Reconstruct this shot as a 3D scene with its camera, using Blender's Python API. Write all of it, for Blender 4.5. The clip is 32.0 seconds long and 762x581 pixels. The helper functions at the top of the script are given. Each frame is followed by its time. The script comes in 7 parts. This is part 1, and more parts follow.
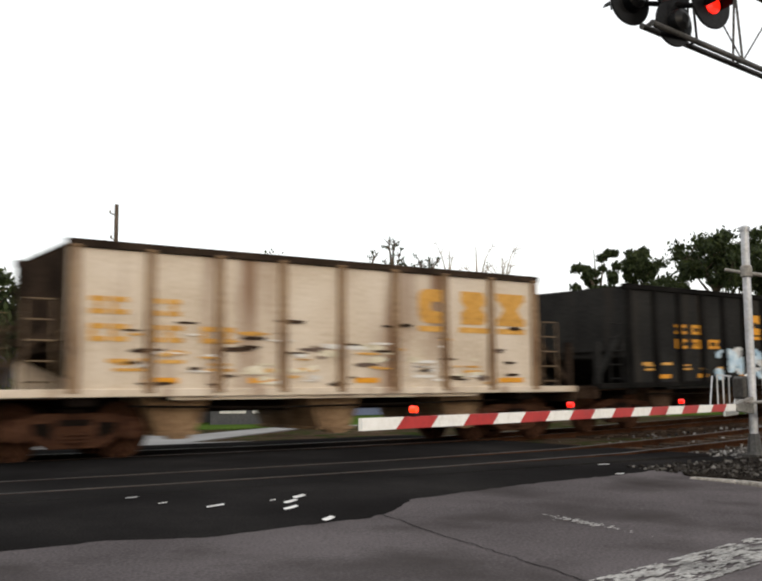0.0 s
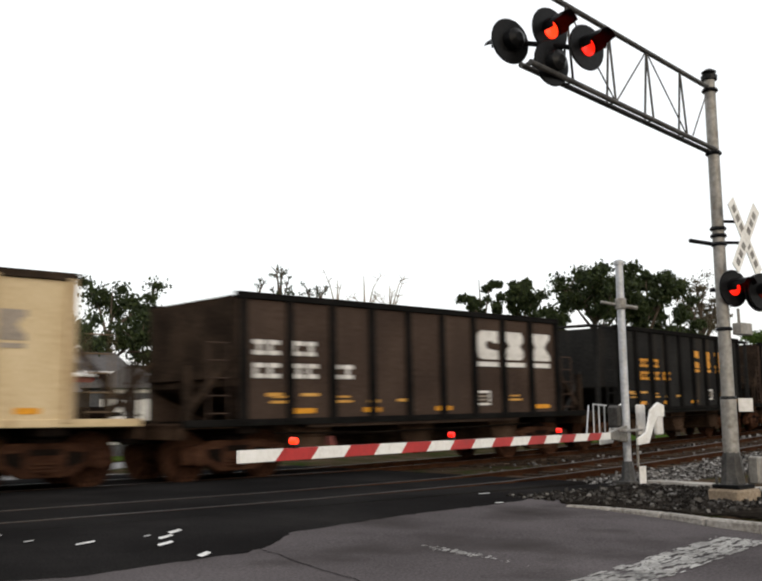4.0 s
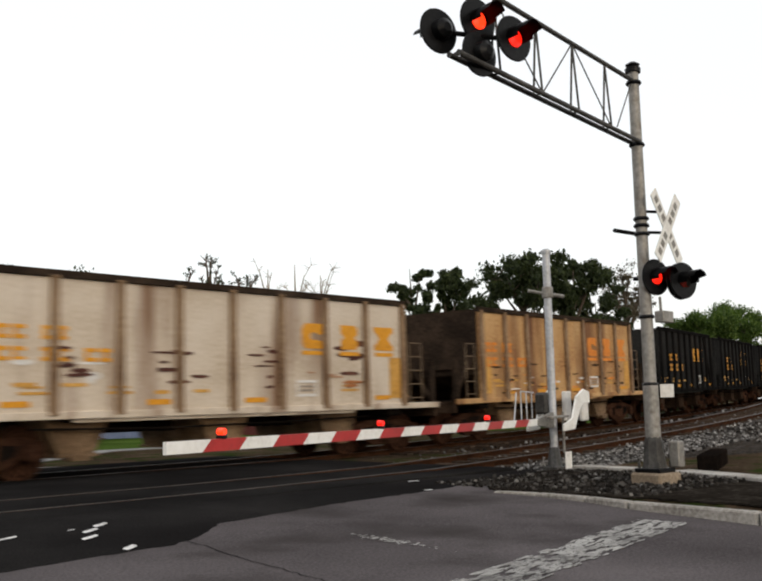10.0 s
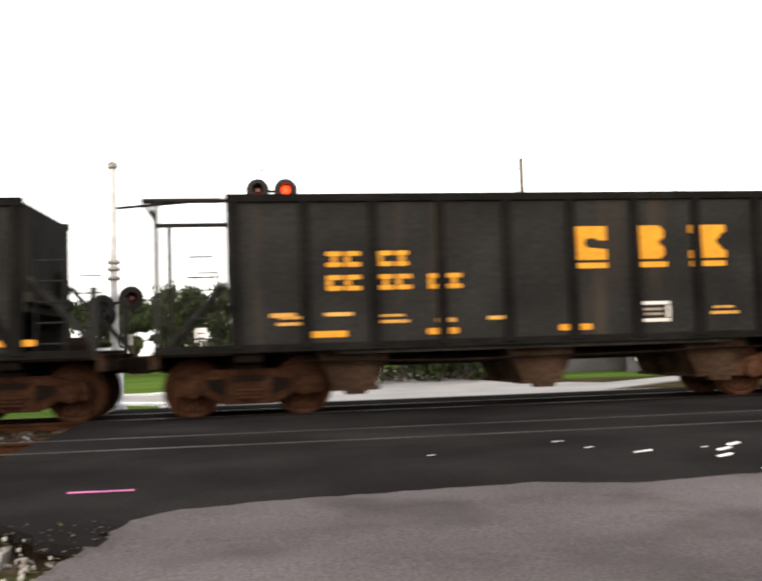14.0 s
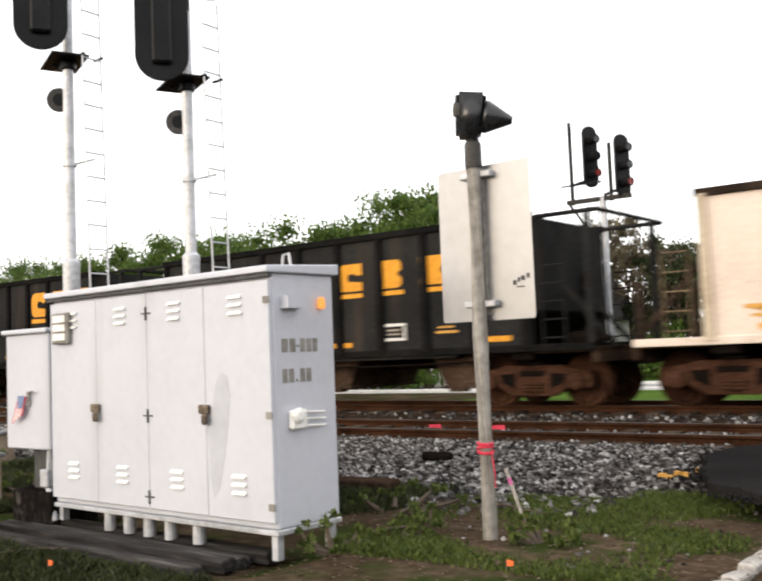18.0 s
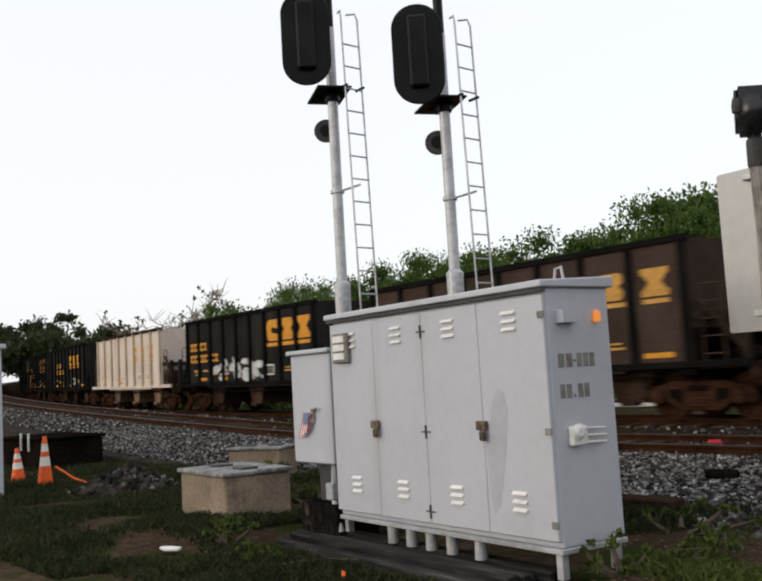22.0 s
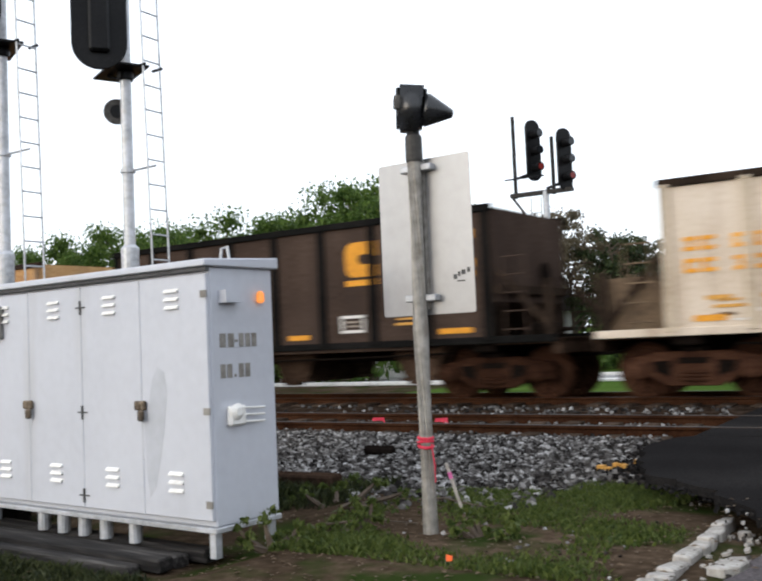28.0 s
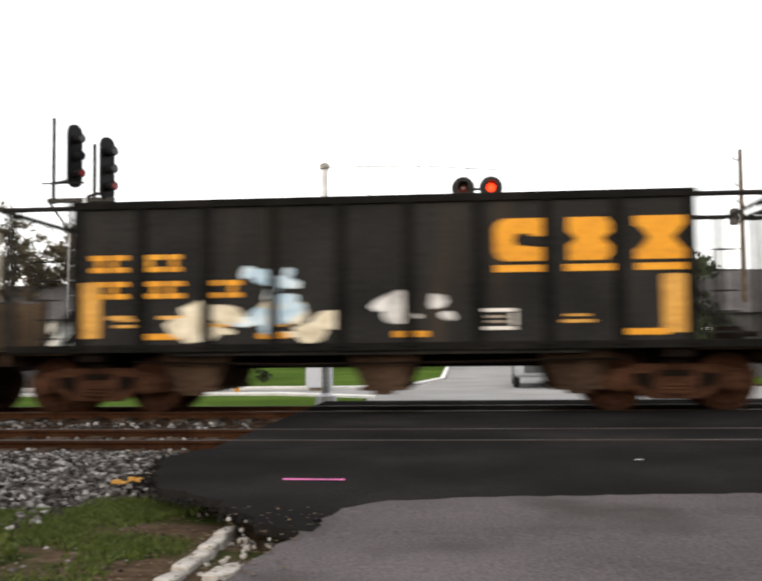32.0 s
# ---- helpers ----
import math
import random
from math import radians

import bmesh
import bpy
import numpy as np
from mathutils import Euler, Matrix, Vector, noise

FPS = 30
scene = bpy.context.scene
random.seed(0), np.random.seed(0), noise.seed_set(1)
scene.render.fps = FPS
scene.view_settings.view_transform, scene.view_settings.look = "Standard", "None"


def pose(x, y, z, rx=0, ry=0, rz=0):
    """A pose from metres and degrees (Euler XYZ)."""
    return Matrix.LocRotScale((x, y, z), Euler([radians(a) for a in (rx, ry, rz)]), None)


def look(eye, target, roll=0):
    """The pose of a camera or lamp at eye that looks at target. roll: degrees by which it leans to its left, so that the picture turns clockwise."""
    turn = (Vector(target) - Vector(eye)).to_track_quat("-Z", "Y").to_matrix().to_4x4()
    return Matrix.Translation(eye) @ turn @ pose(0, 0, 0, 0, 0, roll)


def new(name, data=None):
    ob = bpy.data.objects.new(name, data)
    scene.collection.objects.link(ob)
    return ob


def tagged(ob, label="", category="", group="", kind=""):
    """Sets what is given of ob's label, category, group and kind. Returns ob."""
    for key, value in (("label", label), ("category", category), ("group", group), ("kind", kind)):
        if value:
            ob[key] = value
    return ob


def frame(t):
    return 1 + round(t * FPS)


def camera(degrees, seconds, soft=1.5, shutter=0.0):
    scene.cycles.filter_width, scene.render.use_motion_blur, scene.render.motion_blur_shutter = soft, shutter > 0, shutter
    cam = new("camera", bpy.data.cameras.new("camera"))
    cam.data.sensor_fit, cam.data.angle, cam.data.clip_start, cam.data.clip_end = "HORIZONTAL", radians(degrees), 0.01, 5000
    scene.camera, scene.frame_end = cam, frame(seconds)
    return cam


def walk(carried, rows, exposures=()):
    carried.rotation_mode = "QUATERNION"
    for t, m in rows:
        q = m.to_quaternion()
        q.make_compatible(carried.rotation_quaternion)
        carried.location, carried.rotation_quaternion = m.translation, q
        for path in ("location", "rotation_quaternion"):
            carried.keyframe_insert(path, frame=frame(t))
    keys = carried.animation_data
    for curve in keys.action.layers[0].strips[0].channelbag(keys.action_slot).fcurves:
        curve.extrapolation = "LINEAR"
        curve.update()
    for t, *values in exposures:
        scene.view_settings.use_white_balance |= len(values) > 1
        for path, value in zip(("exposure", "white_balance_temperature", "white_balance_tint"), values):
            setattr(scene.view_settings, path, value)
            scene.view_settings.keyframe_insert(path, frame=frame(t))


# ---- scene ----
# World: x along the tracks, y away from the viewer across them, z up from the top of the rails.
cam = camera(44.1, 32.0, soft=2.2, shutter=0.5)
# seconds, eye, yaw (to the left), pitch, roll
PATH = [
    (0, 0.079, 0.064, 1.081, -32.45, 6.06, -0.36),
    (0.5, 0.098, 0.071, 1.078, -33.45, 6.05, -0.41),
    (1, 0.124, 0.085, 1.074, -34.61, 6.21, -0.51),
    (1.5, 0.130, 0.079, 1.078, -35.53, 6.60, -0.79),
    (2, 0.126, 0.065, 1.083, -36.60, 6.99, -0.96),
    (2.5, 0.136, 0.067, 1.084, -37.60, 6.87, -0.76),
    (3, 0.133, 0.059, 1.088, -38.50, 7.00, -0.61),
    (3.5, 0.149, 0.062, 1.094, -38.90, 7.73, -0.71),
    (5.5, 0.170, 0.055, 1.104, -41.02, 7.33, -0.29),
    (6, 0.177, 0.056, 1.106, -41.61, 7.32, -0.29),
    (6.5, 0.176, 0.048, 1.108, -42.12, 7.64, -0.61),
    (7, 0.168, 0.036, 1.104, -42.23, 7.51, -1.08),
    (7.5, 0.177, 0.043, 1.104, -42.76, 6.76, -1.34),
    (8, 0.175, 0.040, 1.099, -43.15, 6.48, -1.42),
    (8.5, 0.188, 0.052, 1.099, -43.44, 6.48, -1.18),
    (9, 0.192, 0.053, 1.104, -43.52, 6.77, -1.05),
    (9.5, 0.190, 0.047, 1.099, -43.56, 7.09, -0.98),
    (10, 0.185, 0.052, 1.101, -43.48, 7.01, -1.24),
    (10.5, 0.185, 0.060, 1.095, -42.30, 6.49, -1.58),
    (11, 0.175, 0.071, 1.094, -40.05, 5.75, -1.59),
    (11.5, 0.171, 0.100, 1.080, -36.99, 4.78, -1.82),
    (12, 0.135, 0.113, 1.070, -31.75, 4.12, -1.86),
    (12.5, 0.104, 0.151, 1.061, -26.20, 3.57, -2.20),
    (13, 0.102, 0.217, 1.040, -19.98, 3.27, -2.31),
    (13.5, 0.064, 0.225, 1.037, -13.85, 3.41, -2.14),
    (15.5, 0.056, 0.044, 1.057, 10.01, 3.63, -1.35),
    (16, 0.029, -0.004, 1.065, 15.80, 3.82, -1.70),
    (16.5, 0.001, -0.006, 1.063, 21.40, 3.49, -2.27),
    (17, -0.048, -0.009, 1.062, 27.75, 3.28, -2.47),
    (17.5, -0.085, -0.002, 1.062, 32.17, 3.37, -2.29),
    (18, -0.113, -0.011, 1.072, 35.12, 3.85, -2.26),
    (18.5, -0.137, -0.039, 1.074, 38.01, 4.28, -2.32),
    (19, -0.157, -0.061, 1.076, 40.38, 4.53, -1.97),
    (19.5, -0.175, -0.086, 1.082, 42.80, 4.84, -1.60),
    (20, -0.192, -0.100, 1.084, 45.14, 4.88, -1.78),
    (20.5, -0.206, -0.112, 1.090, 46.93, 5.22, -2.02),
    (21, -0.206, -0.119, 1.097, 48.53, 5.40, -2.36),
    (21.5, -0.208, -0.111, 1.100, 49.75, 5.48, -2.71),
    (22, -0.235, -0.094, 1.099, 50.42, 5.39, -3.26),
    (22.5, -0.253, -0.081, 1.100, 50.51, 5.33, -3.22),
    (23, -0.252, -0.085, 1.099, 50.53, 4.97, -3.49),
    (23.5, -0.261, -0.094, 1.098, 50.54, 4.94, -3.42),
    (24, -0.262, -0.089, 1.094, 50.12, 4.67, -3.40),
    (24.5, -0.245, -0.079, 1.098, 47.11, 4.53, -3.11),
    (25, -0.215, -0.037, 1.099, 42.87, 4.19, -4.14),
    (25.5, -0.181, 0.010, 1.085, 38.29, 3.85, -4.13),
    (27.5, -0.122, 0.056, 1.085, 33.63, 3.15, -2.88),
    (28, -0.107, 0.061, 1.089, 31.86, 3.23, -2.45),
    (28.5, -0.080, 0.077, 1.082, 29.47, 3.17, -2.11),
    (29, -0.075, 0.082, 1.077, 27.47, 3.36, -1.77),
    (29.5, -0.071, 0.085, 1.082, 25.04, 3.70, -1.79),
    (30, -0.055, 0.094, 1.074, 22.01, 3.61, -1.88),
    (30.5, -0.036, 0.102, 1.071, 18.37, 3.55, -2.09),
    (31, -0.023, 0.118, 1.074, 13.77, 3.73, -1.39),
    (31.5, 0.009, 0.102, 1.071, 9.70, 3.74, -0.40),
    (32, 0.042, 0.117, 1.062, 4.53, 3.46, -0.58),
]
walk(cam, [(t, pose(x, y, z, 90 + p, 0, a) @ pose(0, 0, 0, 0, 0, r)) for t, x, y, z, a, p, r in PATH],
     exposures=[(0, 0.3, 6500, 8), (5.5, 0.08, 6450, 8), (9.0, -0.06, 6450, 8), (10.5, 0.08, 6500, 8), (12.0, 0.32, 6550, 8), (14.0, 1.15, 6850, 11), (17.0, 1.25, 6850, 11), (19.0, 0.5, 6300, 9), (20.5, 0.08, 6300, 9), (24.5, -0.06, 6200, 9), (28.2, 0.65, 5900, 8), (29.8, 0.72, 6550, 10), (32.0, 0.75, 6650, 10)])

# ---- light ----
world = bpy.data.worlds.new("dusk_sky")
scene.world = world
world.use_nodes = True
wn = world.node_tree.nodes
wl = world.node_tree.links
sky = wn.new("ShaderNodeTexSky")
sky.sky_type = "NISHITA"
sky.sun_disc = False
sky.sun_elevation = radians(14)
sky.sun_rotation = radians(197)
sky.altitude = 0
sky.air_density = 1.0
sky.dust_density = 4.0
sky.ozone_density = 1.0
haze = wn.new("ShaderNodeMix")   # thin white evening haze over the whole sky
haze.data_type = "RGBA"
haze.inputs[0].default_value = 0.72
haze.inputs[7].default_value = (8.6, 8.45, 8.4, 1)
wl.new(sky.outputs[0], haze.inputs[6])
wl.new(haze.outputs[2], wn["Background"].inputs[0])
wn["Background"].inputs[1].default_value = 0.15
sun_data = bpy.data.lights.new("sun", "SUN")
sun_data.energy = 0.5
sun_data.angle = radians(25)
sun_data.color = (1.0, 0.94, 0.87)
sun = new("sun", sun_data)
sun.matrix_world = look((-27, -88, 23), (0, 0, 0))

# ---- plan ----
Y_NEAR = 11.69   # centre of the empty near track
Y_FAR = 16.59    # centre of the train's track
PITCH = 13.03    # length of a car over its couplers
BEND_X = 3.0   # both tracks bend away from the viewer on either side, more sharply on the right


def track(s):
    """A place on the bend s metres along the track, how far it has turned aside there, and its heading."""
    r = 120.0 if s > BEND_X else 300.0
    a = max(-0.45, min(0.3, (s - BEND_X) / r))
    rest = s - BEND_X - a * r
    return BEND_X + r * math.sin(a) + rest * math.cos(a), r * (1 - math.cos(a)) + rest * math.sin(a), a


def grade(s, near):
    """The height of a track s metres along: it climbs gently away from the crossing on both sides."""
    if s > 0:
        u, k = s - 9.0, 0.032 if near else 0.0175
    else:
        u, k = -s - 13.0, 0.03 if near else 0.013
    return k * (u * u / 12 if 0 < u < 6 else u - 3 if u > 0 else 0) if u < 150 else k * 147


def road_z(y):
    return -0.03 * max(0.0, 9.8 - y) - 0.012


# ---- mesh helpers ----
def part(name, bm, mat, parent=None, label="", smooth=False, at=None):
    me = bpy.data.meshes.new(name)
    bm.to_mesh(me)
    bm.free()
    if smooth:
        for p in me.polygons:
            p.use_smooth = True
    for m in (mat if isinstance(mat, (list, tuple)) else [mat]):
        me.materials.append(m)
    ob = new(name, me)
    if parent:
        ob.parent = parent
    if at is not None:
        ob.matrix_basis = at
    if label:
        tagged(ob, label)
    return ob


def reuse(name, me, parent=None, at=None, label=""):
    ob = new(name, me)
    if parent:
        ob.parent = parent
    if at is not None:
        ob.matrix_basis = at
    if label:
        tagged(ob, label)
    return ob


def thing(name, at, label, category, group="", kind=""):
    ob = new(name)
    ob.matrix_basis = at
    ob.empty_display_size = 0.2
    return tagged(ob, label, category, group, kind)


def box(x0, y0, z0, x1, y1, z1, bevel=0.0, bm=None):
    b = bmesh.new()
    vs = [b.verts.new((x, y, z)) for z in (z0, z1) for y in (y0, y1) for x in (x0, x1)]
    for q in ((0, 2, 3, 1), (4, 5, 7, 6), (0, 1, 5, 4), (2, 6, 7, 3), (0, 4, 6, 2), (1, 3, 7, 5)):
        b.faces.new([vs[i] for i in q])
    if bevel:
        bmesh.ops.bevel(b, geom=b.edges[:], offset=bevel, segments=1, affect="EDGES")
    return join(bm, b) if bm else b


def join(bm, other):
    """Adds the mesh of other to bm and frees other."""
    me = bpy.data.meshes.new("tmp")
    other.to_mesh(me)
    other.free()
    bm.from_mesh(me)
    bpy.data.meshes.remove(me)
    return bm


def tube(points, r, sides=8, bm=None, r1=None, caps=True):
    """A round bar through points; r1: its radius at the far end."""
    b = bmesh.new()
    pts = [Vector(p) for p in points]
    rings = []
    for i, p in enumerate(pts):
        d = (pts[min(i + 1, len(pts) - 1)] - pts[max(i - 1, 0)]).normalized()
        side = d.cross(Vector((0, 0, 1)))
        if side.length < 1e-3:
            side = Vector((1, 0, 0))
        side.normalize()
        up = side.cross(d).normalized()
        rad = r if r1 is None else r + (r1 - r) * i / (len(pts) - 1)
        rings.append([b.verts.new(p + rad * (math.cos(2 * math.pi * k / sides) * side + math.sin(2 * math.pi * k / sides) * up)) for k in range(sides)])
    for u, v in zip(rings, rings[1:]):
        for k in range(sides):
            b.faces.new((u[k], u[(k + 1) % sides], v[(k + 1) % sides], v[k]))
    if caps:
        b.faces.new(rings[0][::-1])
        b.faces.new(rings[-1])
    bmesh.ops.recalc_face_normals(b, faces=b.faces[:])
    return join(bm, b) if bm else b


def prism(outline, d0, d1, axis="y", bm=None, bevel=0.0):
    """An outline of (a, b) drawn out from d0 to d1: axis y: (x, z); axis x: (y, z); axis z: (x, y)."""
    b = bmesh.new()
    put = {"y": lambda u, v, d: (u, d, v), "x": lambda u, v, d: (d, u, v), "z": lambda u, v, d: (u, v, d)}[axis]
    lo = [b.verts.new(put(u, v, d0)) for u, v in outline]
    hi = [b.verts.new(put(u, v, d1)) for u, v in outline]
    n = len(outline)
    for i in range(n):
        b.faces.new((lo[i], lo[(i + 1) % n], hi[(i + 1) % n], hi[i]))
    b.faces.new(lo[::-1])
    b.faces.new(hi)
    bmesh.ops.recalc_face_normals(b, faces=b.faces[:])
    if bevel:
        bmesh.ops.bevel(b, geom=b.edges[:], offset=bevel, segments=1, affect="EDGES")
    return join(bm, b) if bm else b


def lathe(profile, sides=20, m=None, bm=None):
    """A profile of (radius, height) turned about z, then moved by m."""
    b = bmesh.new()
    rings = []
    for r, z in profile:
        rings.append([b.verts.new((r * math.cos(2 * math.pi * k / sides), r * math.sin(2 * math.pi * k / sides), z)) for k in range(sides)])
    for u, v in zip(rings, rings[1:]):
        for k in range(sides):
            b.faces.new((u[k], u[(k + 1) % sides], v[(k + 1) % sides], v[k]))
    b.faces.new(rings[0][::-1])
    b.faces.new(rings[-1])
    bmesh.ops.recalc_face_normals(b, faces=b.faces[:])
    if m:
        bmesh.ops.transform(b, matrix=m, verts=b.verts[:])
    return join(bm, b) if bm else b


def moved(bm, m):
    bmesh.ops.transform(bm, matrix=m, verts=bm.verts[:])
    return bm


# ---- materials ----
def mat_new(name, rough=0.6, metal=0.0):
    m = bpy.data.materials.new(name)
    m.use_nodes = True
    b = m.node_tree.nodes["Principled BSDF"]
    b.inputs["Roughness"].default_value = rough
    b.inputs["Metallic"].default_value = metal
    b.inputs["Specular IOR Level"].default_value = 0.5 if rough < 0.5 else 0.25
    return m, m.node_tree.nodes, m.node_tree.links, b


def surface(name, base, dark, light, rough=0.7, metal=0.0, grain=8.0, blotch=0.7, bump=0.15, amount=(0.35, 0.65), streak=0.0, stain=None, stain_at=(0.55, 0.75), per_object=0.0, detail=6.0, along=1.0):
    """Paint or stone with fine grain, large blotches, a second stain and, on walls, streaks that run down."""
    m, n, l, b = mat_new(name, rough, metal)
    tc = n.new("ShaderNodeTexCoord")
    where = tc.outputs["Object"]
    if along != 1:
        run_ = n.new("ShaderNodeMapping")
        run_.inputs["Scale"].default_value = (along, 1, 1)
        l.new(where, run_.inputs["Vector"])
        where = run_.outputs["Vector"]
    big = n.new("ShaderNodeTexNoise")
    big.inputs["Scale"].default_value = blotch
    big.inputs["Detail"].default_value = detail
    l.new(where, big.inputs["Vector"])
    fine = n.new("ShaderNodeTexNoise")
    fine.inputs["Scale"].default_value = grain
    fine.inputs["Detail"].default_value = 8
    l.new(where, fine.inputs["Vector"])
    mix = n.new("ShaderNodeMix")
    mix.data_type = "FLOAT"
    mix.inputs[0].default_value = 0.45
    l.new(big.outputs["Fac"], mix.inputs[2])
    l.new(fine.outputs["Fac"], mix.inputs[3])
    ramp = n.new("ShaderNodeValToRGB")
    e = ramp.color_ramp.elements
    e[0].position, e[0].color = amount[0], (*dark, 1)
    e[1].position, e[1].color = amount[1], (*light, 1)
    mid = e.new((amount[0] + amount[1]) / 2)
    mid.color = (*base, 1)
    l.new(mix.outputs[0], ramp.inputs["Fac"])
    colour = ramp.outputs["Color"]
    if stain:
        mp = n.new("ShaderNodeMapping")
        mp.inputs["Scale"].default_value = (1, 1, 0.12 if streak else 1)
        l.new(tc.outputs["Object"], mp.inputs["Vector"])
        sn = n.new("ShaderNodeTexNoise")
        sn.inputs["Scale"].default_value = streak or blotch * 2.3
        sn.inputs["Detail"].default_value = 5
        l.new(mp.outputs["Vector"], sn.inputs["Vector"])
        sr = n.new("ShaderNodeMapRange")
        sr.inputs["From Min"].default_value, sr.inputs["From Max"].default_value = stain_at
        l.new(sn.outputs["Fac"], sr.inputs["Value"])
        sm = n.new("ShaderNodeMix")
        sm.data_type = "RGBA"
        l.new(sr.outputs["Result"], sm.inputs[0])
        l.new(colour, sm.inputs[6])
        sm.inputs[7].default_value = (*stain, 1)
        colour = sm.outputs[2]
    if per_object:
        oi = n.new("ShaderNodeObjectInfo")
        hs = n.new("ShaderNodeHueSaturation")
        mr = n.new("ShaderNodeMapRange")
        mr.inputs["To Min"].default_value, mr.inputs["To Max"].default_value = 1 - per_object, 1 + per_object
        l.new(oi.outputs["Random"], mr.inputs["Value"])
        l.new(mr.outputs["Result"], hs.inputs["Value"])
        l.new(colour, hs.inputs["Color"])
        colour = hs.outputs["Color"]
    l.new(colour, b.inputs["Base Color"])
    if bump:
        bp = n.new("ShaderNodeBump")
        bp.inputs["Strength"].default_value = bump
        bp.inputs["Distance"].default_value = 0.02
        l.new(fine.outputs["Fac"], bp.inputs["Height"])
        l.new(bp.outputs["Normal"], b.inputs["Normal"])
    rr = n.new("ShaderNodeMapRange")
    rr.inputs["To Min"].default_value, rr.inputs["To Max"].default_value = max(0.05, rough - 0.12), min(1, rough + 0.12)
    l.new(fine.outputs["Fac"], rr.inputs["Value"])
    l.new(rr.outputs["Result"], b.inputs["Roughness"])
    return m


def lit(name, colour, strength):
    m, n, l, b = mat_new(name, 0.4)
    b.inputs["Base Color"].default_value = (colour[0] * 0.15, colour[1] * 0.15, colour[2] * 0.15, 1)
    b.inputs["Emission Color"].default_value = (*colour, 1)
    b.inputs["Emission Strength"].default_value = strength
    return m


def leaf(name, a, c, rough=0.6):
    """Leaves whose green differs from leaf to leaf."""
    m, n, l, b = mat_new(name, rough)
    g = n.new("ShaderNodeNewGeometry")
    r = n.new("ShaderNodeValToRGB")
    r.color_ramp.elements[0].color, r.color_ramp.elements[1].color = (*a, 1), (*c, 1)
    l.new(g.outputs["Random Per Island"], r.inputs["Fac"])
    l.new(r.outputs["Color"], b.inputs["Base Color"])
    t = n.new("ShaderNodeBsdfTranslucent")
    l.new(r.outputs["Color"], t.inputs["Color"])
    mx = n.new("ShaderNodeMixShader")
    mx.inputs[0].default_value = 0.35
    l.new(b.outputs[0], mx.inputs[1])
    l.new(t.outputs[0], mx.inputs[2])
    l.new(mx.outputs[0], n["Material Output"].inputs["Surface"])
    return m


def shards(name, stops):
    """Broken stone: each piece has a tone of its own, with a fine grain over it."""
    m, n, l, b = mat_new(name, 0.9)
    g = n.new("ShaderNodeNewGeometry")
    r = n.new("ShaderNodeValToRGB")
    e = r.color_ramp.elements
    e[0].position, e[0].color = stops[0][0], (*stops[0][1], 1)
    e[1].position, e[1].color = stops[-1][0], (*stops[-1][1], 1)
    for at, c in stops[1:-1]:
        e.new(at).color = (*c, 1)
    l.new(g.outputs["Random Per Island"], r.inputs["Fac"])
    tc = n.new("ShaderNodeTexCoord")
    fine = n.new("ShaderNodeTexNoise")
    fine.inputs["Scale"].default_value = 60
    l.new(tc.outputs["Object"], fine.inputs["Vector"])
    v = n.new("ShaderNodeMapRange")
    v.inputs["To Min"].default_value, v.inputs["To Max"].default_value = 0.6, 1.4
    l.new(fine.outputs["Fac"], v.inputs["Value"])
    hs = n.new("ShaderNodeHueSaturation")
    l.new(v.outputs["Result"], hs.inputs["Value"])
    l.new(r.outputs["Color"], hs.inputs["Color"])
    l.new(hs.outputs["Color"], b.inputs["Base Color"])
    return m


M = {}


def dull(*names):
    for k in names:
        M[k].node_tree.nodes["Principled BSDF"].inputs["Specular IOR Level"].default_value = 0.0


M["asphalt_new"] = surface("asphalt_new", (0.01501, 0.01424, 0.01424), (0.009488, 0.008855, 0.008855), (0.02689, 0.0253, 0.0245), 0.95, grain=60, blotch=0.5, bump=0.4)
M["asphalt_old"] = surface("asphalt_old", (0.08528, 0.07629, 0.07835), (0.0536, 0.04791, 0.04898), (0.1267, 0.1136, 0.1163), 0.95, grain=45, blotch=0.35, bump=0.5, amount=(0.36, 0.64), stain=(0.04385, 0.03904, 0.03796), stain_at=(0.5, 0.75))
M["road_paint"] = surface("road_paint", (0.33, 0.32, 0.305), (0.11, 0.105, 0.1), (0.5, 0.49, 0.47), 0.7, grain=18, blotch=2.5, bump=0.2)
M["pink_paint"] = surface("pink_paint", (0.55, 0.12, 0.32), (0.3, 0.08, 0.2), (0.6, 0.16, 0.38), 0.7, grain=20, blotch=3)
M["red_paint"] = surface("red_paint", (0.5, 0.03, 0.06), (0.35, 0.03, 0.05), (0.6, 0.06, 0.1), 0.7, grain=20, blotch=3)
M["orange_paint"] = surface("orange_paint", (0.75, 0.13, 0.03), (0.55, 0.1, 0.03), (0.85, 0.2, 0.05), 0.6, grain=20, blotch=3)
M["concrete"] = surface("concrete", (0.2205, 0.1715, 0.1215), (0.1365, 0.1029, 0.072), (0.315, 0.2548, 0.189), 0.9, grain=25, blotch=1.8, bump=0.4, stain=(0.1365, 0.1029, 0.072), stain_at=(0.55, 0.75))
M["kerb"] = surface("kerb", (0.306, 0.2856, 0.26), (0.153, 0.1378, 0.1173), (0.4284, 0.408, 0.3774), 0.9, grain=25, blotch=1.5, bump=0.4)
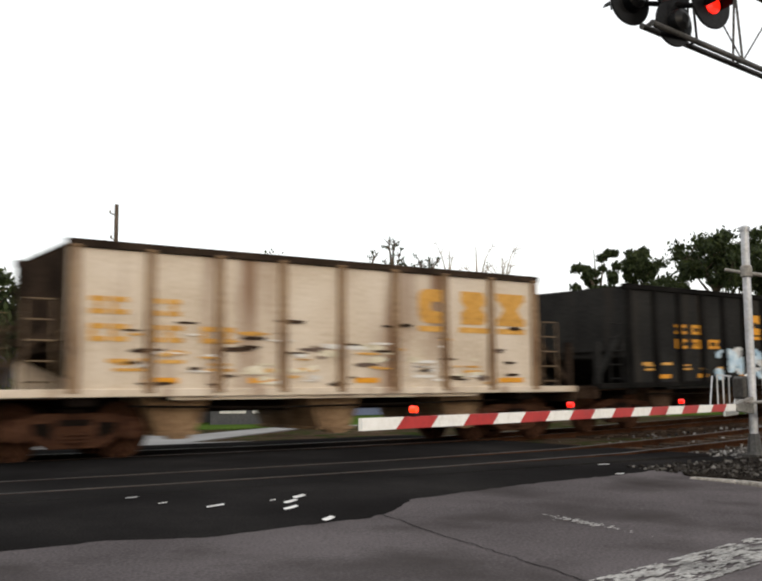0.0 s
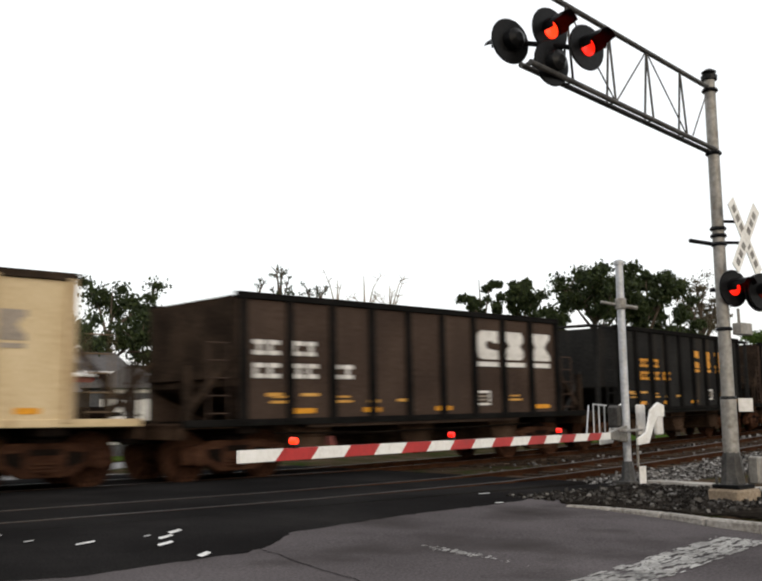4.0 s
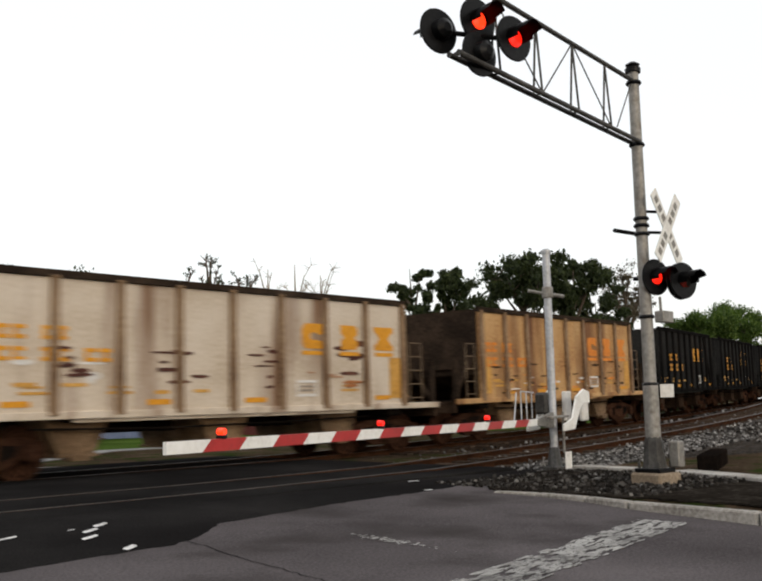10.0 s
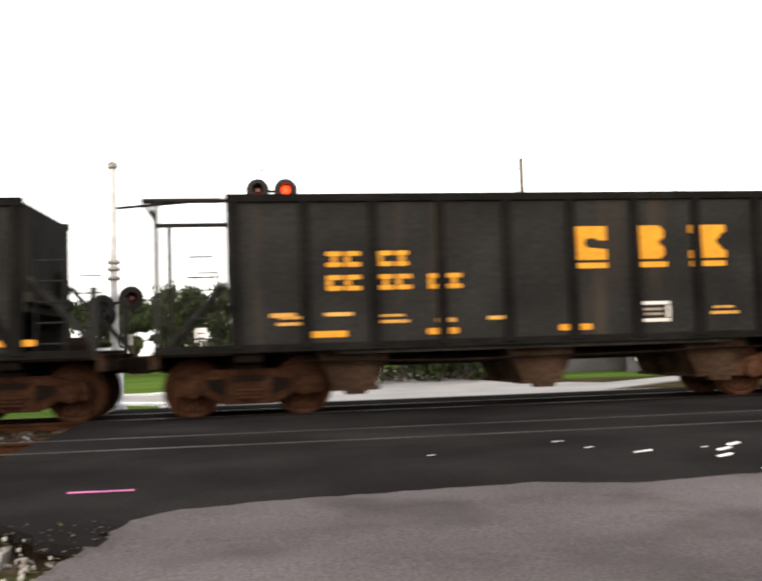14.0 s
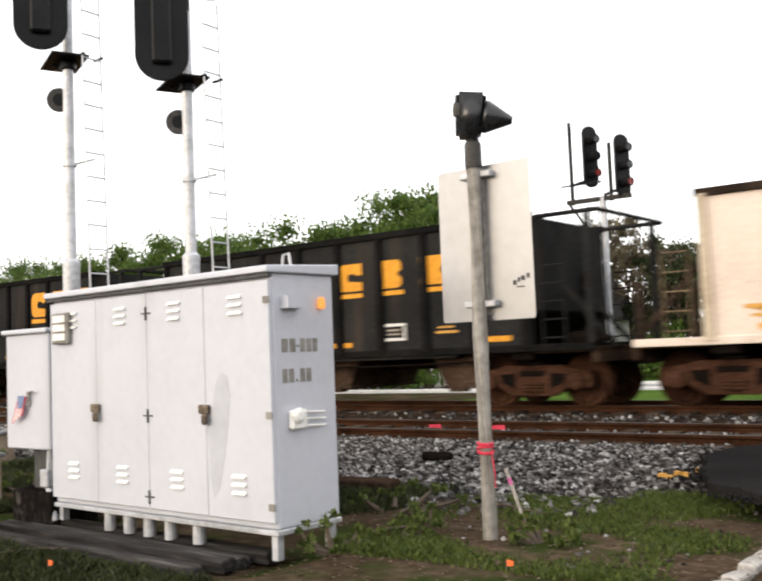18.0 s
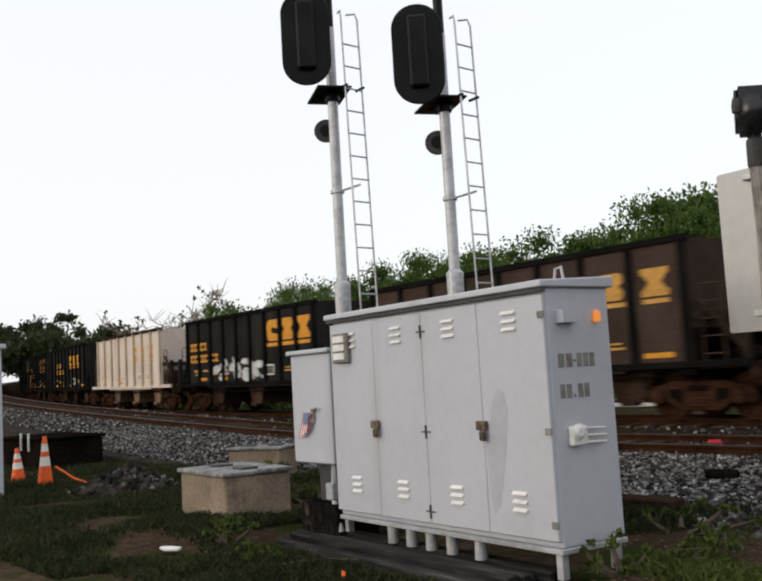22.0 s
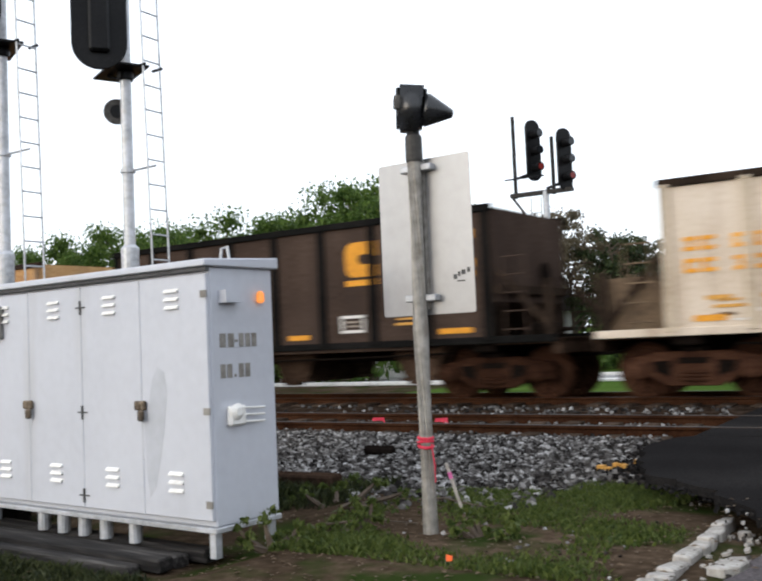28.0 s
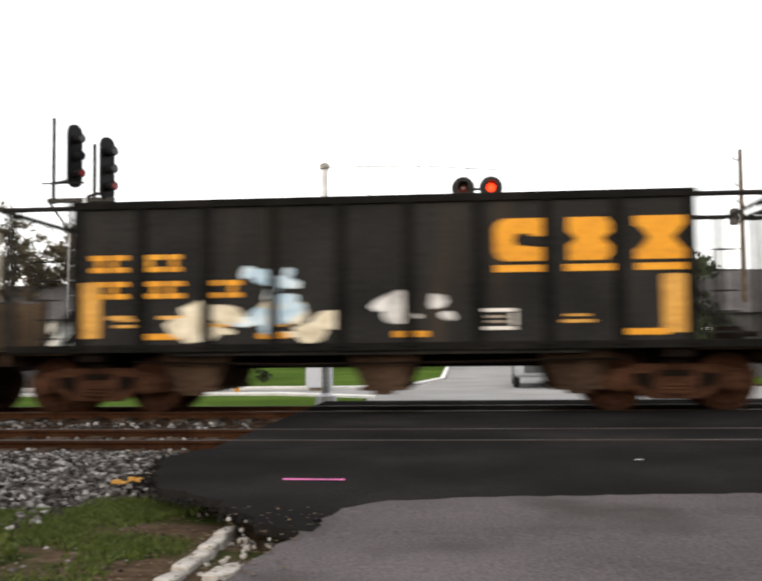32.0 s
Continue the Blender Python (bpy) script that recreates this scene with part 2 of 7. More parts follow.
M["earth"] = surface("earth", (0.051, 0.036, 0.024), (0.024, 0.01725, 0.01125), (0.09375, 0.0675, 0.0465), 0.95, grain=12, blotch=0.6, bump=0.6, stain=(0.0225, 0.03375, 0.009), stain_at=(0.5, 0.62))
M["lawn"] = surface("lawn", (0.06, 0.1, 0.02), (0.035, 0.065, 0.013), (0.095, 0.145, 0.032), 0.95, grain=10, blotch=0.3, bump=0.5)
M["dark_soil"] = surface("dark_soil", (0.0182, 0.0154, 0.0126), (0.0084, 0.007, 0.0056), (0.042, 0.0364, 0.0308), 0.95, grain=14, blotch=1.5, bump=0.6)
M["ballast_bed"] = surface("ballast_bed", (0.0315, 0.028, 0.0252), (0.0126, 0.0112, 0.0098), (0.07, 0.0644, 0.0602), 0.95, grain=18, blotch=6, bump=1.0, stain=(0.07, 0.0525, 0.0385), stain_at=(0.5, 0.75))
M["ballast"] = shards("ballast", ((0.0, (0.0096, 0.0088, 0.0084)), (0.35, (0.044, 0.04, 0.0376)), (0.7, (0.112, 0.1056, 0.1008)), (0.9, (0.216, 0.208, 0.2)), (1.0, (0.368, 0.36, 0.352))))
M["verge_gravel"] = shards("verge_gravel", ((0.0, (0.01, 0.009, 0.008)), (0.6, (0.03, 0.027, 0.025)), (0.92, (0.075, 0.07, 0.064)), (1.0, (0.2, 0.19, 0.18))))
M["rail"] = surface("rail", (0.04315, 0.01944, 0.01021), (0.02284, 0.01026, 0.00567), (0.06599, 0.03024, 0.01588), 0.8, metal=0.2, grain=30, blotch=2, bump=0.3)
M["rail_top"] = surface("rail_top", (0.035, 0.031, 0.029), (0.02, 0.017, 0.015), (0.075, 0.068, 0.064), 0.5, metal=0.5, grain=30, blotch=1.2, bump=0.05)
M["sleeper"] = surface("sleeper", (0.0525, 0.0375, 0.02775), (0.03, 0.0225, 0.0165), (0.09, 0.0675, 0.0525), 0.95, grain=20, blotch=3, bump=0.7, per_object=0.3)
M["car_black"] = surface("car_black", (0.01979, 0.01976, 0.01955), (0.01202, 0.01216, 0.01213), (0.03039, 0.02964, 0.02833), 0.75, grain=14, blotch=0.8, bump=0.1, streak=1.6, stain=(0.04948, 0.03952, 0.03033), stain_at=(0.55, 0.85))
# Darker than the side panels: shadowing on the ribs is painted in, with dirt.
M["rib_shadowed"] = surface("rib_shadowed", (0.008977, 0.008775, 0.008422), (0.00513, 0.005063, 0.004914), (0.01604, 0.01485, 0.01404), 0.8, grain=14, blotch=0.8, bump=0.1)
M["bed_rusty"] = surface("bed_rusty", (0.03025, 0.02035, 0.0143), (0.01375, 0.00935, 0.0066), (0.066, 0.0495, 0.0385), 0.95, grain=16, blotch=5, bump=0.8)
M["cabinet_soot"] = surface("cabinet_soot", (0.3999, 0.4134, 0.4494), (0.3636, 0.3763, 0.4101), (0.4467, 0.4611, 0.5056), 0.55, grain=8, blotch=2, bump=0.02)
M["rib_rust"] = surface("rib_rust", (0.2, 0.125, 0.07), (0.09, 0.05, 0.027), (0.34, 0.24, 0.145), 0.8, grain=14, blotch=0.8, bump=0.1, streak=1.6, stain=(0.09, 0.05, 0.03), stain_at=(0.45, 0.7))
# Dark tone of the car ends, with their recess shade put into the colour.
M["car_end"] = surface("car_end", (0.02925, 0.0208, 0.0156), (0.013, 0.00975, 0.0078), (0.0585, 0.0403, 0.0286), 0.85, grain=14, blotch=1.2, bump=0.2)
M["car_brown"] = surface("car_brown", (0.0527, 0.03655, 0.0289), (0.0306, 0.0221, 0.0187), (0.0765, 0.0544, 0.0425), 0.75, grain=14, blotch=0.8, bump=0.1, streak=1.6, stain=(0.04675, 0.034, 0.02805), stain_at=(0.5, 0.8))
M["car_beige"] = surface("car_beige", (0.532, 0.4512, 0.36), (0.399, 0.3182, 0.235), (0.608, 0.532, 0.45), 0.65, grain=14, blotch=0.8, bump=0.1, streak=1.4, stain=(0.1805, 0.09975, 0.055), stain_at=(0.5, 0.72))
M["car_pale"] = surface("car_pale", (0.6071, 0.5104, 0.433), (0.4743, 0.3919, 0.3248), (0.664, 0.5833, 0.5142), 0.65, grain=14, blotch=0.8, bump=0.1, streak=1.4, stain=(0.2846, 0.1823, 0.1263), stain_at=(0.6, 0.85))
M["car_rusty"] = surface("car_rusty", (0.4284, 0.2484, 0.1014), (0.2244, 0.092, 0.03276), (0.561, 0.3772, 0.1872), 0.75, grain=14, blotch=0.7, bump=0.2, streak=1.2, stain=(0.1224, 0.046, 0.01716), stain_at=(0.46, 0.66))
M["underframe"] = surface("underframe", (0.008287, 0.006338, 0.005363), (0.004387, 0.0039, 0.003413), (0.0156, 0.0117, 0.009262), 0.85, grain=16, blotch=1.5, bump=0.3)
M["truck"] = surface("truck", (0.03825, 0.01836, 0.01122), (0.01836, 0.00918, 0.00612), (0.0663, 0.03315, 0.0204), 0.85, grain=16, blotch=2, bump=0.3, per_object=0.35)
M["chute"] = surface("chute", (0.036, 0.0228, 0.0156), (0.018, 0.012, 0.009), (0.066, 0.0432, 0.03), 0.85, grain=16, blotch=2, bump=0.3, per_object=0.3)
M["chute_tan"] = surface("chute_tan", (0.13, 0.08, 0.042), (0.06, 0.036, 0.02), (0.22, 0.145, 0.085), 0.85, grain=16, blotch=2, bump=0.3, per_object=0.3)
M["logo"] = surface("logo", (0.6, 0.26, 0.013), (0.42, 0.18, 0.018), (0.68, 0.33, 0.03), 0.6, grain=12, blotch=1.5, bump=0.05)
M["logo_faded"] = surface("logo_faded", (0.5, 0.26, 0.05), (0.3, 0.16, 0.04), (0.62, 0.36, 0.1), 0.65, grain=12, blotch=1.5, bump=0.05)
M["logo_orange"] = surface("logo_orange", (0.6, 0.19, 0.015), (0.42, 0.13, 0.015), (0.68, 0.25, 0.03), 0.6, grain=12, blotch=1.5, bump=0.05)
M["logo_grey"] = surface("logo_grey", (0.26, 0.22, 0.18), (0.16, 0.14, 0.12), (0.36, 0.31, 0.26), 0.65, grain=12, blotch=1.5, bump=0.05)
M["spray_blue"] = surface("spray_blue", (0.4, 0.52, 0.62), (0.25, 0.38, 0.5), (0.65, 0.7, 0.72), 0.6, grain=5, blotch=2.5, bump=0)
M["spray_pale"] = surface("spray_pale", (0.55, 0.5, 0.38), (0.35, 0.3, 0.22), (0.7, 0.66, 0.55), 0.6, grain=5, blotch=2.5, bump=0)
M["spray_grey"] = surface("spray_grey", (0.5, 0.5, 0.5), (0.3, 0.3, 0.3), (0.68, 0.68, 0.68), 0.6, grain=5, blotch=2.5, bump=0)
M["spray_red"] = surface("spray_red", (0.4, 0.09, 0.03), (0.3, 0.06, 0.03), (0.55, 0.2, 0.05), 0.6, grain=5, blotch=2.5, bump=0)
M["spray_dark"] = surface("spray_dark", (0.09, 0.06, 0.045), (0.05, 0.035, 0.03), (0.16, 0.11, 0.08), 0.6, grain=5, blotch=2.5, bump=0)
M["white_panel"] = surface("white_panel", (0.6, 0.58, 0.55), (0.4, 0.38, 0.36), (0.7, 0.68, 0.66), 0.6, grain=12, blotch=2)
M["cabinet"] = surface("cabinet", (0.4922, 0.5076, 0.5552), (0.4604, 0.4752, 0.5209), (0.5186, 0.5346, 0.5838), 0.5, metal=0.2, grain=12, blotch=0.9, bump=0.0, streak=2.2, stain=(0.4075, 0.4104, 0.4293), stain_at=(0.58, 0.85))
M["cabinet_dark"] = surface("cabinet_dark", (0.06, 0.06, 0.06), (0.03, 0.03, 0.03), (0.1, 0.1, 0.1), 0.6, grain=20, blotch=2)
M["steel_dark"] = surface("steel_dark", (0.06, 0.057, 0.053), (0.03, 0.028, 0.026), (0.1, 0.095, 0.09), 0.6, metal=0.3, grain=18, blotch=2.5, bump=0.1)
M["galvanised"] = surface("galvanised", (0.4508, 0.46, 0.4784), (0.3043, 0.3105, 0.3229), (0.5635, 0.575, 0.61), 0.5, metal=0.5, grain=18, blotch=3, bump=0.08, stain=(0.3719, 0.345, 0.3229), stain_at=(0.6, 0.8))
M["steel_dirty"] = surface("steel_dirty", (0.246, 0.2337, 0.2132), (0.1476, 0.1353, 0.1189), (0.3444, 0.328, 0.3034), 0.55, metal=0.4, grain=18, blotch=2.5, bump=0.1, stain=(0.123, 0.0902, 0.0656), stain_at=(0.58, 0.8))
M["black_metal"] = surface("black_metal", (0.006, 0.006, 0.0065), (0.0035, 0.0035, 0.004), (0.011, 0.011, 0.0115), 0.34, grain=25, blotch=2, bump=0.1)
M["sign_back"] = surface("sign_back", (0.3355, 0.3355, 0.341), (0.2977, 0.2977, 0.3031), (0.368, 0.368, 0.3734), 0.42, metal=0.75, grain=9, blotch=0.9, bump=0.0)
M["white_paint"] = surface("white_paint", (0.74, 0.73, 0.7), (0.6, 0.58, 0.55), (0.8, 0.79, 0.77), 0.5, grain=20, blotch=2, bump=0.03)
M["red_stripe"] = surface("red_stripe", (0.38, 0.016, 0.014), (0.28, 0.012, 0.01), (0.44, 0.026, 0.022), 0.45, grain=20, blotch=2, bump=0.03)
M["old_timber"] = surface("old_timber", (0.016, 0.014, 0.013), (0.006, 0.0055, 0.005), (0.05, 0.045, 0.042), 0.9, grain=14, blotch=1.8, bump=0.5, stain=(0.11, 0.1, 0.09), stain_at=(0.62, 0.75), per_object=0.3)
M["deck_plank"] = surface("deck_plank", (0.03, 0.027, 0.025), (0.008, 0.007, 0.0065), (0.085, 0.078, 0.072), 0.9, grain=30, blotch=7, bump=0.6, amount=(0.42, 0.62), per_object=0.3, along=0.07)
M["rust_orange"] = surface("rust_orange", (0.3, 0.11, 0.035), (0.18, 0.065, 0.025), (0.4, 0.18, 0.07), 0.8, grain=10, blotch=2, bump=0.1)
M["bark"] = surface("bark", (0.09, 0.068, 0.05), (0.05, 0.038, 0.028), (0.14, 0.11, 0.085), 0.95, grain=14, blotch=3, bump=0.6)
M["pale_bark"] = surface("pale_bark", (0.3, 0.25, 0.2), (0.2, 0.16, 0.12), (0.4, 0.34, 0.28), 0.95, grain=14, blotch=3, bump=0.4)
M["leaf_green"] = leaf("leaf_green", (0.03273, 0.07013, 0.00935), (0.1029, 0.159, 0.02805))
M["leaf_dark"] = leaf("leaf_dark", (0.0168, 0.02688, 0.00924), (0.0462, 0.063, 0.01848))
M["leaf_bright"] = leaf("leaf_bright", (0.06, 0.13, 0.012), (0.14, 0.24, 0.03))
M["leaf_dry"] = leaf("leaf_dry", (0.065, 0.05525, 0.0325), (0.143, 0.117, 0.0715))
M["leaf_litter"] = leaf("leaf_litter", (0.04, 0.025, 0.013), (0.17, 0.12, 0.075))
M["grass"] = leaf("grass", (0.03326, 0.05465, 0.009504), (0.09979, 0.1239, 0.02772))
M["grass_far"] = leaf("grass_far", (0.00984, 0.01558, 0.0041), (0.04756, 0.05576, 0.01804))
M["rust_dark"] = surface("rust_dark", (0.075, 0.026, 0.018), (0.04, 0.014, 0.011), (0.13, 0.05, 0.03), 0.8, grain=12, blotch=3, bump=0.1)
M["car_tan"] = surface("car_tan", (0.5, 0.39, 0.235), (0.4, 0.3, 0.17), (0.58, 0.47, 0.3), 0.65, grain=14, blotch=0.8, bump=0.1, streak=1.4, stain=(0.26, 0.17, 0.085), stain_at=(0.52, 0.8))
M["rib_tan"] = surface("rib_tan", (0.4, 0.3, 0.175), (0.31, 0.22, 0.12), (0.48, 0.37, 0.23), 0.7, grain=14, blotch=0.8, bump=0.1, streak=1.4, stain=(0.2, 0.12, 0.07), stain_at=(0.55, 0.8))
M["rib_pale"] = surface("rib_pale", (0.45, 0.375, 0.28), (0.33, 0.26, 0.18), (0.54, 0.46, 0.36), 0.7, grain=14, blotch=0.8, bump=0.1, streak=1.4, stain=(0.2, 0.12, 0.07), stain_at=(0.55, 0.8))
M["end_boards"] = surface("end_boards", (0.13, 0.09, 0.055), (0.06, 0.04, 0.025), (0.22, 0.16, 0.1), 0.85, grain=14, blotch=1.2, bump=0.2, streak=2.0, stain=(0.05, 0.032, 0.02), stain_at=(0.5, 0.75))
# Pale base colour: the sky's grazing sheen on the far road is put in.
M["road_far_sheen"] = surface("road_far_sheen", (0.23, 0.225, 0.22), (0.17, 0.165, 0.16), (0.29, 0.285, 0.28), 0.85, grain=30, blotch=0.4, bump=0.2)
M["bright_paint"] = surface("bright_paint", (0.62, 0.61, 0.6), (0.3, 0.29, 0.28), (0.78, 0.77, 0.76), 0.7, grain=14, blotch=4, bump=0.1)
M["wall_grey"] = surface("wall_grey", (0.08, 0.08, 0.084), (0.06, 0.06, 0.064), (0.104, 0.104, 0.108), 0.8, grain=10, blotch=0.8)
M["lock_metal"] = surface("lock_metal", (0.11, 0.085, 0.06), (0.03, 0.025, 0.022), (0.25, 0.2, 0.14), 0.55, metal=0.5, grain=30, blotch=8, bump=0.1)
M["concrete_dark"] = surface("concrete_dark", (0.2, 0.2, 0.2), (0.07, 0.068, 0.066), (0.36, 0.355, 0.35), 0.85, grain=20, blotch=3.5, bump=0.3)
M["black_gloss"] = surface("black_gloss", (0.013, 0.014, 0.016), (0.008, 0.0085, 0.01), (0.022, 0.023, 0.026), 0.3, grain=25, blotch=2, bump=0.05)
M["wall_blue"] = surface("wall_blue", (0.16, 0.2, 0.32), (0.12, 0.15, 0.25), (0.2, 0.25, 0.38), 0.8, grain=10, blotch=0.8)
M["wall_red"] = surface("wall_red", (0.18, 0.06, 0.054), (0.12, 0.042, 0.036), (0.228, 0.084, 0.072), 0.8, grain=10, blotch=0.8)
M["roof"] = surface("roof", (0.0972, 0.0918, 0.0918), (0.0729, 0.0675, 0.0675), (0.1215, 0.1161, 0.1161), 0.8, grain=10, blotch=0.8)
M["glass_dark"] = mat_new("glass_dark", 0.08)[0]
M["glass_dark"].node_tree.nodes["Principled BSDF"].inputs["Base Color"].default_value = (0.015, 0.017, 0.02, 1)
M["car_paint"] = mat_new("car_paint", 0.25, 0.3)[0]
M["car_paint"].node_tree.nodes["Principled BSDF"].inputs["Base Color"].default_value = (0.5, 0.52, 0.55, 1)
M["tyre"] = surface("tyre", (0.02, 0.02, 0.02), (0.012, 0.012, 0.012), (0.035, 0.035, 0.035), 0.85, grain=30, blotch=3)
M["cone_orange"] = surface("cone_orange", (0.8, 0.12, 0.02), (0.65, 0.09, 0.02), (0.85, 0.16, 0.03), 0.5, grain=25, blotch=3, bump=0.03)
M["lamp_red"] = lit("lamp_red", (1.0, 0.012, 0.004), 1.6)
M["lamp_red_hot"] = lit("lamp_red_hot", (1.0, 0.03, 0.006), 2.6)
M["lamp_red_dim"] = lit("lamp_red_dim", (0.5, 0.02, 0.01), 0.1)
M["lamp_off"] = mat_new("lamp_off", 0.2)[0]
M["lamp_off"].node_tree.nodes["Principled BSDF"].inputs["Base Color"].default_value = (0.09, 0.008, 0.006, 1)
M["lamp_amber"] = lit("lamp_amber", (1.0, 0.3, 0.05), 0.7)
M["lens_grey"] = mat_new("lens_grey", 0.15)[0]
M["lens_grey"].node_tree.nodes["Principled BSDF"].inputs["Base Color"].default_value = (0.28, 0.3, 0.3, 1)
M["headlight"] = lit("headlight", (1.0, 0.95, 0.85), 4.0)
dull("roof", "wall_grey", "wall_red", "bed_rusty", "ballast", "verge_gravel", "ballast_bed", "sleeper", "rail", "chute", "old_timber", "lawn", "asphalt_new", "asphalt_old", "rib_shadowed", "truck", "car_black", "car_brown", "car_end", "underframe", "dark_soil", "earth")
M["black_metal"].node_tree.nodes["Principled BSDF"].inputs["Specular IOR Level"].default_value = 0.12

# ---- ground, road, tracks ----
def ground_z(x, y):
    """The height of the open ground: lower than the rails beside them, level with the verge on the right."""
    left = -0.31
    right = -0.06
    k = min(1, max(0, (x - 9.4) / 0.7))
    z = left + (right - left) * k
    if y > 20:
        z = -0.34
    return z


def sheet(name, xs, ys, height, mat, label, inside=None):
    b = bmesh.new()
    g = {}
    for i, x in enumerate(xs):
        for j, y in enumerate(ys):
            g[i, j] = b.verts.new((x, y, height(x, y)))
    for i in range(len(xs) - 1):
        for j in range(len(ys) - 1):
            b.faces.new((g[i, j], g[i + 1, j], g[i + 1, j + 1], g[i, j + 1]))
    ob = part(name, b, mat)
    return tagged(ob, label, name, kind="structure")


def steps(a, b, n):
    return [a + (b - a) * i / n for i in range(n + 1)]


def ground_height(x, y):
    z = ground_z(x, y)
    if -14 < x < 14 and -2 < y < 10:
        z += 0.05 * (noise.noise((x * 0.7, y * 0.7, 3)) + 0.5 * noise.noise((x * 2.3, y * 2.3, 5)))
    if -2.4 < x < 10.1 and y < 30:
        z = min(z, road_z(y) - 0.08)
    if -8.4 < x < -4.3 and 4.3 < y < 6.1:
        z -= 0.15
    if -2.4 < x < 13.5 and 9 < y < 20:
        z = -0.35
    return z


xs = [-1500, -700, -300, -150, -90, -60, -40, -30] + steps(-24, 24, 80) + [30, 40, 60, 90, 150, 300, 700, 1500]
ys = [-1500, -500, -150, -60, -30, -16, -8] + steps(-4, 22, 52) + [25, 30, 36, 45, 60, 90, 150, 300, 700, 1500]
sheet("ground", xs, ys, ground_height, M["earth"], "bare brown earth with patchy grass beside the tracks")


def slab(name, outline, mat, label, thick=0.07, lift=0.0, category="road", z_of=road_z):
    """A paved surface that follows the slope of the road."""
    b = bmesh.new()
    top = [b.verts.new((x, y, z_of(y) + lift)) for x, y in outline]
    low = [b.verts.new((x, y, z_of(y) + lift - thick)) for x, y in outline]
    b.faces.new(top)
    n = len(outline)
    for i in range(n):
        b.faces.new((top[i], low[i], low[(i + 1) % n], top[(i + 1) % n]))
    bmesh.ops.recalc_face_normals(b, faces=b.faces[:])
    bmesh.ops.triangulate(b, faces=b.faces[:])
    return tagged(part(name, b, mat), label, category, kind="structure")


def wavy(points, size, seed, step=0.12):
    """A line through points broken into a ragged edge."""
    rnd = random.Random(seed)
    out = []
    for (x0, y0), (x1, y1) in zip(points, points[1:]):
        n = max(1, int(math.hypot(x1 - x0, y1 - y0) / step))
        for i in range(n):
            f = i / n
            out.append((x0 + (x1 - x0) * f + rnd.uniform(-size, size), y0 + (y1 - y0) * f + rnd.uniform(-size, size)))
    out.append(points[-1])
    return out


patch_edge = [(-0.82, 6.95), (-0.5, 7.25), (0.3, 7.42), (2.3, 7.6), (3.0, 7.35), (4.7, 7.55), (5.05, 7.75), (5.7, 8.35), (7.5, 8.75), (9.4, 8.95), (10.6, 9.2)]
edge = wavy(patch_edge, 0.025, 4)
slab("road", [(9.5, -14), (9.5, 3.5), (9.56, 4.5), (9.72, 6.1), (9.92, 6.8), (10.0, 7.6), (10.6, 9.2)] + edge[::-1] + wavy([(-0.82, 6.95), (-1.05, 5.9), (-1.2, 5.0), (-1.3, 3.5)], 0.05, 9)[1:] + [(-1.6, -14)],
     M["asphalt_old"], "worn light grey asphalt road sloping up to the crossing")
crossing_left = wavy([(-0.82, 6.95), (-0.95, 6.25), (-1.2, 6.35), (-1.7, 7.1), (-2.35, 7.75), (-2.75, 8.6), (-2.85, 9.6), (-2.6, 10.2)], 0.06, 5)
slab("crossing_road", edge + [(11.6, 9.35), (12.7, 9.65), (13.2, 10.1)] + crossing_left[::-1], M["asphalt_new"], "fresh black asphalt patch at the level crossing", lift=0.004)


def strip(y0, y1, x0=-2.6, x1=13.2, label="black asphalt between the rails of the crossing"):
    b = bmesh.new()
    n = 14
    rows = []
    for i in range(n + 1):
        x = x0 + (x1 - x0) * i / n
        px, dy, a = track(x)
        rows.append([b.verts.new((x, y + dy, z)) for y, z in ((y0, -0.005), (y1, -0.005), (y1, -0.15), (y0, -0.15))])
    for u, v in zip(rows, rows[1:]):
        for k in range(4):
            b.faces.new((u[k], v[k], v[(k + 1) % 4], u[(k + 1) % 4]))
    b.faces.new(rows[0])
    b.faces.new(rows[-1][::-1])
    bmesh.ops.recalc_face_normals(b, faces=b.faces[:])
    return tagged(part("crossing_panel", b, M["asphalt_new"]), label, "road", kind="structure")


strip(10.1, Y_NEAR - 0.785)
strip(Y_NEAR - 0.675, Y_NEAR + 0.685)
strip(Y_NEAR + 0.785, Y_FAR - 0.785)
strip(Y_FAR - 0.675, Y_FAR + 0.685)
strip(Y_FAR + 0.785, 19.0)


def far_z(y):
    return -0.012 - 0.3 * min(1, max(0, (y - 19) / 6))


slab("far_road", [(-1.9, 19.0), (10.2, 19.0), (9.5, 25), (12, 27.4), (17, 32.2), (30, 34.6), (30, 35.6), (16.4, 33.4), (11.2, 29.2), (8.8, 33), (8, 38), (8, 140), (-0.4, 140), (-0.4, 40), (-1.3, 34), (-3.2, 31.5), (-23, 31.3), (-23, 28.2), (-5, 27.6), (-2.1, 25.5)],
     M["road_far_sheen"], "pale grey road beyond the crossing, sky sheen painted into its colour", z_of=far_z)
slab("lawn", [(-60, 32), (-3.4, 32), (-1.6, 34.4), (-0.7, 40), (-0.7, 90), (-60, 90)], M["lawn"], "bright green mown lawn behind the tracks", category="lawn", z_of=lambda y: -0.3)
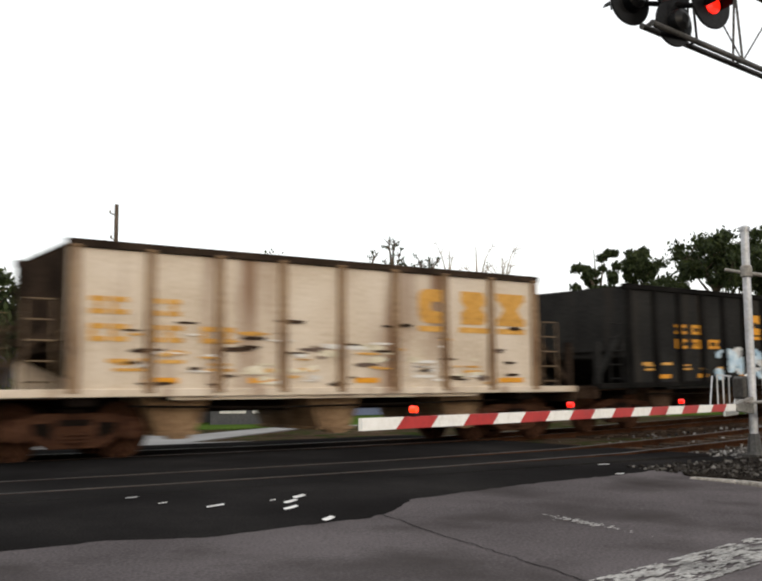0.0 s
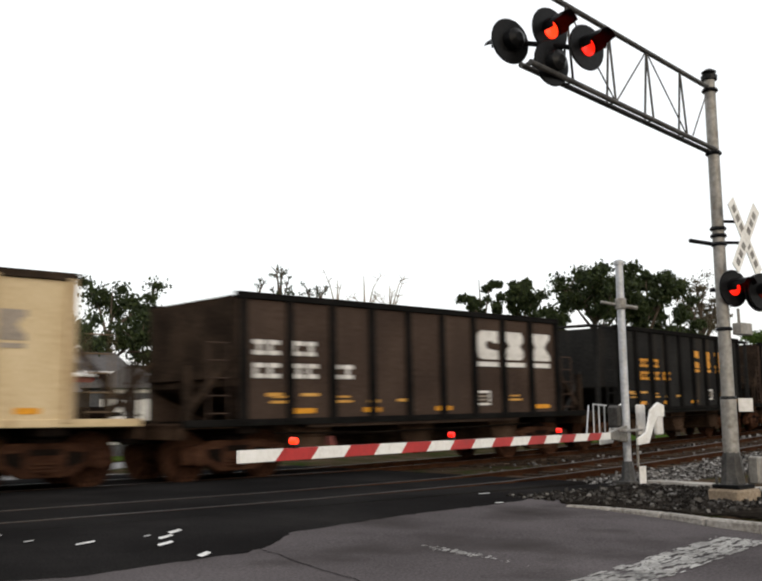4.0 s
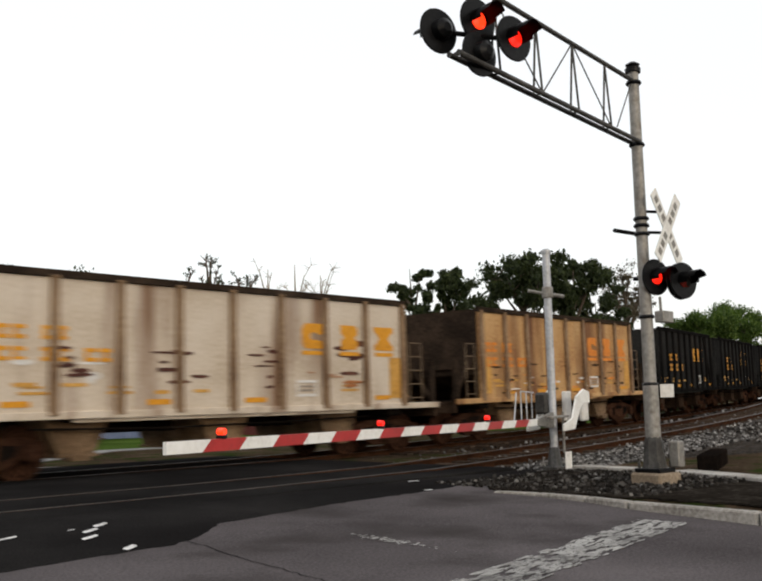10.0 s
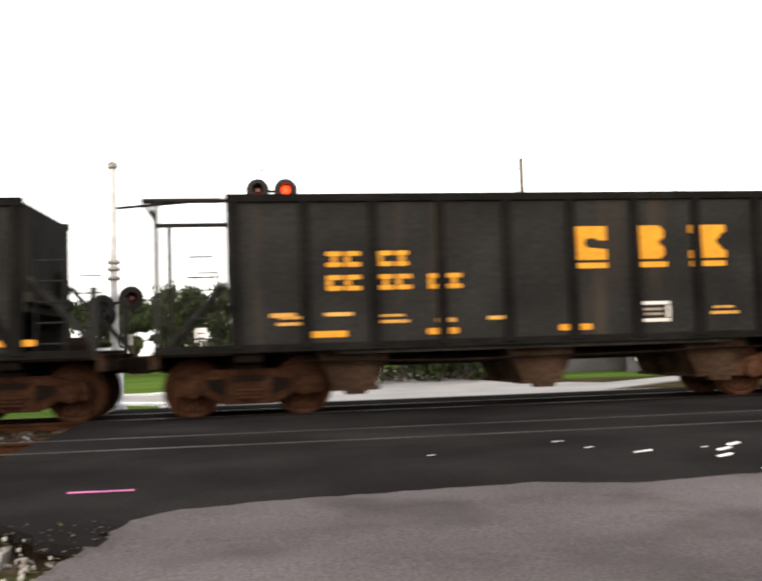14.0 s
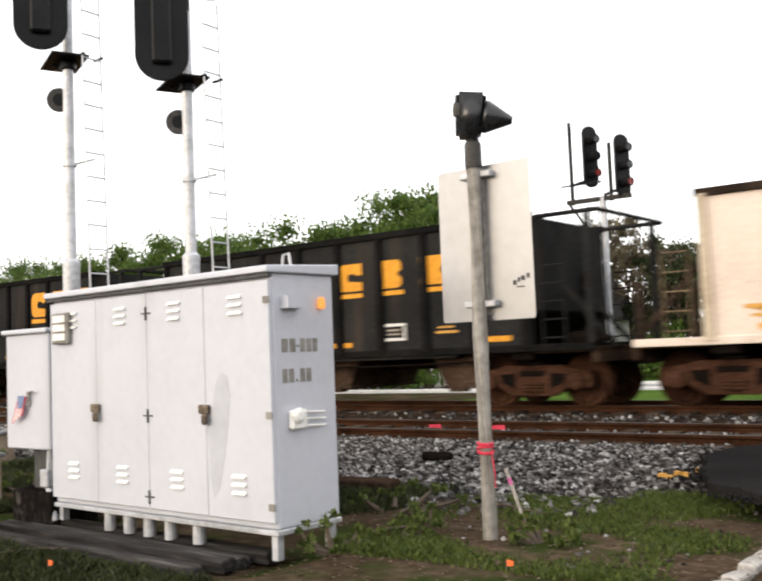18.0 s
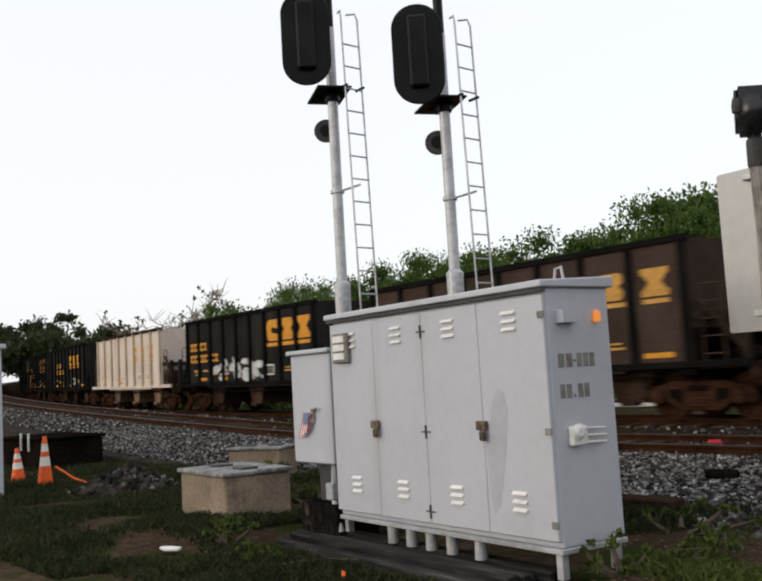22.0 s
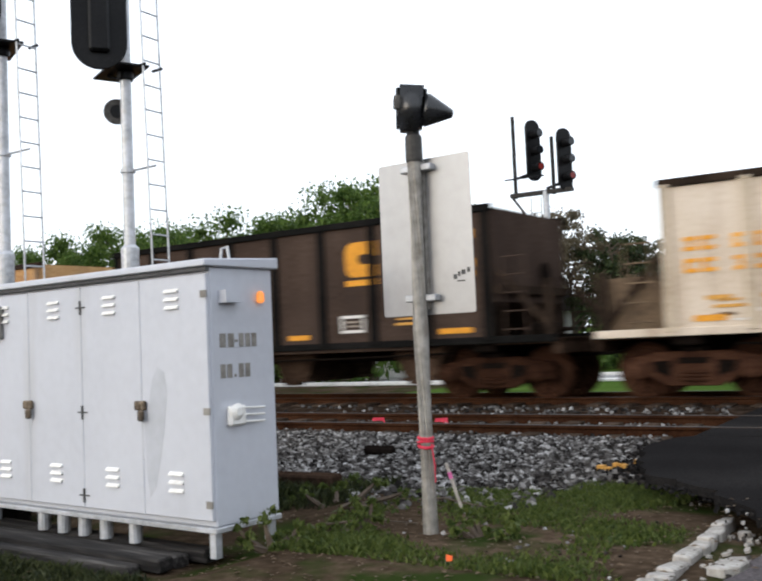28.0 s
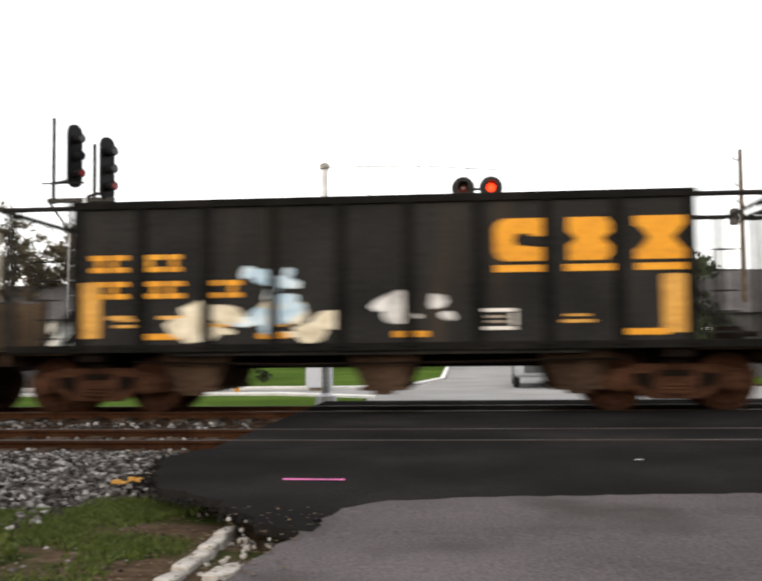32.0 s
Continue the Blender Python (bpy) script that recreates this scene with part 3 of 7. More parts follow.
slab("lawn", [(-13.5, 19.6), (-2.4, 19.6), (-2.4, 25.5), (-5.2, 27.2), (-13.5, 27.4)], M["lawn"], "strip of green grass between track and road", category="lawn", z_of=lambda y: -0.3)
slab("lawn", [(12, 33.4), (60, 33.4), (60, 90), (8.6, 90), (8.6, 38.5), (10.4, 33.6)], M["lawn"], "green mown lawn beside the far road", category="lawn", z_of=lambda y: -0.3)


def kerb(points, name, label, height=0.13, width=0.16, mat=None, z=None, piece=1.1, jitter=0.0, seed=1):
    """A kerb laid in stones along points."""
    rnd = random.Random(seed)
    top = thing(name, Matrix(), label, "kerb", kind="structure")
    for (x0, y0), (x1, y1) in zip(points, points[1:]):
        d = math.hypot(x1 - x0, y1 - y0)
        n = max(1, round(d / piece))
        for i in range(n):
            f = (i + 0.5) / n
            x, y = x0 + (x1 - x0) * f, y0 + (y1 - y0) * f
            zz = (road_z(y) if z is None else z) + rnd.uniform(-jitter, jitter)
            hl = d / n / 2 - 0.012
            b = box(-hl, -width / 2, -0.12, hl, width / 2, height, 0.02)
            part("kerb_stone", b, mat or M["kerb"], top, at=pose(x, y, zz, rnd.uniform(-40, 40) * jitter, rnd.uniform(-60, 60) * jitter, math.degrees(math.atan2(y1 - y0, x1 - x0)) + rnd.uniform(-90, 90) * jitter))
    return top


kerb([(9.58, -6), (9.58, 3.5), (9.64, 4.5), (9.8, 6.1), (9.98, 6.8), (10.05, 7.6), (9.95, 8.25)], "kerb", "pale concrete kerb curving along the road edge", 0.1, 0.14, None, -0.14)
rnd = random.Random(3)
broken = thing("broken_kerb", Matrix(), "broken pale kerb stones at the edge of the grass", "kerb", kind="structure")
y = 4.1
while y < 6.75:
    n_ = rnd.uniform(0.14, 0.34)
    x = -1.66 + 0.03 * (y - 4.1) / 2.6 + rnd.gauss(0, 0.01)
    w_ = rnd.uniform(0.045, 0.062)
    o = [(-w_, -n_ / 2), (-w_ * 0.4, -n_ / 2 - rnd.uniform(0, 0.02)), (w_, -n_ / 2 + rnd.uniform(0, 0.03)), (w_ * rnd.uniform(0.85, 1.25), rnd.uniform(-0.03, 0.03)), (w_ * rnd.uniform(0.7, 1), n_ / 2), (-w_ * 0.8, n_ / 2 - rnd.uniform(0, 0.02)), (-w_ * rnd.uniform(0.9, 1.2), rnd.uniform(-0.04, 0.04))]
    part("kerb_stone", prism(o, -0.16, rnd.uniform(0.0, 0.03), "z", bevel=0.01), M["kerb"], broken, at=pose(x, y + n_ / 2, -0.26, rnd.uniform(-6, 6), rnd.uniform(-4, 8), rnd.uniform(-9, 9)))
    y += n_ + rnd.uniform(-0.01, 0.03)
for x, y, w_, d_, a in ((-1.37, 5.82, 0.08, 0.22, -6), (-1.47, 6.72, 0.04, 0.04, 30), (-1.42, 5.1, 0.05, 0.12, 12)):
    o = [(-w_, -d_ * 0.9), (w_ * 0.3, -d_), (w_ * 1.1, -d_ * 0.5), (w_, d_ * 0.6), (w_ * 0.4, d_), (-w_ * 0.7, d_ * 0.8), (-w_ * 1.1, 0.0)]
    part("kerb_stone", prism(o, -0.1, 0.01, "z", bevel=0.008), M["kerb"], broken, at=pose(x, y, -0.275, rnd.uniform(-5, 5), rnd.uniform(-6, 6), a))
for i in range(34):
    y = rnd.uniform(4.2, 6.9)
    r_ = rnd.uniform(0.012, 0.035)
    o = [(r_ * rnd.uniform(0.6, 1.2) * math.cos(1.047 * k), r_ * rnd.uniform(0.6, 1.2) * math.sin(1.047 * k)) for k in range(6)]
    part("kerb_chip", prism(o, -0.012, rnd.uniform(0.004, 0.01), "z"), M["kerb"], broken, at=pose(-1.45 + rnd.gauss(0, 0.07), y, ground_height(-1.45, y) + 0.012, rnd.uniform(-20, 20), rnd.uniform(-20, 20), 0))
kerb([(-0.55, 90), (-0.55, 40), (-1.45, 34.2), (-3.3, 31.7), (-30, 31.5)], "far_kerb", "white concrete kerb of the far road", 0.12, 0.2, M["white_paint"], -0.34, 4.0)
kerb([(-30, 28.0), (-5, 27.4), (-2.2, 25.4)], "far_kerb", "white concrete kerb along the grass strip", 0.12, 0.25, M["white_paint"], -0.34, 3.0)


def paint(name, outline, mat, label, category="marking", lift=0.008, z_of=road_z):
    b = bmesh.new()
    vs = [b.verts.new((x, y, z_of(y) + lift)) for x, y in outline]
    b.faces.new(vs)
    bmesh.ops.triangulate(b, faces=b.faces[:])
    ob = part(name, b, mat)
    return tagged(ob, label, category, kind="structure")


# The stop line is worn into many flakes.
rnd = random.Random(11)
b = bmesh.new()
a0, a1 = Vector((4.0, 4.28)), Vector((9.1, 5.3))
along = (a1 - a0).normalized()
across = Vector((-along.y, along.x))
for i in range(7000):
    f, g = rnd.random(), rnd.uniform(-0.25, 0.25)
    if noise.noise((f * 24, g * 16, 2)) + 0.5 * noise.noise((f * 80, g * 50, 7)) > 0.1 - 1.6 * max(0, abs(g) - 0.17):
        continue
    c = a0 + (a1 - a0) * f + across * g
    u, v = rnd.uniform(0.012, 0.06), rnd.uniform(0.004, 0.01)
    sk = rnd.uniform(-0.3, 0.3)
    q = []
    for s, t in ((-1, -1), (0.2, -1.2), (1, -0.8), (1.1, 0.7), (0, 1.1), (-1, 0.9)):
        p = c + along * (s * u + sk * t * v) + across * t * v
        q.append(b.verts.new((p.x, p.y, road_z(p.y) + 0.006 + 0.0008 * (i % 5))))
    b.faces.new(q)
tagged(part("stop_line", b, M["road_paint"]), "worn white stop line flaking off the asphalt", "marking", kind="structure")
# Chipped white dashes and dabs of survey paint.
b = bmesh.new()
for k, (x, y, l, w, a) in enumerate(((4.77, 9.08, 0.3, 0.15, 24), (4.52, 8.79, 0.3, 0.14, 22), (4.4, 8.95, 0.1, 0.08, 0), (4.33, 8.41, 0.3, 0.13, 22), (4.33, 7.66, 0.26, 0.14, 25), (3.74, 8.87, 0.28, 0.12, 12), (3.35, 9.28, 0.14, 0.06, 12), (3.2, 9.8, 0.16, 0.06, 0), (10.2, 10.0, 0.2, 0.16, -35), (9.46, 8.99, 0.16, 0.12, -30), (1.75, 9.25, 0.1, 0.05, 0))):
    c, s = math.cos(radians(a)), math.sin(radians(a))
    q = []
    for u, v in ((-1, -1), (-0.2, -0.75), (0.55, -0.35), (0.8, 0.1), (1, 1), (0.4, 0.7), (-0.5, 0.35), (-0.8, -0.1)):
        px, py = x + c * u * l / 2 - s * v * w / 2, y + s * u * l / 2 + c * v * w / 2
        q.append(b.verts.new((px, py, road_z(py) + 0.01)))
    b.faces.new(q)
tagged(part("paint_marks", b, M["bright_paint"]), "small chipped white paint marks on black asphalt", "marking", kind="structure")
paint("pink_mark", [(-1.45, 8.12), (-0.92, 8.1), (-0.92, 8.17), (-1.45, 8.19)], M["pink_paint"], "pink survey paint line on the asphalt")
# A crack across the old asphalt and a faded line.
b = bmesh.new()
pts = wavy([(4.9, 7.62), (4.76, 6.6), (4.7, 5.9), (4.64, 5.2), (4.5, 4.0), (4.4, 1)], 0.02, 8, 0.1)
prev = None
for i, (x, y) in enumerate(pts):
    w = 0.004 + 0.008 * abs(noise.noise((i * 0.4, 1, 1)))
    now = [b.verts.new((x - w, y, road_z(y) + 0.005)), b.verts.new((x + w, y, road_z(y) + 0.005))]
    if prev:
        b.faces.new((prev[0], prev[1], now[1], now[0]))
    prev = now
tagged(part("road_crack", b, M["asphalt_new"]), "dark crack across the old asphalt", "crack", kind="structure")
b = bmesh.new()
rnd = random.Random(5)
for i in range(120):
    f = rnd.gauss(0.4, 0.22)
    x, y = 6.22 + 0.02 * f + rnd.gauss(0, 0.035), 6.79 - 1.05 * f + rnd.uniform(-0.05, 0.05)
    w = rnd.uniform(0.005, 0.014)
    b.faces.new([b.verts.new((x + s * w * 1.8, y + t * w, road_z(y) + 0.006 + 0.0006 * (i % 4))) for s, t in ((-1, -1), (1, -0.7), (1, 1), (-0.8, 0.8))])
tagged(part("faded_line", b, M["road_paint"]), "faint worn white streak on the road", "marking", kind="structure")


slab("verge", wavy([(10.14, 2.0), (10.16, 7.6), (10.1, 8.4), (10.9, 9.3), (13.2, 9.9)], 0.04, 31) + wavy([(14.2, 9.7), (13.6, 8.0), (12.6, 5.0), (12.0, 2.0)], 0.08, 32), M["dark_soil"], "dark gravelly soil of the verge round the crossing masts", thick=0.02, category="verge", z_of=lambda y: -0.03)

# ---- tracks ----
RAIL = [(-0.07, -0.185), (0.07, -0.185), (0.07, -0.172), (0.012, -0.155), (0.009, -0.05), (0.036, -0.036), (0.036, -0.004), (0.03, 0.0), (-0.03, 0.0), (-0.036, -0.004), (-0.036, -0.036), (-0.009, -0.05), (-0.012, -0.155), (-0.07, -0.172)]


def rail(y, x0, x1, label):
    b = bmesh.new()
    xs_ = [x0] + [x for x in steps(-200, 200, 100) if x0 < x < x1] + [x1]
    rings = []
    for s in xs_:
        px, dy, a = track(s)
        c, n = math.cos(a), math.sin(a)
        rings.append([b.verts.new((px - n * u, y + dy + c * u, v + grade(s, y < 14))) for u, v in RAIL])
    m = len(RAIL)
    for u, v in zip(rings, rings[1:]):
        for k in range(m):
            f = b.faces.new((u[k], v[k], v[(k + 1) % m], u[(k + 1) % m]))
            f.material_index = 1 if k in (6, 7, 8) else 0
    b.faces.new(rings[0])
    b.faces.new(rings[-1][::-1])
    bmesh.ops.recalc_face_normals(b, faces=b.faces[:])
    return tagged(part("rail", b, [M["rail"], M["rail_top"]]), label, "rail", "rails", kind="structure")


for yc, lab in ((Y_NEAR, "rusty brown steel rail of the empty track"), (Y_FAR, "rusty steel rail under the coal train")):
    rail(yc - 0.735, -260, 260, lab)
    rail(yc + 0.735, -260, 260, lab)

bed = bmesh.new()
for x0, x1 in ((-260, -2.7), (13.1, 260)):
    rings = []
    for s in [x0] + [x for x in steps(-240, 240, 120) if x0 < x < x1] + [x1]:
        px, dy, a = track(s)
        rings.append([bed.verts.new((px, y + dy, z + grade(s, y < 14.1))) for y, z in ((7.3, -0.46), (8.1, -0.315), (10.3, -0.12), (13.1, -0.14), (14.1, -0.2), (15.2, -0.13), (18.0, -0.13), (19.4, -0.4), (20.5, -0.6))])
    for u, v in zip(rings, rings[1:]):
        for k in range(8):
            bed.faces.new((u[k], v[k], v[k + 1], u[k + 1])).material_index = 1 if k in (2, 3, 4, 5) else 0
bmesh.ops.recalc_face_normals(bed, faces=bed.faces[:])
tagged(part("ballast_bed", bed, [M["ballast_bed"], M["bed_rusty"]]), "grey crushed stone bed under both tracks", "ballast", kind="structure")

# loose stones: the nearer shoulder, then thinner along the tracks
rnd = random.Random(21)
verts, faces = [], []
cube = [(-1, -1, -1), (1, -1, -1), (1, 1, -1), (-1, 1, -1), (-0.7, -0.7, 1), (0.7, -0.8, 1), (0.8, 0.6, 1), (-0.6, 0.8, 1)]
quads = [(0, 3, 2, 1), (4, 5, 6, 7), (0, 1, 5, 4), (1, 2, 6, 5), (2, 3, 7, 6), (3, 0, 4, 7)]


def shoulder(y):
    for (ya, za), (yb, zb) in zip(((7.3, -0.46), (8.1, -0.315), (10.3, -0.12), (13.1, -0.14), (14.1, -0.2), (15.2, -0.13), (18.0, -0.13)), ((8.1, -0.315), (10.3, -0.12), (13.1, -0.14), (14.1, -0.2), (15.2, -0.13), (18.0, -0.13), (19.4, -0.4))):
        if ya <= y <= yb:
            return za + (zb - za) * (y - ya) / (yb - ya)
    return -0.3


def stone(x, y, z, r):
    e = Euler((rnd.uniform(0, 6), rnd.uniform(0, 6), rnd.uniform(0, 6))).to_matrix()
    k = len(verts)
    sx, sy, sz = r * rnd.uniform(0.7, 1.3), r * rnd.uniform(0.7, 1.2), r * rnd.uniform(0.5, 0.9)
    for u, v, w in cube:
        p = e @ Vector((u * sx, v * sy, w * sz))
        verts.append((x + p.x, y + p.y, z + p.z))
    faces.extend([tuple(k + i for i in q) for q in quads])


for x0, x1, y0, y1, n, r in ((-9.5, -2.3, 7.9, 10.55, 9000, 0.028), (-26, -9.5, 7.9, 10.55, 11000, 0.029), (-9.5, -2.6, 13.0, 15.2, 500, 0.03), (-9.5, -2.6, 10.6, 13.0, 500, 0.025), (-40, -9.5, 10.6, 15.2, 900, 0.035), (-70, -26, 8.5, 10.6, 4000, 0.035), (13.2, 22, 9.2, 10.5, 3200, 0.038), (22, 60, 8.6, 10.6, 3500, 0.036), (13.2, 40, 10.6, 15, 800, 0.035)):
    for i in range(n):
        x = rnd.uniform(x0, x1)
        y = rnd.uniform(y0, y1)
        if x > -3.1 + rnd.gauss(0, 0.15) and x < 5:
            continue
        px, dy, a = track(x)
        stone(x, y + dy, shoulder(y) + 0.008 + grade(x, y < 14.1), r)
# crumbs of stone along the asphalt's left edge and on the verge
for i in range(24):
    f = rnd.random()
    x, y = -1.5 + 0.45 * f + rnd.gauss(0, 0.1), 6.6 - 1.6 * f + rnd.gauss(0, 0.2)
    stone(x, y, road_z(y) - 0.03 * rnd.random(), rnd.uniform(0.004, 0.013))
for i in range(900):
    x, y = rnd.uniform(-8, -3.2), 8.3 - 1.3 * rnd.random() ** 2
    if noise.noise((x * 1.3, y * 1.3, 8)) > -0.1:
        stone(x, y, ground_height(x, y) + 0.005, rnd.uniform(0.012, 0.04))
for i in range(90):
    x, y = rnd.uniform(-4, -1.9), rnd.uniform(5.2, 8.0)
    stone(x, y, ground_height(x, y), rnd.uniform(0.006, 0.016))
me = bpy.data.meshes.new("ballast_stones")
me.from_pydata(verts, [], faces)
me.materials.append(M["ballast"])
tagged(new("ballast_stones", me), "loose grey and brown ballast stones along the tracks", "ballast", kind="stuff")

# dark gravel on the soil round the crossing masts
verts, faces = [], []
for i in range(2600):
    x, y = rnd.uniform(10.2, 13.6), rnd.uniform(6.2, 9.6)
    stone(x, y, -0.03 + 0.012 * rnd.random(), 0.008 + 0.03 * rnd.random() ** 3)
me = bpy.data.meshes.new("verge_gravel")
me.from_pydata(verts, [], faces)
me.materials.append(M["verge_gravel"])
tagged(new("verge_gravel", me), "dark gravel and crumbs on the soil of the verge", "gravel", kind="stuff")

# black crumbs along the ragged left edge of the fresh asphalt
verts, faces = [], []
for i in range(420):
    f = rnd.random()
    ex = [(-0.95, 6.3), (-1.7, 7.1), (-2.35, 7.75), (-2.8, 8.6), (-2.95, 9.7)]
    k = min(3, int(f * 4))
    g = f * 4 - k
    x = ex[k][0] + (ex[k + 1][0] - ex[k][0]) * g + rnd.gauss(0, 0.08)
    y = ex[k][1] + (ex[k + 1][1] - ex[k][1]) * g + rnd.gauss(0, 0.1)
    stone(x, y, road_z(y) - 0.02 - 0.12 * max(0, min(1, (-1.3 - x) * 0.5)) * rnd.random(), rnd.uniform(0.004, 0.017))
me = bpy.data.meshes.new("asphalt_crumbs")
me.from_pydata(verts, [], faces)
me.materials.append(M["asphalt_new"])
tagged(new("asphalt_crumbs", me), "loose black asphalt crumbs at the edge of the crossing", "rubble", kind="stuff")

# sleepers
sl = box(-0.11, -1.3, -0.17, 0.11, 1.3, 0.0, 0.012)
sl_me = bpy.data.meshes.new("sleeper")
sl.to_mesh(sl_me)
sl.free()
sl_me.materials.append(M["sleeper"])
for yc, x0, x1 in ((Y_NEAR, -62, -2.8), (Y_FAR, -40, -2.8), (Y_NEAR, 13.4, 44), (Y_FAR, 13.4, 32)):
    holder = thing("sleepers", Matrix(), "weathered timber sleepers under the rails", "sleeper", kind="structure")
    s = x0
    while s < x1:
        px, dy, a = track(s)
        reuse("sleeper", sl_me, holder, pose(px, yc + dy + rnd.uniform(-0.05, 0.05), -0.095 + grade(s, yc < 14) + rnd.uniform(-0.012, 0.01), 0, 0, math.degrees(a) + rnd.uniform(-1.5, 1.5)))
        s += 0.53

# ---- the train ----
CACHE = {}


def cached(key, make, mat):
    if key not in CACHE:
        me = bpy.data.meshes.new(key[0])
        b = make()
        b.to_mesh(me)
        b.free()
        for m in (mat if isinstance(mat, (list, tuple)) else [mat]):
            me.materials.append(m)
        CACHE[key] = me
    return CACHE[key]


HW, TOP, SILL, HL = 1.53, 3.46, 1.07, 5.03   # half width, top, underside of the sides, half length


def make_side_wall():
    """One side of the open-topped hopper."""
    return box(-HL, 0, SILL, HL, 0.05, TOP - 0.02)


def make_end_sheet():
    """An upright end wall that runs into the sloping floor."""
    o = [(HL, 1.75), (HL - 0.05, 1.7), (3.3, 0.95), (3.3, 1.01), (HL - 0.06, 1.8), (HL, TOP - 0.02), (HL + 0.04, TOP - 0.02), (HL + 0.04, 1.75)]
    return prism(o, -HW + 0.05, HW - 0.05, "y")


def make_floor_sheet():
    return box(-3.3, -HW + 0.05, 0.95, 3.3, HW - 0.05, 1.0)


def make_rib():
    return prism([(-0.085, SILL), (0.085, SILL), (0.065, TOP - 0.05), (-0.065, TOP - 0.05)], -0.085, 0.0, "y", bevel=0.01)


def make_chord():
    return box(-HL - 0.05, -0.06, -0.07, HL + 0.05, 0.06, 0.06, 0.012)


def make_side_sill():
    return box(-6.2, -0.05, -0.06, 6.2, 0.05, 0.07, 0.01)


def make_chute():
    b = prism([(-0.62, 1.02), (0.62, 1.02), (0.34, 0.42), (-0.34, 0.42)], -1.15, 1.15, "y")
    box(-0.4, -1.2, 0.36, 0.4, 1.2, 0.42, 0.01, b)
    prism([(-0.16, 0.3), (0.16, 0.3), (0.2, 0.4), (-0.2, 0.4)], -1.28, -1.05, "y", b)
    return b


def make_centre_sill():
    b = box(-6.2, -0.19, 0.72, 6.2, 0.19, 1.06)
    for x in (-4.75, 4.75):
        box(x - 0.22, -1.45, 0.86, x + 0.22, 1.45, 1.1, 0.02, b)
    return b


def make_platform():
    b = box(5.0, -1.48, 0.98, 6.25, 1.48, 1.07, 0.01)
    box(6.12, -1.48, 0.8, 6.25, 1.48, 1.07, 0.01, b)
    return b


def make_coupler():
    b = box(6.1, -0.11, 0.74, 6.42, 0.11, 0.98, 0.02)
    prism([(6.36, -0.16), (6.56, -0.12), (6.5, 0.0), (6.56, 0.14), (6.36, 0.16)], 0.72, 1.0, "z", b, 0.01)
    return b


def make_end_frame():
    """Corner posts, braces and a top frame over the end platform."""
    b = bmesh.new()
    for s in (-1, 1):
        box(6.08, s * 1.44 - 0.045, 1.05, 6.18, s * 1.44 + 0.045, TOP - 0.02, 0, b)
        tube([(5.1, s * 1.44, TOP - 0.04), (6.35, s * 1.44, TOP - 0.04)], 0.045, 6, b)
    tube([(6.33, -1.46, TOP - 0.04), (6.33, 1.46, TOP - 0.04)], 0.045, 6, b)
    tube([(5.12, -0.4, 2.2), (6.1, -0.4, 1.06)], 0.05, 6, b)
    tube([(5.12, 0.4, 2.2), (6.1, 0.4, 1.06)], 0.05, 6, b)
    return b


def make_end_slope():
    """The sloping end sheet with its posts, as on the pale cars."""
    b = bmesh.new()
    for s in (-1, 1):
        box(6.02, s * 1.44 - 0.06, 1.05, 6.14, s * 1.44 + 0.06, 2.1, 0, b)
        prism([(5.05, 2.3), (5.15, 2.3), (6.14, 1.25), (6.14, 1.08)], s * 1.38 - 0.04, s * 1.38 + 0.04, "y", b)
    box(5.06, -1.5, 1.9, 5.16, 1.5, 2.05, 0, b)
    return b


def make_end_board():
    """A low boarded side over the end platform, with its posts."""
    b = box(5.1, -0.02, 1.08, 6.1, 0.02, 2.0)
    for x in (5.12, 5.6, 6.08):
        box(x - 0.04, -0.06, 1.08, x + 0.04, 0.06, 2.05, 0.008, b)
    return b


def make_ladder():
    b = bmesh.new()
    for x in (-0.22, 0.22):
        tube([(x, 0, 1.1), (x, 0, 2.5)], 0.018, 6, b)
    for i in range(5):
        tube([(-0.22, 0, 1.25 + 0.32 * i), (0.22, 0, 1.25 + 0.32 * i)], 0.015, 6, b)
    return b


def make_brace():
    return prism([(0, 0), (0.16, 0), (-1.05, 2.2), (-1.21, 2.2)], -0.06, 0.0, "y")


def make_sideframe():
    o = [(-1.14, 0.34), (-1.18, 0.5), (-1.14, 0.66), (-0.9, 0.68), (-0.55, 0.76), (0.55, 0.76), (0.9, 0.68), (1.14, 0.66), (1.18, 0.5), (1.14, 0.34), (0.72, 0.36), (0.42, 0.2), (-0.42, 0.2), (-0.72, 0.36)]
    b = bmesh.new()
    prism(o, -0.09, 0.09, "y", b, 0.015)
    for x in (-0.89, 0.89):
        lathe([(0.13, -0.02), (0.15, 0.03), (0.15, 0.1), (0.06, 0.13)], 14, pose(x, -0.09, 0.47, 90), b)
    return b


# Dark flat plates: the shade of the frame's openings is put into their colour.
def make_shade_plates():
    b = bmesh.new()
    for s in (-1, 1):
        prism([(s * 0.36, 0.62), (s * 0.68, 0.6), (s * 0.62, 0.44), (s * 0.36, 0.34)], -0.005, 0.005, "y", b)
    prism([(-0.27, 0.66), (0.27, 0.66), (0.24, 0.56), (-0.24, 0.56)], -0.005, 0.005, "y", b)
    return b


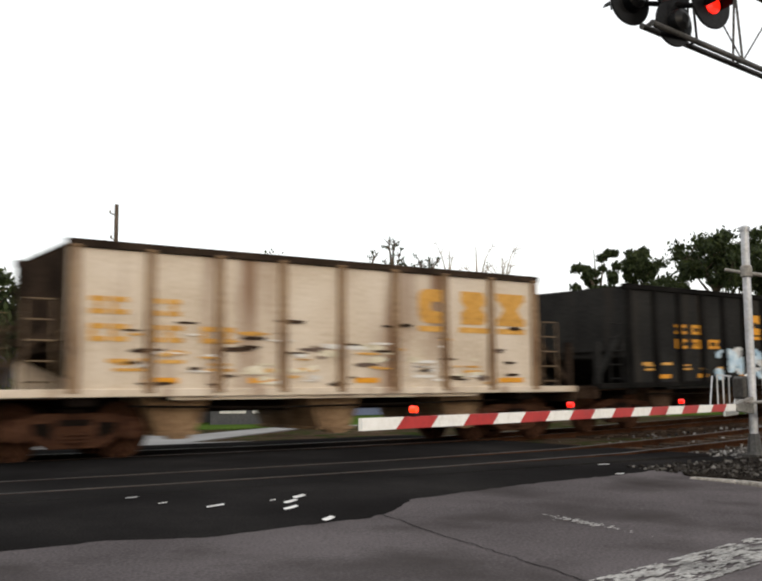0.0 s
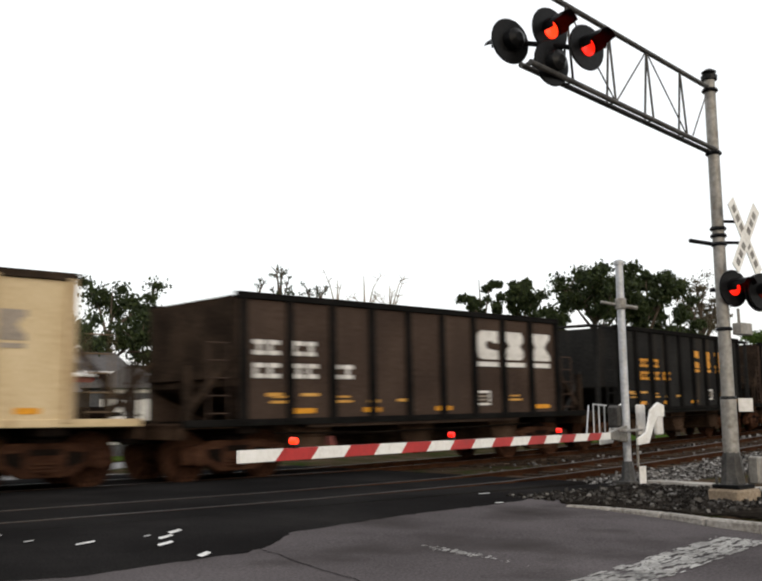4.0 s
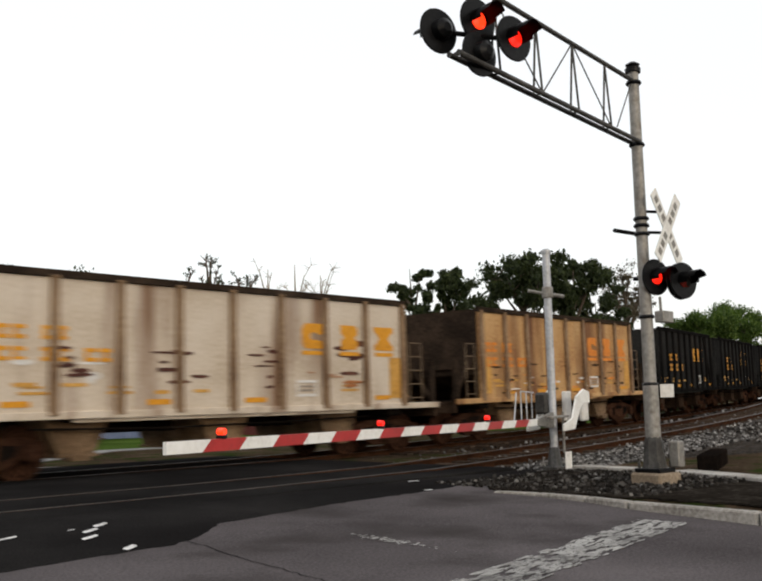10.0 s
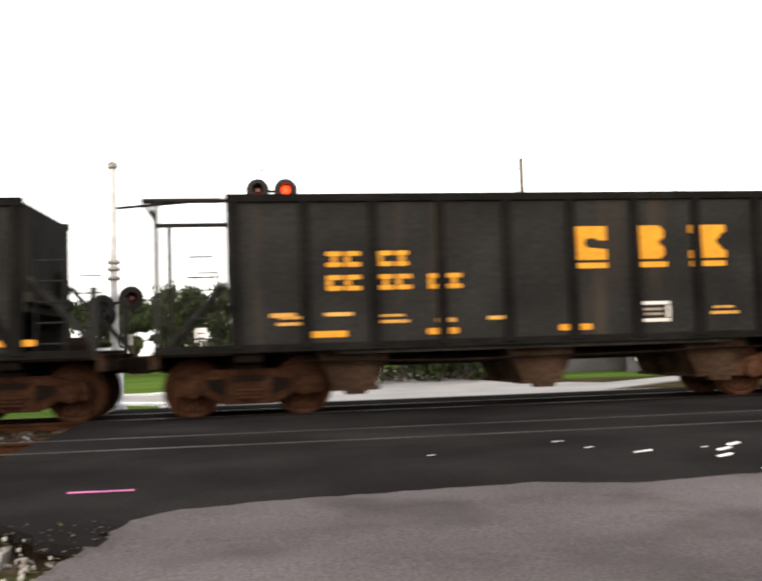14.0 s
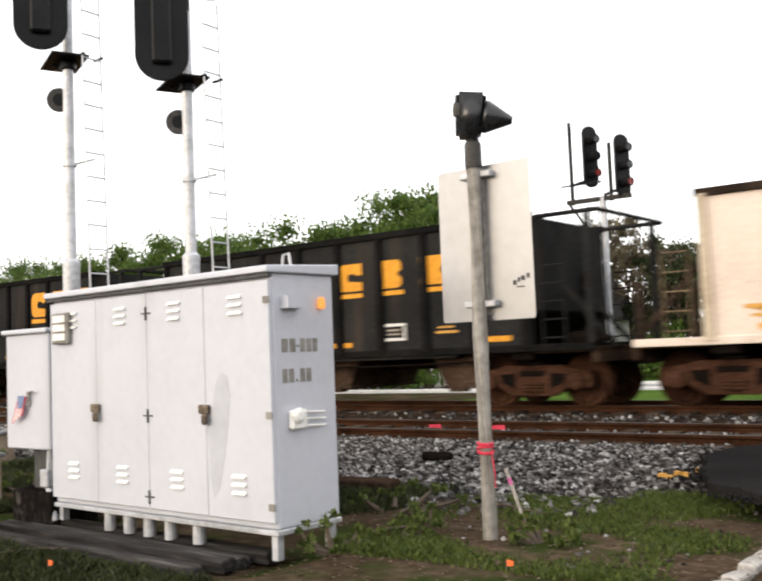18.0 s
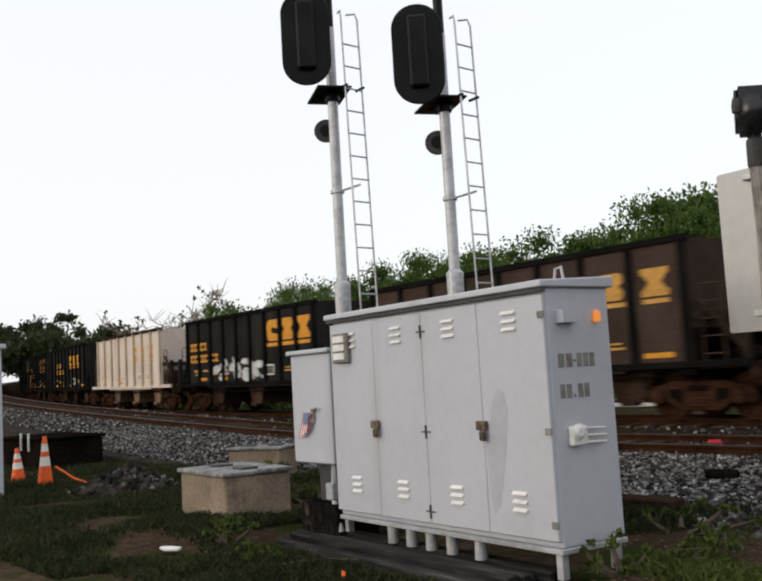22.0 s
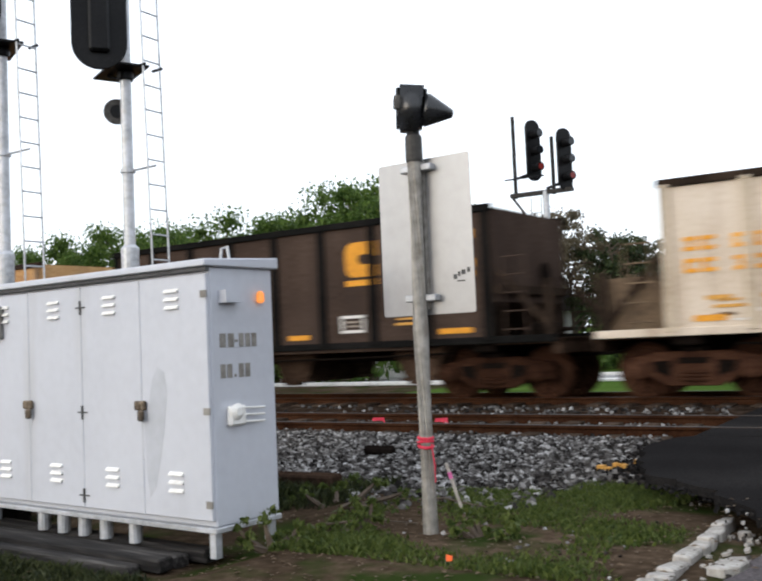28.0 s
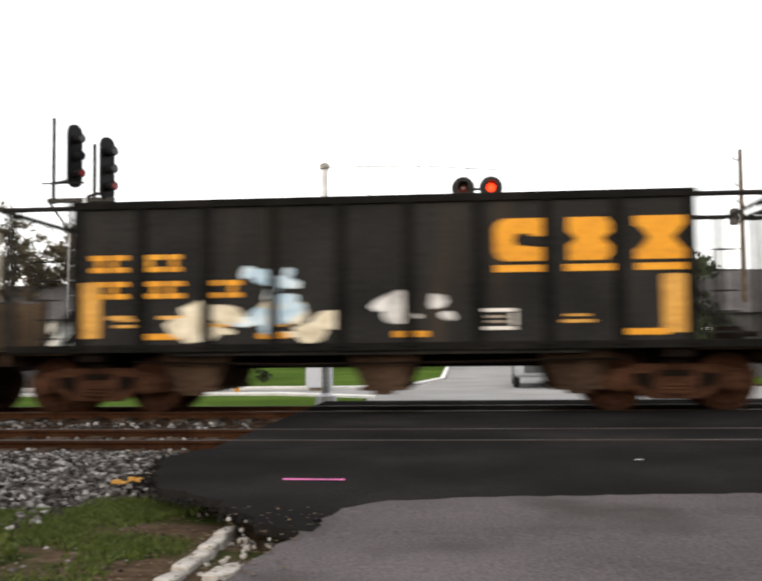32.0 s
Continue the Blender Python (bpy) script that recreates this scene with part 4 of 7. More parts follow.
def make_springs():
    b = bmesh.new()
    lathe([(0.07, 0), (0.09, 0.03), (0.07, 0.06), (0.09, 0.09), (0.07, 0.12), (0.09, 0.15), (0.07, 0.18)], 12, pose(0, 0, 0.27) @ Matrix.Diagonal((2.6, 1, 1, 1)), b)
    return b


def make_bolster():
    return box(-0.2, -1.1, 0.5, 0.2, 1.1, 0.84, 0.02)


def make_wheelset():
    b = tube([(0, -1.1, 0), (0, 1.1, 0)], 0.085, 12)
    prof = [(0.1, 0.0), (0.12, 0.05), (0.36, 0.035), (0.4, 0.06), (0.457, 0.055), (0.457, 0.15), (0.49, 0.15), (0.49, 0.175), (0.37, 0.17), (0.34, 0.09), (0.13, 0.11), (0.1, 0.17)]
    lathe(prof, 28, pose(0, -0.80, 0, -90), b)
    lathe(prof, 28, pose(0, 0.80, 0, 90), b)
    return b


def rounded(x0, z0, x1, z1, r, n=3):
    o = []
    for cx, cz, a0 in ((x1 - r, z1 - r, 0), (x0 + r, z1 - r, 90), (x0 + r, z0 + r, 180), (x1 - r, z0 + r, 270)):
        for k in range(n + 1):
            a = radians(a0 + 90 * k / n)
            o.append((cx + r * math.cos(a), cz + r * math.sin(a)))
    return o


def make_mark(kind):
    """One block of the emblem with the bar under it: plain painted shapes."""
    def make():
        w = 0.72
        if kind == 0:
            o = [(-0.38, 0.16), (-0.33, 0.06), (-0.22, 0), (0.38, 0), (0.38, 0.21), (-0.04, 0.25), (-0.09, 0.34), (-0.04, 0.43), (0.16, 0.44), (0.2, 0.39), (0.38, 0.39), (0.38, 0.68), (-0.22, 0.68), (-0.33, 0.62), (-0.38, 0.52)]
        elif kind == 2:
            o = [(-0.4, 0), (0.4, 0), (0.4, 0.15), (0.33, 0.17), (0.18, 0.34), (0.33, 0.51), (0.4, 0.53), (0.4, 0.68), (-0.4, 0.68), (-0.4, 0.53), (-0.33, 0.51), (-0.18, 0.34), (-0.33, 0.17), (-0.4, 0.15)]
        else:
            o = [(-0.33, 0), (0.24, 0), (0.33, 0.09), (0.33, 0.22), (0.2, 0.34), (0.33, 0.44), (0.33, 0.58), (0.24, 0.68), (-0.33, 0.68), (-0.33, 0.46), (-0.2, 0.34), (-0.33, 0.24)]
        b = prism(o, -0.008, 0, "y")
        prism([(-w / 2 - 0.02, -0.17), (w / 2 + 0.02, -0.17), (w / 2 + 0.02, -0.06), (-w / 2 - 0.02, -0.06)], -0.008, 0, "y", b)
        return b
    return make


def make_bars(spec):
    """Unreadable lettering as plain bars: x0, z0, x1, z1."""
    def make():
        b = bmesh.new()
        for x0, z0, x1, z1 in spec:
            prism(rounded(x0, z0, x1, z1, min(0.04, (z1 - z0) / 3)), -0.008, 0, "y", b)
        return b
    return make


def make_spray(seed, n, x0, z0, x1, z1):
    """Overlapping blobs of spray paint, flat on the side."""
    def make():
        r = random.Random(seed)
        b = bmesh.new()
        for i in range(n):
            cx, cz = r.uniform(x0, x1), r.uniform(z0, z1)
            rx, rz, tilt = r.uniform(0.08, 0.34), r.uniform(0.05, 0.2) * (0.22 if seed > 30 else 0.4 if seed > 11 else 1), r.uniform(-0.8, 0.8)
            o = []
            for k in range(9):
                a = 2 * math.pi * k / 9
                q = r.uniform(0.75, 1.15)
                u, v = rx * q * math.cos(a), rz * q * math.sin(a)
                o.append((max(x0 - 0.3, min(x1 + 0.3, cx + u + tilt * v)), max(SILL + 0.05, cz + v)))
            prism(o, -0.003 - 0.0006 * i, -0.001, "y", b)
        return b
    return make


CODES = ((0, 0, 0.3, 0.3), (0.36, 0, 0.66, 0.3), (1.0, 0, 1.3, 0.3), (1.36, 0, 1.6, 0.3), (0, -0.46, 0.3, -0.16), (0.36, -0.46, 0.66, -0.16), (1.0, -0.46, 1.3, -0.16), (1.36, -0.46, 1.66, -0.16), (2.0, -0.46, 2.3, -0.16), (2.36, -0.46, 2.66, -0.16))
SMALL = ((0.0, 0, 0.4, 0.07), (0.05, -0.14, 0.36, -0.07), (0.85, 0, 1.3, 0.06), (0.9, -0.12, 1.25, -0.06))


def hopper_car(style, label):
    """One car of the train; its rows are keyed later."""
    body = M[style["body"]]
    car = thing("hopper_car", Matrix(), label, "freight car", "coal train")
    key = style["body"]
    pale = key not in ("car_black", "car_brown")
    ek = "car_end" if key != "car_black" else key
    k_ = style.get("short", 1.0)
    inset = (1 - k_) * HL
    squeeze = Matrix.Diagonal((k_, 1, 1, 1))
    reuse("floor_sheet", cached(("floor_sheet", key), make_floor_sheet, body), car, squeeze)
    n = style.get("ribs", 9)
    sk = "rib_shadowed" if not pale else key
    rk = style.get("rib", {"car_black": "rib_shadowed", "car_brown": "rib_shadowed", "car_pale": "car_beige"}.get(key, "rib_rust"))
    rib = cached(("rib", rk), make_rib, M[rk])
    for s in (-1, 1):
        reuse("side_wall", cached(("side_wall", key), make_side_wall, body), car, pose(0, s * HW, 0, 0, 0, 0 if s < 0 else 180) @ squeeze)
        # left end sheets take the dark tone with the recess shade in it
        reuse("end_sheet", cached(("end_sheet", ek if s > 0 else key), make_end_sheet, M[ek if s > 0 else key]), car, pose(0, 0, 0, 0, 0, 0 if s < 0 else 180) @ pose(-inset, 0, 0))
        for i in range(n):
            x = k_ * (-HL + 0.09 + (2 * HL - 0.18) * i / (n - 1))
            reuse("rib", rib, car, pose(x, s * HW, 0, 0, 0, 0 if s < 0 else 180))
        reuse("top_chord", cached(("top_chord", "car_end" if pale else rk), make_chord, M["car_end" if pale else rk]), car, pose(0, s * HW, TOP - 0.02) @ squeeze)
        reuse("side_sill", cached(("side_sill", sk), make_side_sill, M[sk]), car, pose(0, s * HW, SILL) @ squeeze)
    ends = style.get("ends", "frame")
    for a in (0, 180):
        reuse("platform", cached(("platform", "u"), make_platform, M["chute"]), car, pose(0, 0, 0, 0, 0, a) @ pose(-inset, 0, 0))
        reuse("coupler", cached(("coupler", "u"), make_coupler, M["underframe"]), car, pose(0, 0, 0, 0, 0, a) @ pose(-inset, 0, 0))
        if ends == "frame":
            reuse("end_frame", cached(("end_frame", key), make_end_frame, body), car, pose(0, 0, 0, 0, 0, a) @ pose(-inset, 0, 0))
        else:
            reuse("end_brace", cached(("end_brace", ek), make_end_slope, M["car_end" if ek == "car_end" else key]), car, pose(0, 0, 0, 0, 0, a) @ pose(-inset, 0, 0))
        for s in (-1, 1):
            reuse("ladder", cached(("ladder", "p" if pale else key), make_ladder, M["end_boards"] if pale else body), car, pose(0, 0, 0, 0, 0, a) @ pose(5.45 - inset, s * 1.5, 0))
    if style.get("boards"):
        for a in (0, 180):
            for s in (-1, 1):
                reuse("end_board", cached(("end_board", "b"), make_end_board, M["end_boards"]), car, pose(0, 0, 0, 0, 0, a) @ pose(-inset, s * 1.3, 0))
    if style.get("brace"):
        for s in (-1, 1):
            reuse("brace", cached(("brace", rk), make_brace, M[rk]), car, pose(s * (HL * k_ - 0.2), -HW, SILL + 0.06) if s > 0 else pose(-HL * k_ + 0.2, HW, SILL + 0.06, 0, 0, 180))
    for x in (-3.05, 0.1, 3.2):
        reuse("chute", cached(("chute", "p" if pale else "u"), make_chute, M["chute_tan" if pale else "chute"]), car, pose(x, 0, 0))
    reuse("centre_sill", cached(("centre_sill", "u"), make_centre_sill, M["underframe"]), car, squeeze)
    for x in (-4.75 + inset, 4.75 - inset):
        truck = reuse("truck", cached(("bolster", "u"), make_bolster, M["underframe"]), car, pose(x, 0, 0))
        for s in (-1, 1):
            reuse("sideframe", cached(("sideframe", "u"), make_sideframe, M["truck"]), truck, pose(0, s * 1.02, 0, 0, 0, 0 if s < 0 else 180))
            reuse("frame_recess", cached(("frame_recess", "u"), make_shade_plates, M["underframe"]), truck, pose(0, s * 1.118, 0))
            reuse("spring_nest", cached(("spring_nest", "u"), make_springs, M["truck"]), truck, pose(0, s * 1.1, 0))
        for dx in (-0.89, 0.89):
            WHEELS[dx > 0].append(reuse("wheelset", cached(("wheelset", "u"), make_wheelset, M["truck"]), truck, pose(dx, 0, 0.457)))
    reuse("brake_pipe", cached(("brake_pipe", "u"), lambda: tube([(-4.0, -1.32, 0.86), (-1.5, -1.34, 0.8), (1.5, -1.34, 0.82), (4.0, -1.32, 0.86)], 0.022, 6), M["underframe"]), car, squeeze)
    reuse("brake_cylinder", cached(("brake_cylinder", "u"), lambda: lathe([(0.06, -0.3), (0.13, -0.28), (0.13, 0.2), (0.05, 0.26), (0.03, 0.5)], 12, pose(5.7, -0.75, 1.22, 0, 90)), M["underframe"]), car, pose(-inset, 0, 0))
    reuse("brake_wheel", cached(("brake_wheel", "u"), lambda: lathe([(0.2, -0.012), (0.24, 0.0), (0.2, 0.012), (0.17, 0.0)], 18, pose(5.1, 0.55, 2.3, 0, 90)), M["underframe"]), car, pose(-inset, 0, 0))
    y = -HW - 0.004
    logo = M[style.get("logo", "logo")]
    lk = style.get("logo", "logo")
    lx, lz = style.get("logo_at", (2.2, 2.4))
    gap = style.get("logo_gap", 1.04)
    ls = style.get("logo_size", 1.0)
    cs_ = style.get("code_size", min(ls, 0.95))
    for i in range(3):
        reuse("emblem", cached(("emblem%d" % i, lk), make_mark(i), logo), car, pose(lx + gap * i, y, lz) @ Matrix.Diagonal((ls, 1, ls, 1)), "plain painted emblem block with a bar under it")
    if style.get("codes", True):
        for k, (x0, z0, x1, z1) in enumerate(CODES):
            b0 = (z1 - z0) * 0.3
            post = x0 if k % 3 else (x0 + x1) / 2 - 0.05
            spec = ((x0, z0, x1, z0 + b0), (x0, z1 - b0, x1, z1), (post, z0 + b0, post + 0.1, z1 - b0))
            reuse("number_bar", cached(("number_bar%d" % k, lk), make_bars(spec), logo), car, pose(style.get("code_x", -4.7), y, style.get("code_z", 2.33)) @ Matrix.Diagonal((cs_, 1, cs_, 1)))
    for k, spec in enumerate(SMALL):
        reuse("small_bar", cached(("small_bar%d" % k, "f"), make_bars((spec,)), M["logo_faded"]), car, pose(-4.4 + 2.6 * (k % 2), y, 1.55))
    for x, w in style.get("stripes", ((-3.8, 0.6), (-1.9, 0.5), (0.3, 0.55), (3.9, 0.7))):
        reuse("reflector", cached(("reflector", "%.2f" % w), make_bars(((0, 0, w, 0.1),)), M["logo"]), car, pose(x, y, 1.22))
    panel = reuse("data_panel", cached(("data_panel", "w"), make_bars(((0, 0, 0.58, 0.055), (0, 0.285, 0.58, 0.34), (0, 0.057, 0.06, 0.283), (0.52, 0.057, 0.58, 0.283))), M["white_panel"]), car, pose(style.get("panel_x", 1.65), y, 1.32))
    reuse("data_line", cached(("data_line", "w"), make_bars(((0.12, 0.11, 0.46, 0.15), (0.12, 0.19, 0.46, 0.23))), M["logo_grey"]), panel, pose(0, 0, 0))
    for x in (-4.3, -2.7, 2.95):
        reuse("small_text", cached(("small_text", "f"), make_bars(((0, 0, 0.5, 0.05), (0.05, 0.1, 0.42, 0.14))), M["logo_faded"]), car, pose(x, y, 1.42))
    for x in style.get("tabs", ()):
        reuse("rib_patch", cached(("rib_patch", "y"), make_bars(((0, 0, 0.24, 0.46),)), M["logo_faded"]), car, pose(x, y, 1.24))
    for x in style.get("posts", ()):
        reuse("end_stripe", cached(("end_stripe", "y"), make_bars(((0, 0, 0.36, 0.92),)), M["logo_faded"]), car, pose(x, y, 1.25))
    for i, (seed, m, n_, x0, z0, x1, z1) in enumerate(style.get("spray", ())):
        sp_ = reuse("spray_paint", cached(("spray%d" % seed, m), make_spray(seed, n_, x0, z0, x1, z1), M[m]), car, pose(0, y + 0.0 - 0.004 * i, 0))
        tagged(sp_, "loose blobs of spray paint", kind="stuff")
    return car


WHEELS = {False: [], True: []}
BLACK = dict(body="car_black", ribs=10)
STYLES = {
    "black": (dict(BLACK, ends="frame", logo_at=(0.85, 2.37), logo_gap=1.05, logo_size=0.82, code_x=-3.5), "black open-top coal hopper car with yellow emblem"),
    "black_brace": (dict(BLACK, brace=True, short=0.875, ends="slope", code_z=2.25, code_x=-3.15, code_size=0.85, logo_at=(1.25, 2.37), logo_gap=0.67, logo_size=0.62), "black coal hopper car with diagonal corner brace"),
    "black_stripe": (dict(BLACK, logo_at=(2.2, 2.4), logo_gap=1.1, logo_size=1.0, posts=(-4.9, 4.5)), "black coal hopper car with yellow corner stripes"),
    "black_blue": (dict(BLACK, ends="slope", logo_at=(1.2, 2.37), logo_gap=1.05, logo_size=0.8, code_x=-2.9, spray=((3, "spray_blue", 40, -0.9, 1.25, 3.2, 2.0), (4, "spray_grey", 16, -0.6, 1.3, 3.0, 1.9))), "black coal hopper car with pale blue graffiti"),
    "black_ghost": (dict(BLACK, logo_at=(2.3, 2.4), logo_gap=1.1, logo_size=1.0, posts=(-4.9, 4.5), spray=((5, "spray_pale", 14, -3.4, 1.25, -0.6, 1.8), (6, "spray_blue", 12, -2.2, 1.3, -1.2, 2.3), (7, "spray_grey", 8, 0.2, 1.5, 1.2, 1.9))), "black coal hopper car with faded graffiti along the bottom"),
    "black_white": (dict(BLACK, ends="slope", spray=((8, "spray_grey", 34, -2.3, 1.25, 1.4, 1.85), (16, "spray_dark", 10, -2.2, 1.3, 1.3, 1.8))), "black coal hopper car with white graffiti"),
    "black_round": (dict(BLACK, ends="slope", spray=((9, "spray_grey", 6, -0.7, 1.45, 0.0, 1.7),)), "black coal hopper car with a pale painted patch"),
    "brown": (dict(body="car_brown", ribs=9, ends="slope", posts=(-4.9,)), "dark brown coal hopper car with yellow emblem"),
    "brown_red": (dict(body="car_brown", ribs=9, ends="slope", logo="logo_faded", logo_size=0.8, spray=((10, "spray_red", 14, -2.4, 1.3, -0.4, 2.4), (11, "logo_faded", 6, -2.0, 1.6, 0.5, 2.6))), "dark brown coal hopper car with red and orange graffiti"),
    "brown_pale": (dict(body="car_brown", ribs=10, ends="slope", logo="white_panel"), "dark brown coal hopper car with pale lettering bars"),
    "beige": (dict(body="car_beige", ribs=9, ends="slope", logo="logo", logo_at=(2.12, 2.32), logo_gap=1.1, logo_size=0.78, posts=(4.5,), stripes=((-4.6, 0.5), (-1.9, 0.5), (0.3, 0.55), (4.0, 0.5)), spray=((21, "rust_dark", 8, 2.9, 1.3, 3.6, 2.6), (22, "white_panel", 5, -4.3, 1.3, -2.4, 2.0), (43, "rust_dark", 9, -1.6, 1.5, -0.7, 2.2), (44, "rust_dark", 7, 0.6, 1.4, 1.1, 2.4), (45, "rust_dark", 6, -3.6, 1.6, -3.1, 2.3), (46, "rust_orange", 5, 1.9, 1.3, 3.4, 1.9))), "beige open-top coal hopper car with rust streaks"),
    "beige_spray": (dict(body="car_beige", ribs=9, ends="slope", logo="logo_faded", spray=((12, "spray_dark", 10, -1.4, 1.2, 4.0, 1.9), (13, "spray_pale", 16, -1.8, 1.2, 4.2, 2.0), (34, "chute", 30, -4.6, 1.2, 4.4, 2.4), (35, "white_panel", 20, -4.6, 1.2, 4.3, 2.1), (36, "logo_faded", 16, -4.7, 1.2, 4.0, 2.1))), "beige coal hopper car with dark and pale graffiti"),
    "beige_blue": (dict(body="car_tan", rib="rib_tan", ribs=9, ends="slope", logo="logo_grey", logo_at=(1.75, 2.37), logo_gap=1.1, logo_size=0.72, code_x=-4.0, code_size=0.7, posts=(), stripes=((-4.1, 0.55), (-1.5, 0.5), (0.55, 0.5), (2.5, 0.4), (4.1, 0.4)), spray=((41, "chute_tan", 8, -4.4, 1.3, 4.2, 2.9), (42, "logo_grey", 6, -4.2, 1.5, 4.0, 2.1))), "plain tan coal hopper car with faded brown emblem"),
    "beige_late": (dict(body="car_beige", rib="rib_pale", boards=True, ribs=9, ends="slope", logo="logo", logo_at=(1.95, 2.3), logo_gap=1.16, logo_size=0.9, code_size=0.75, posts=(4.5,), tabs=(-3.0, -0.8, 0.48, 2.66), stripes=((-4.6, 0.5), (-1.9, 0.3)), spray=((31, "chute_tan", 9, -4.2, 1.2, 4.3, 2.3), (32, "white_panel", 14, -4.3, 1.2, 4.2, 2.0), (33, "chute", 5, -3.5, 1.3, 4.2, 2.2))), "pale beige coal hopper car with worn markings and orange stripes"),
    "pale": (dict(body="car_pale", rib="rib_pale", ribs=9, ends="slope", logo="logo", logo_at=(1.27, 2.28), logo_gap=1.17, logo_size=0.8, codes=False, stripes=((-4.2, 0.5), (-1.2, 0.5), (3.4, 0.55))), "clean pale cream coal hopper car with yellow emblem"),
    "rusty": (dict(body="car_rusty", ribs=9, ends="slope", logo="logo_orange", logo_at=(1.9, 2.3), logo_gap=1.15, logo_size=0.85, posts=(-4.85, 4.4), spray=((37, "chute", 30, -4.6, 1.2, 4.6, 2.2), (38, "logo_orange", 12, -4.8, 1.2, 4.4, 1.9), (39, "white_panel", 8, -4.4, 1.3, 4.3, 1.8))), "rust-stained orange-beige coal hopper car"),
    "rusty_red": (dict(body="car_rusty", ribs=9, ends="slope", logo="logo_faded", codes=False, spray=((10, "rust_orange", 22, -4.6, 1.9, -3.4, 2.9), (9, "white_panel", 26, -4.6, 1.35, -2.3, 1.75), (15, "spray_dark", 10, -4.5, 1.4, -2.4, 1.7))), "beige coal hopper car with large rust patches"),
}
# from the first car past to the last one to come
ORDER = ["black", "beige_spray", "black_blue", "black", "beige_blue", "brown_pale", "black", "brown", "beige", "black_round", "beige", "rusty",
         "black_brace", "black", "black_stripe", "black", "pale", "black_white", "brown_red", "rusty_red", "beige", "beige_spray", "rusty", "brown",
         "beige_late", "beige_late", "beige_late", "black_ghost", "black", "beige"]
CARS = [hopper_car(*STYLES[k]) for k in ORDER]


def place(j):
    """Where car j stands in the train; the braced one is about a metre shorter than the rest."""
    return (j - 1.5) * PITCH - (0.95 if j > 12 else 0.39 if j == 12 else 0.0)


def run(t):
    """How far the train has come since its first gap passed the viewer; it slows a little on the way."""
    fast, slow = 11.57, 10.38
    d = fast * (t - 1.3)
    if t > 8:
        u = min(1, (t - 8) / 10)
        d -= (fast - slow) * (10 * (u ** 3 - u ** 4 / 2) + max(0, t - 18))
    knots = ((-1, -0.6), (0, -0.22), (1, 0.42), (2, 0.5), (6.5, 0.25), (9, -0.05), (12.0, -1.0), (13.0, -1.2), (14.5, -0.85), (16.5, -0.3), (18, 0.2), (23, 0.15), (28, 0.28), (30, 0.05), (33, -0.1))
    for (t0, d0), (t1, d1) in zip(knots, knots[1:]):
        if t0 <= t < t1:
            d += d0 + (d1 - d0) * (t - t0) / (t1 - t0)
    return d

# ---- signal cabinet and its neighbours ----
def frame_of(p, q, z=0.0):
    """A pose at p whose x runs towards q."""
    return pose(p[0], p[1], z, 0, 0, math.degrees(math.atan2(q[1] - p[1], q[0] - p[0])))


CAB = frame_of((-7.55, 5.3), (-4.65, 5.05), -0.31)   # local x along the doors, y to the back
W, D, H0, H1 = 2.91, 0.66, 0.12, 2.0
cab = thing("signal_cabinet", CAB, "large silver-grey steel signal cabinet with padlocked doors", "cabinet")
part("body", box(0, 0.02, H0 + 0.04, W, D, H1, 0.012), M["cabinet"], cab)
part("roof", prism([(-0.06, H1), (-0.06, H1 + 0.05), (D + 0.04, H1 + 0.085), (D + 0.04, H1)], -0.04, W + 0.035, "x", bevel=0.008), M["cabinet"], cab)
part("drip_edge", box(-0.03, -0.035, H1 - 0.03, W + 0.02, 0.0, H1 - 0.006), M["cabinet_dark"], cab)
part("base_frame", box(-0.01, 0.0, H0, W + 0.01, D + 0.01, H0 + 0.038, 0.005), M["galvanised"], cab)
for i, x in enumerate((0.06, W - 0.06)):
    for y in (0.06, D - 0.05):
        part("leg", prism([(x - 0.03, y - 0.03), (x + 0.03, y - 0.03), (x + 0.03, y + 0.03), (x + 0.02, y + 0.03), (x + 0.02, y - 0.02), (x - 0.03, y - 0.02)], -0.06 if i else 0.0, H0, "z"), M["galvanised"], cab)
for x in (0.72, 1.0, 1.28, 1.56, 1.92):
    part("conduit", lathe([(0.052, -0.04), (0.052, H0)], 12, pose(x, 0.1, 0)), M["galvanised"], cab)
dw = W / 4
for i in range(4):
    x0 = i * dw + 0.002
    x1 = (i + 1) * dw - 0.002
    door = part("door", box(x0, -0.018, H0 + 0.09, x1, 0.018, H1 - 0.05, 0.006), M["cabinet"], cab)
    for zc in (0.42, H1 - 0.26):
        for k in range(3):
            zz = zc + 0.06 * k
            part("louvre", prism([(-0.018, zz), (-0.04, zz - 0.02), (-0.04, zz - 0.027), (-0.018, zz - 0.022)], x0 + dw / 2 - 0.075, x0 + dw / 2 + 0.075, "x"), M["white_paint"], door)
for zc in (0.3, 0.95, 1.78):
    hb = box(2 * dw - 0.06, -0.026, zc, 2 * dw + 0.06, -0.018, zc + 0.012)
    box(2 * dw - 0.008, -0.03, zc - 0.05, 2 * dw + 0.008, -0.018, zc + 0.06, 0, hb)
    part("hinge", hb, M["cabinet_dark"], cab)
    part("hinge", box(W - 0.05, -0.03, zc, W + 0.012, -0.018, zc + 0.05), M["steel_dirty"], cab)
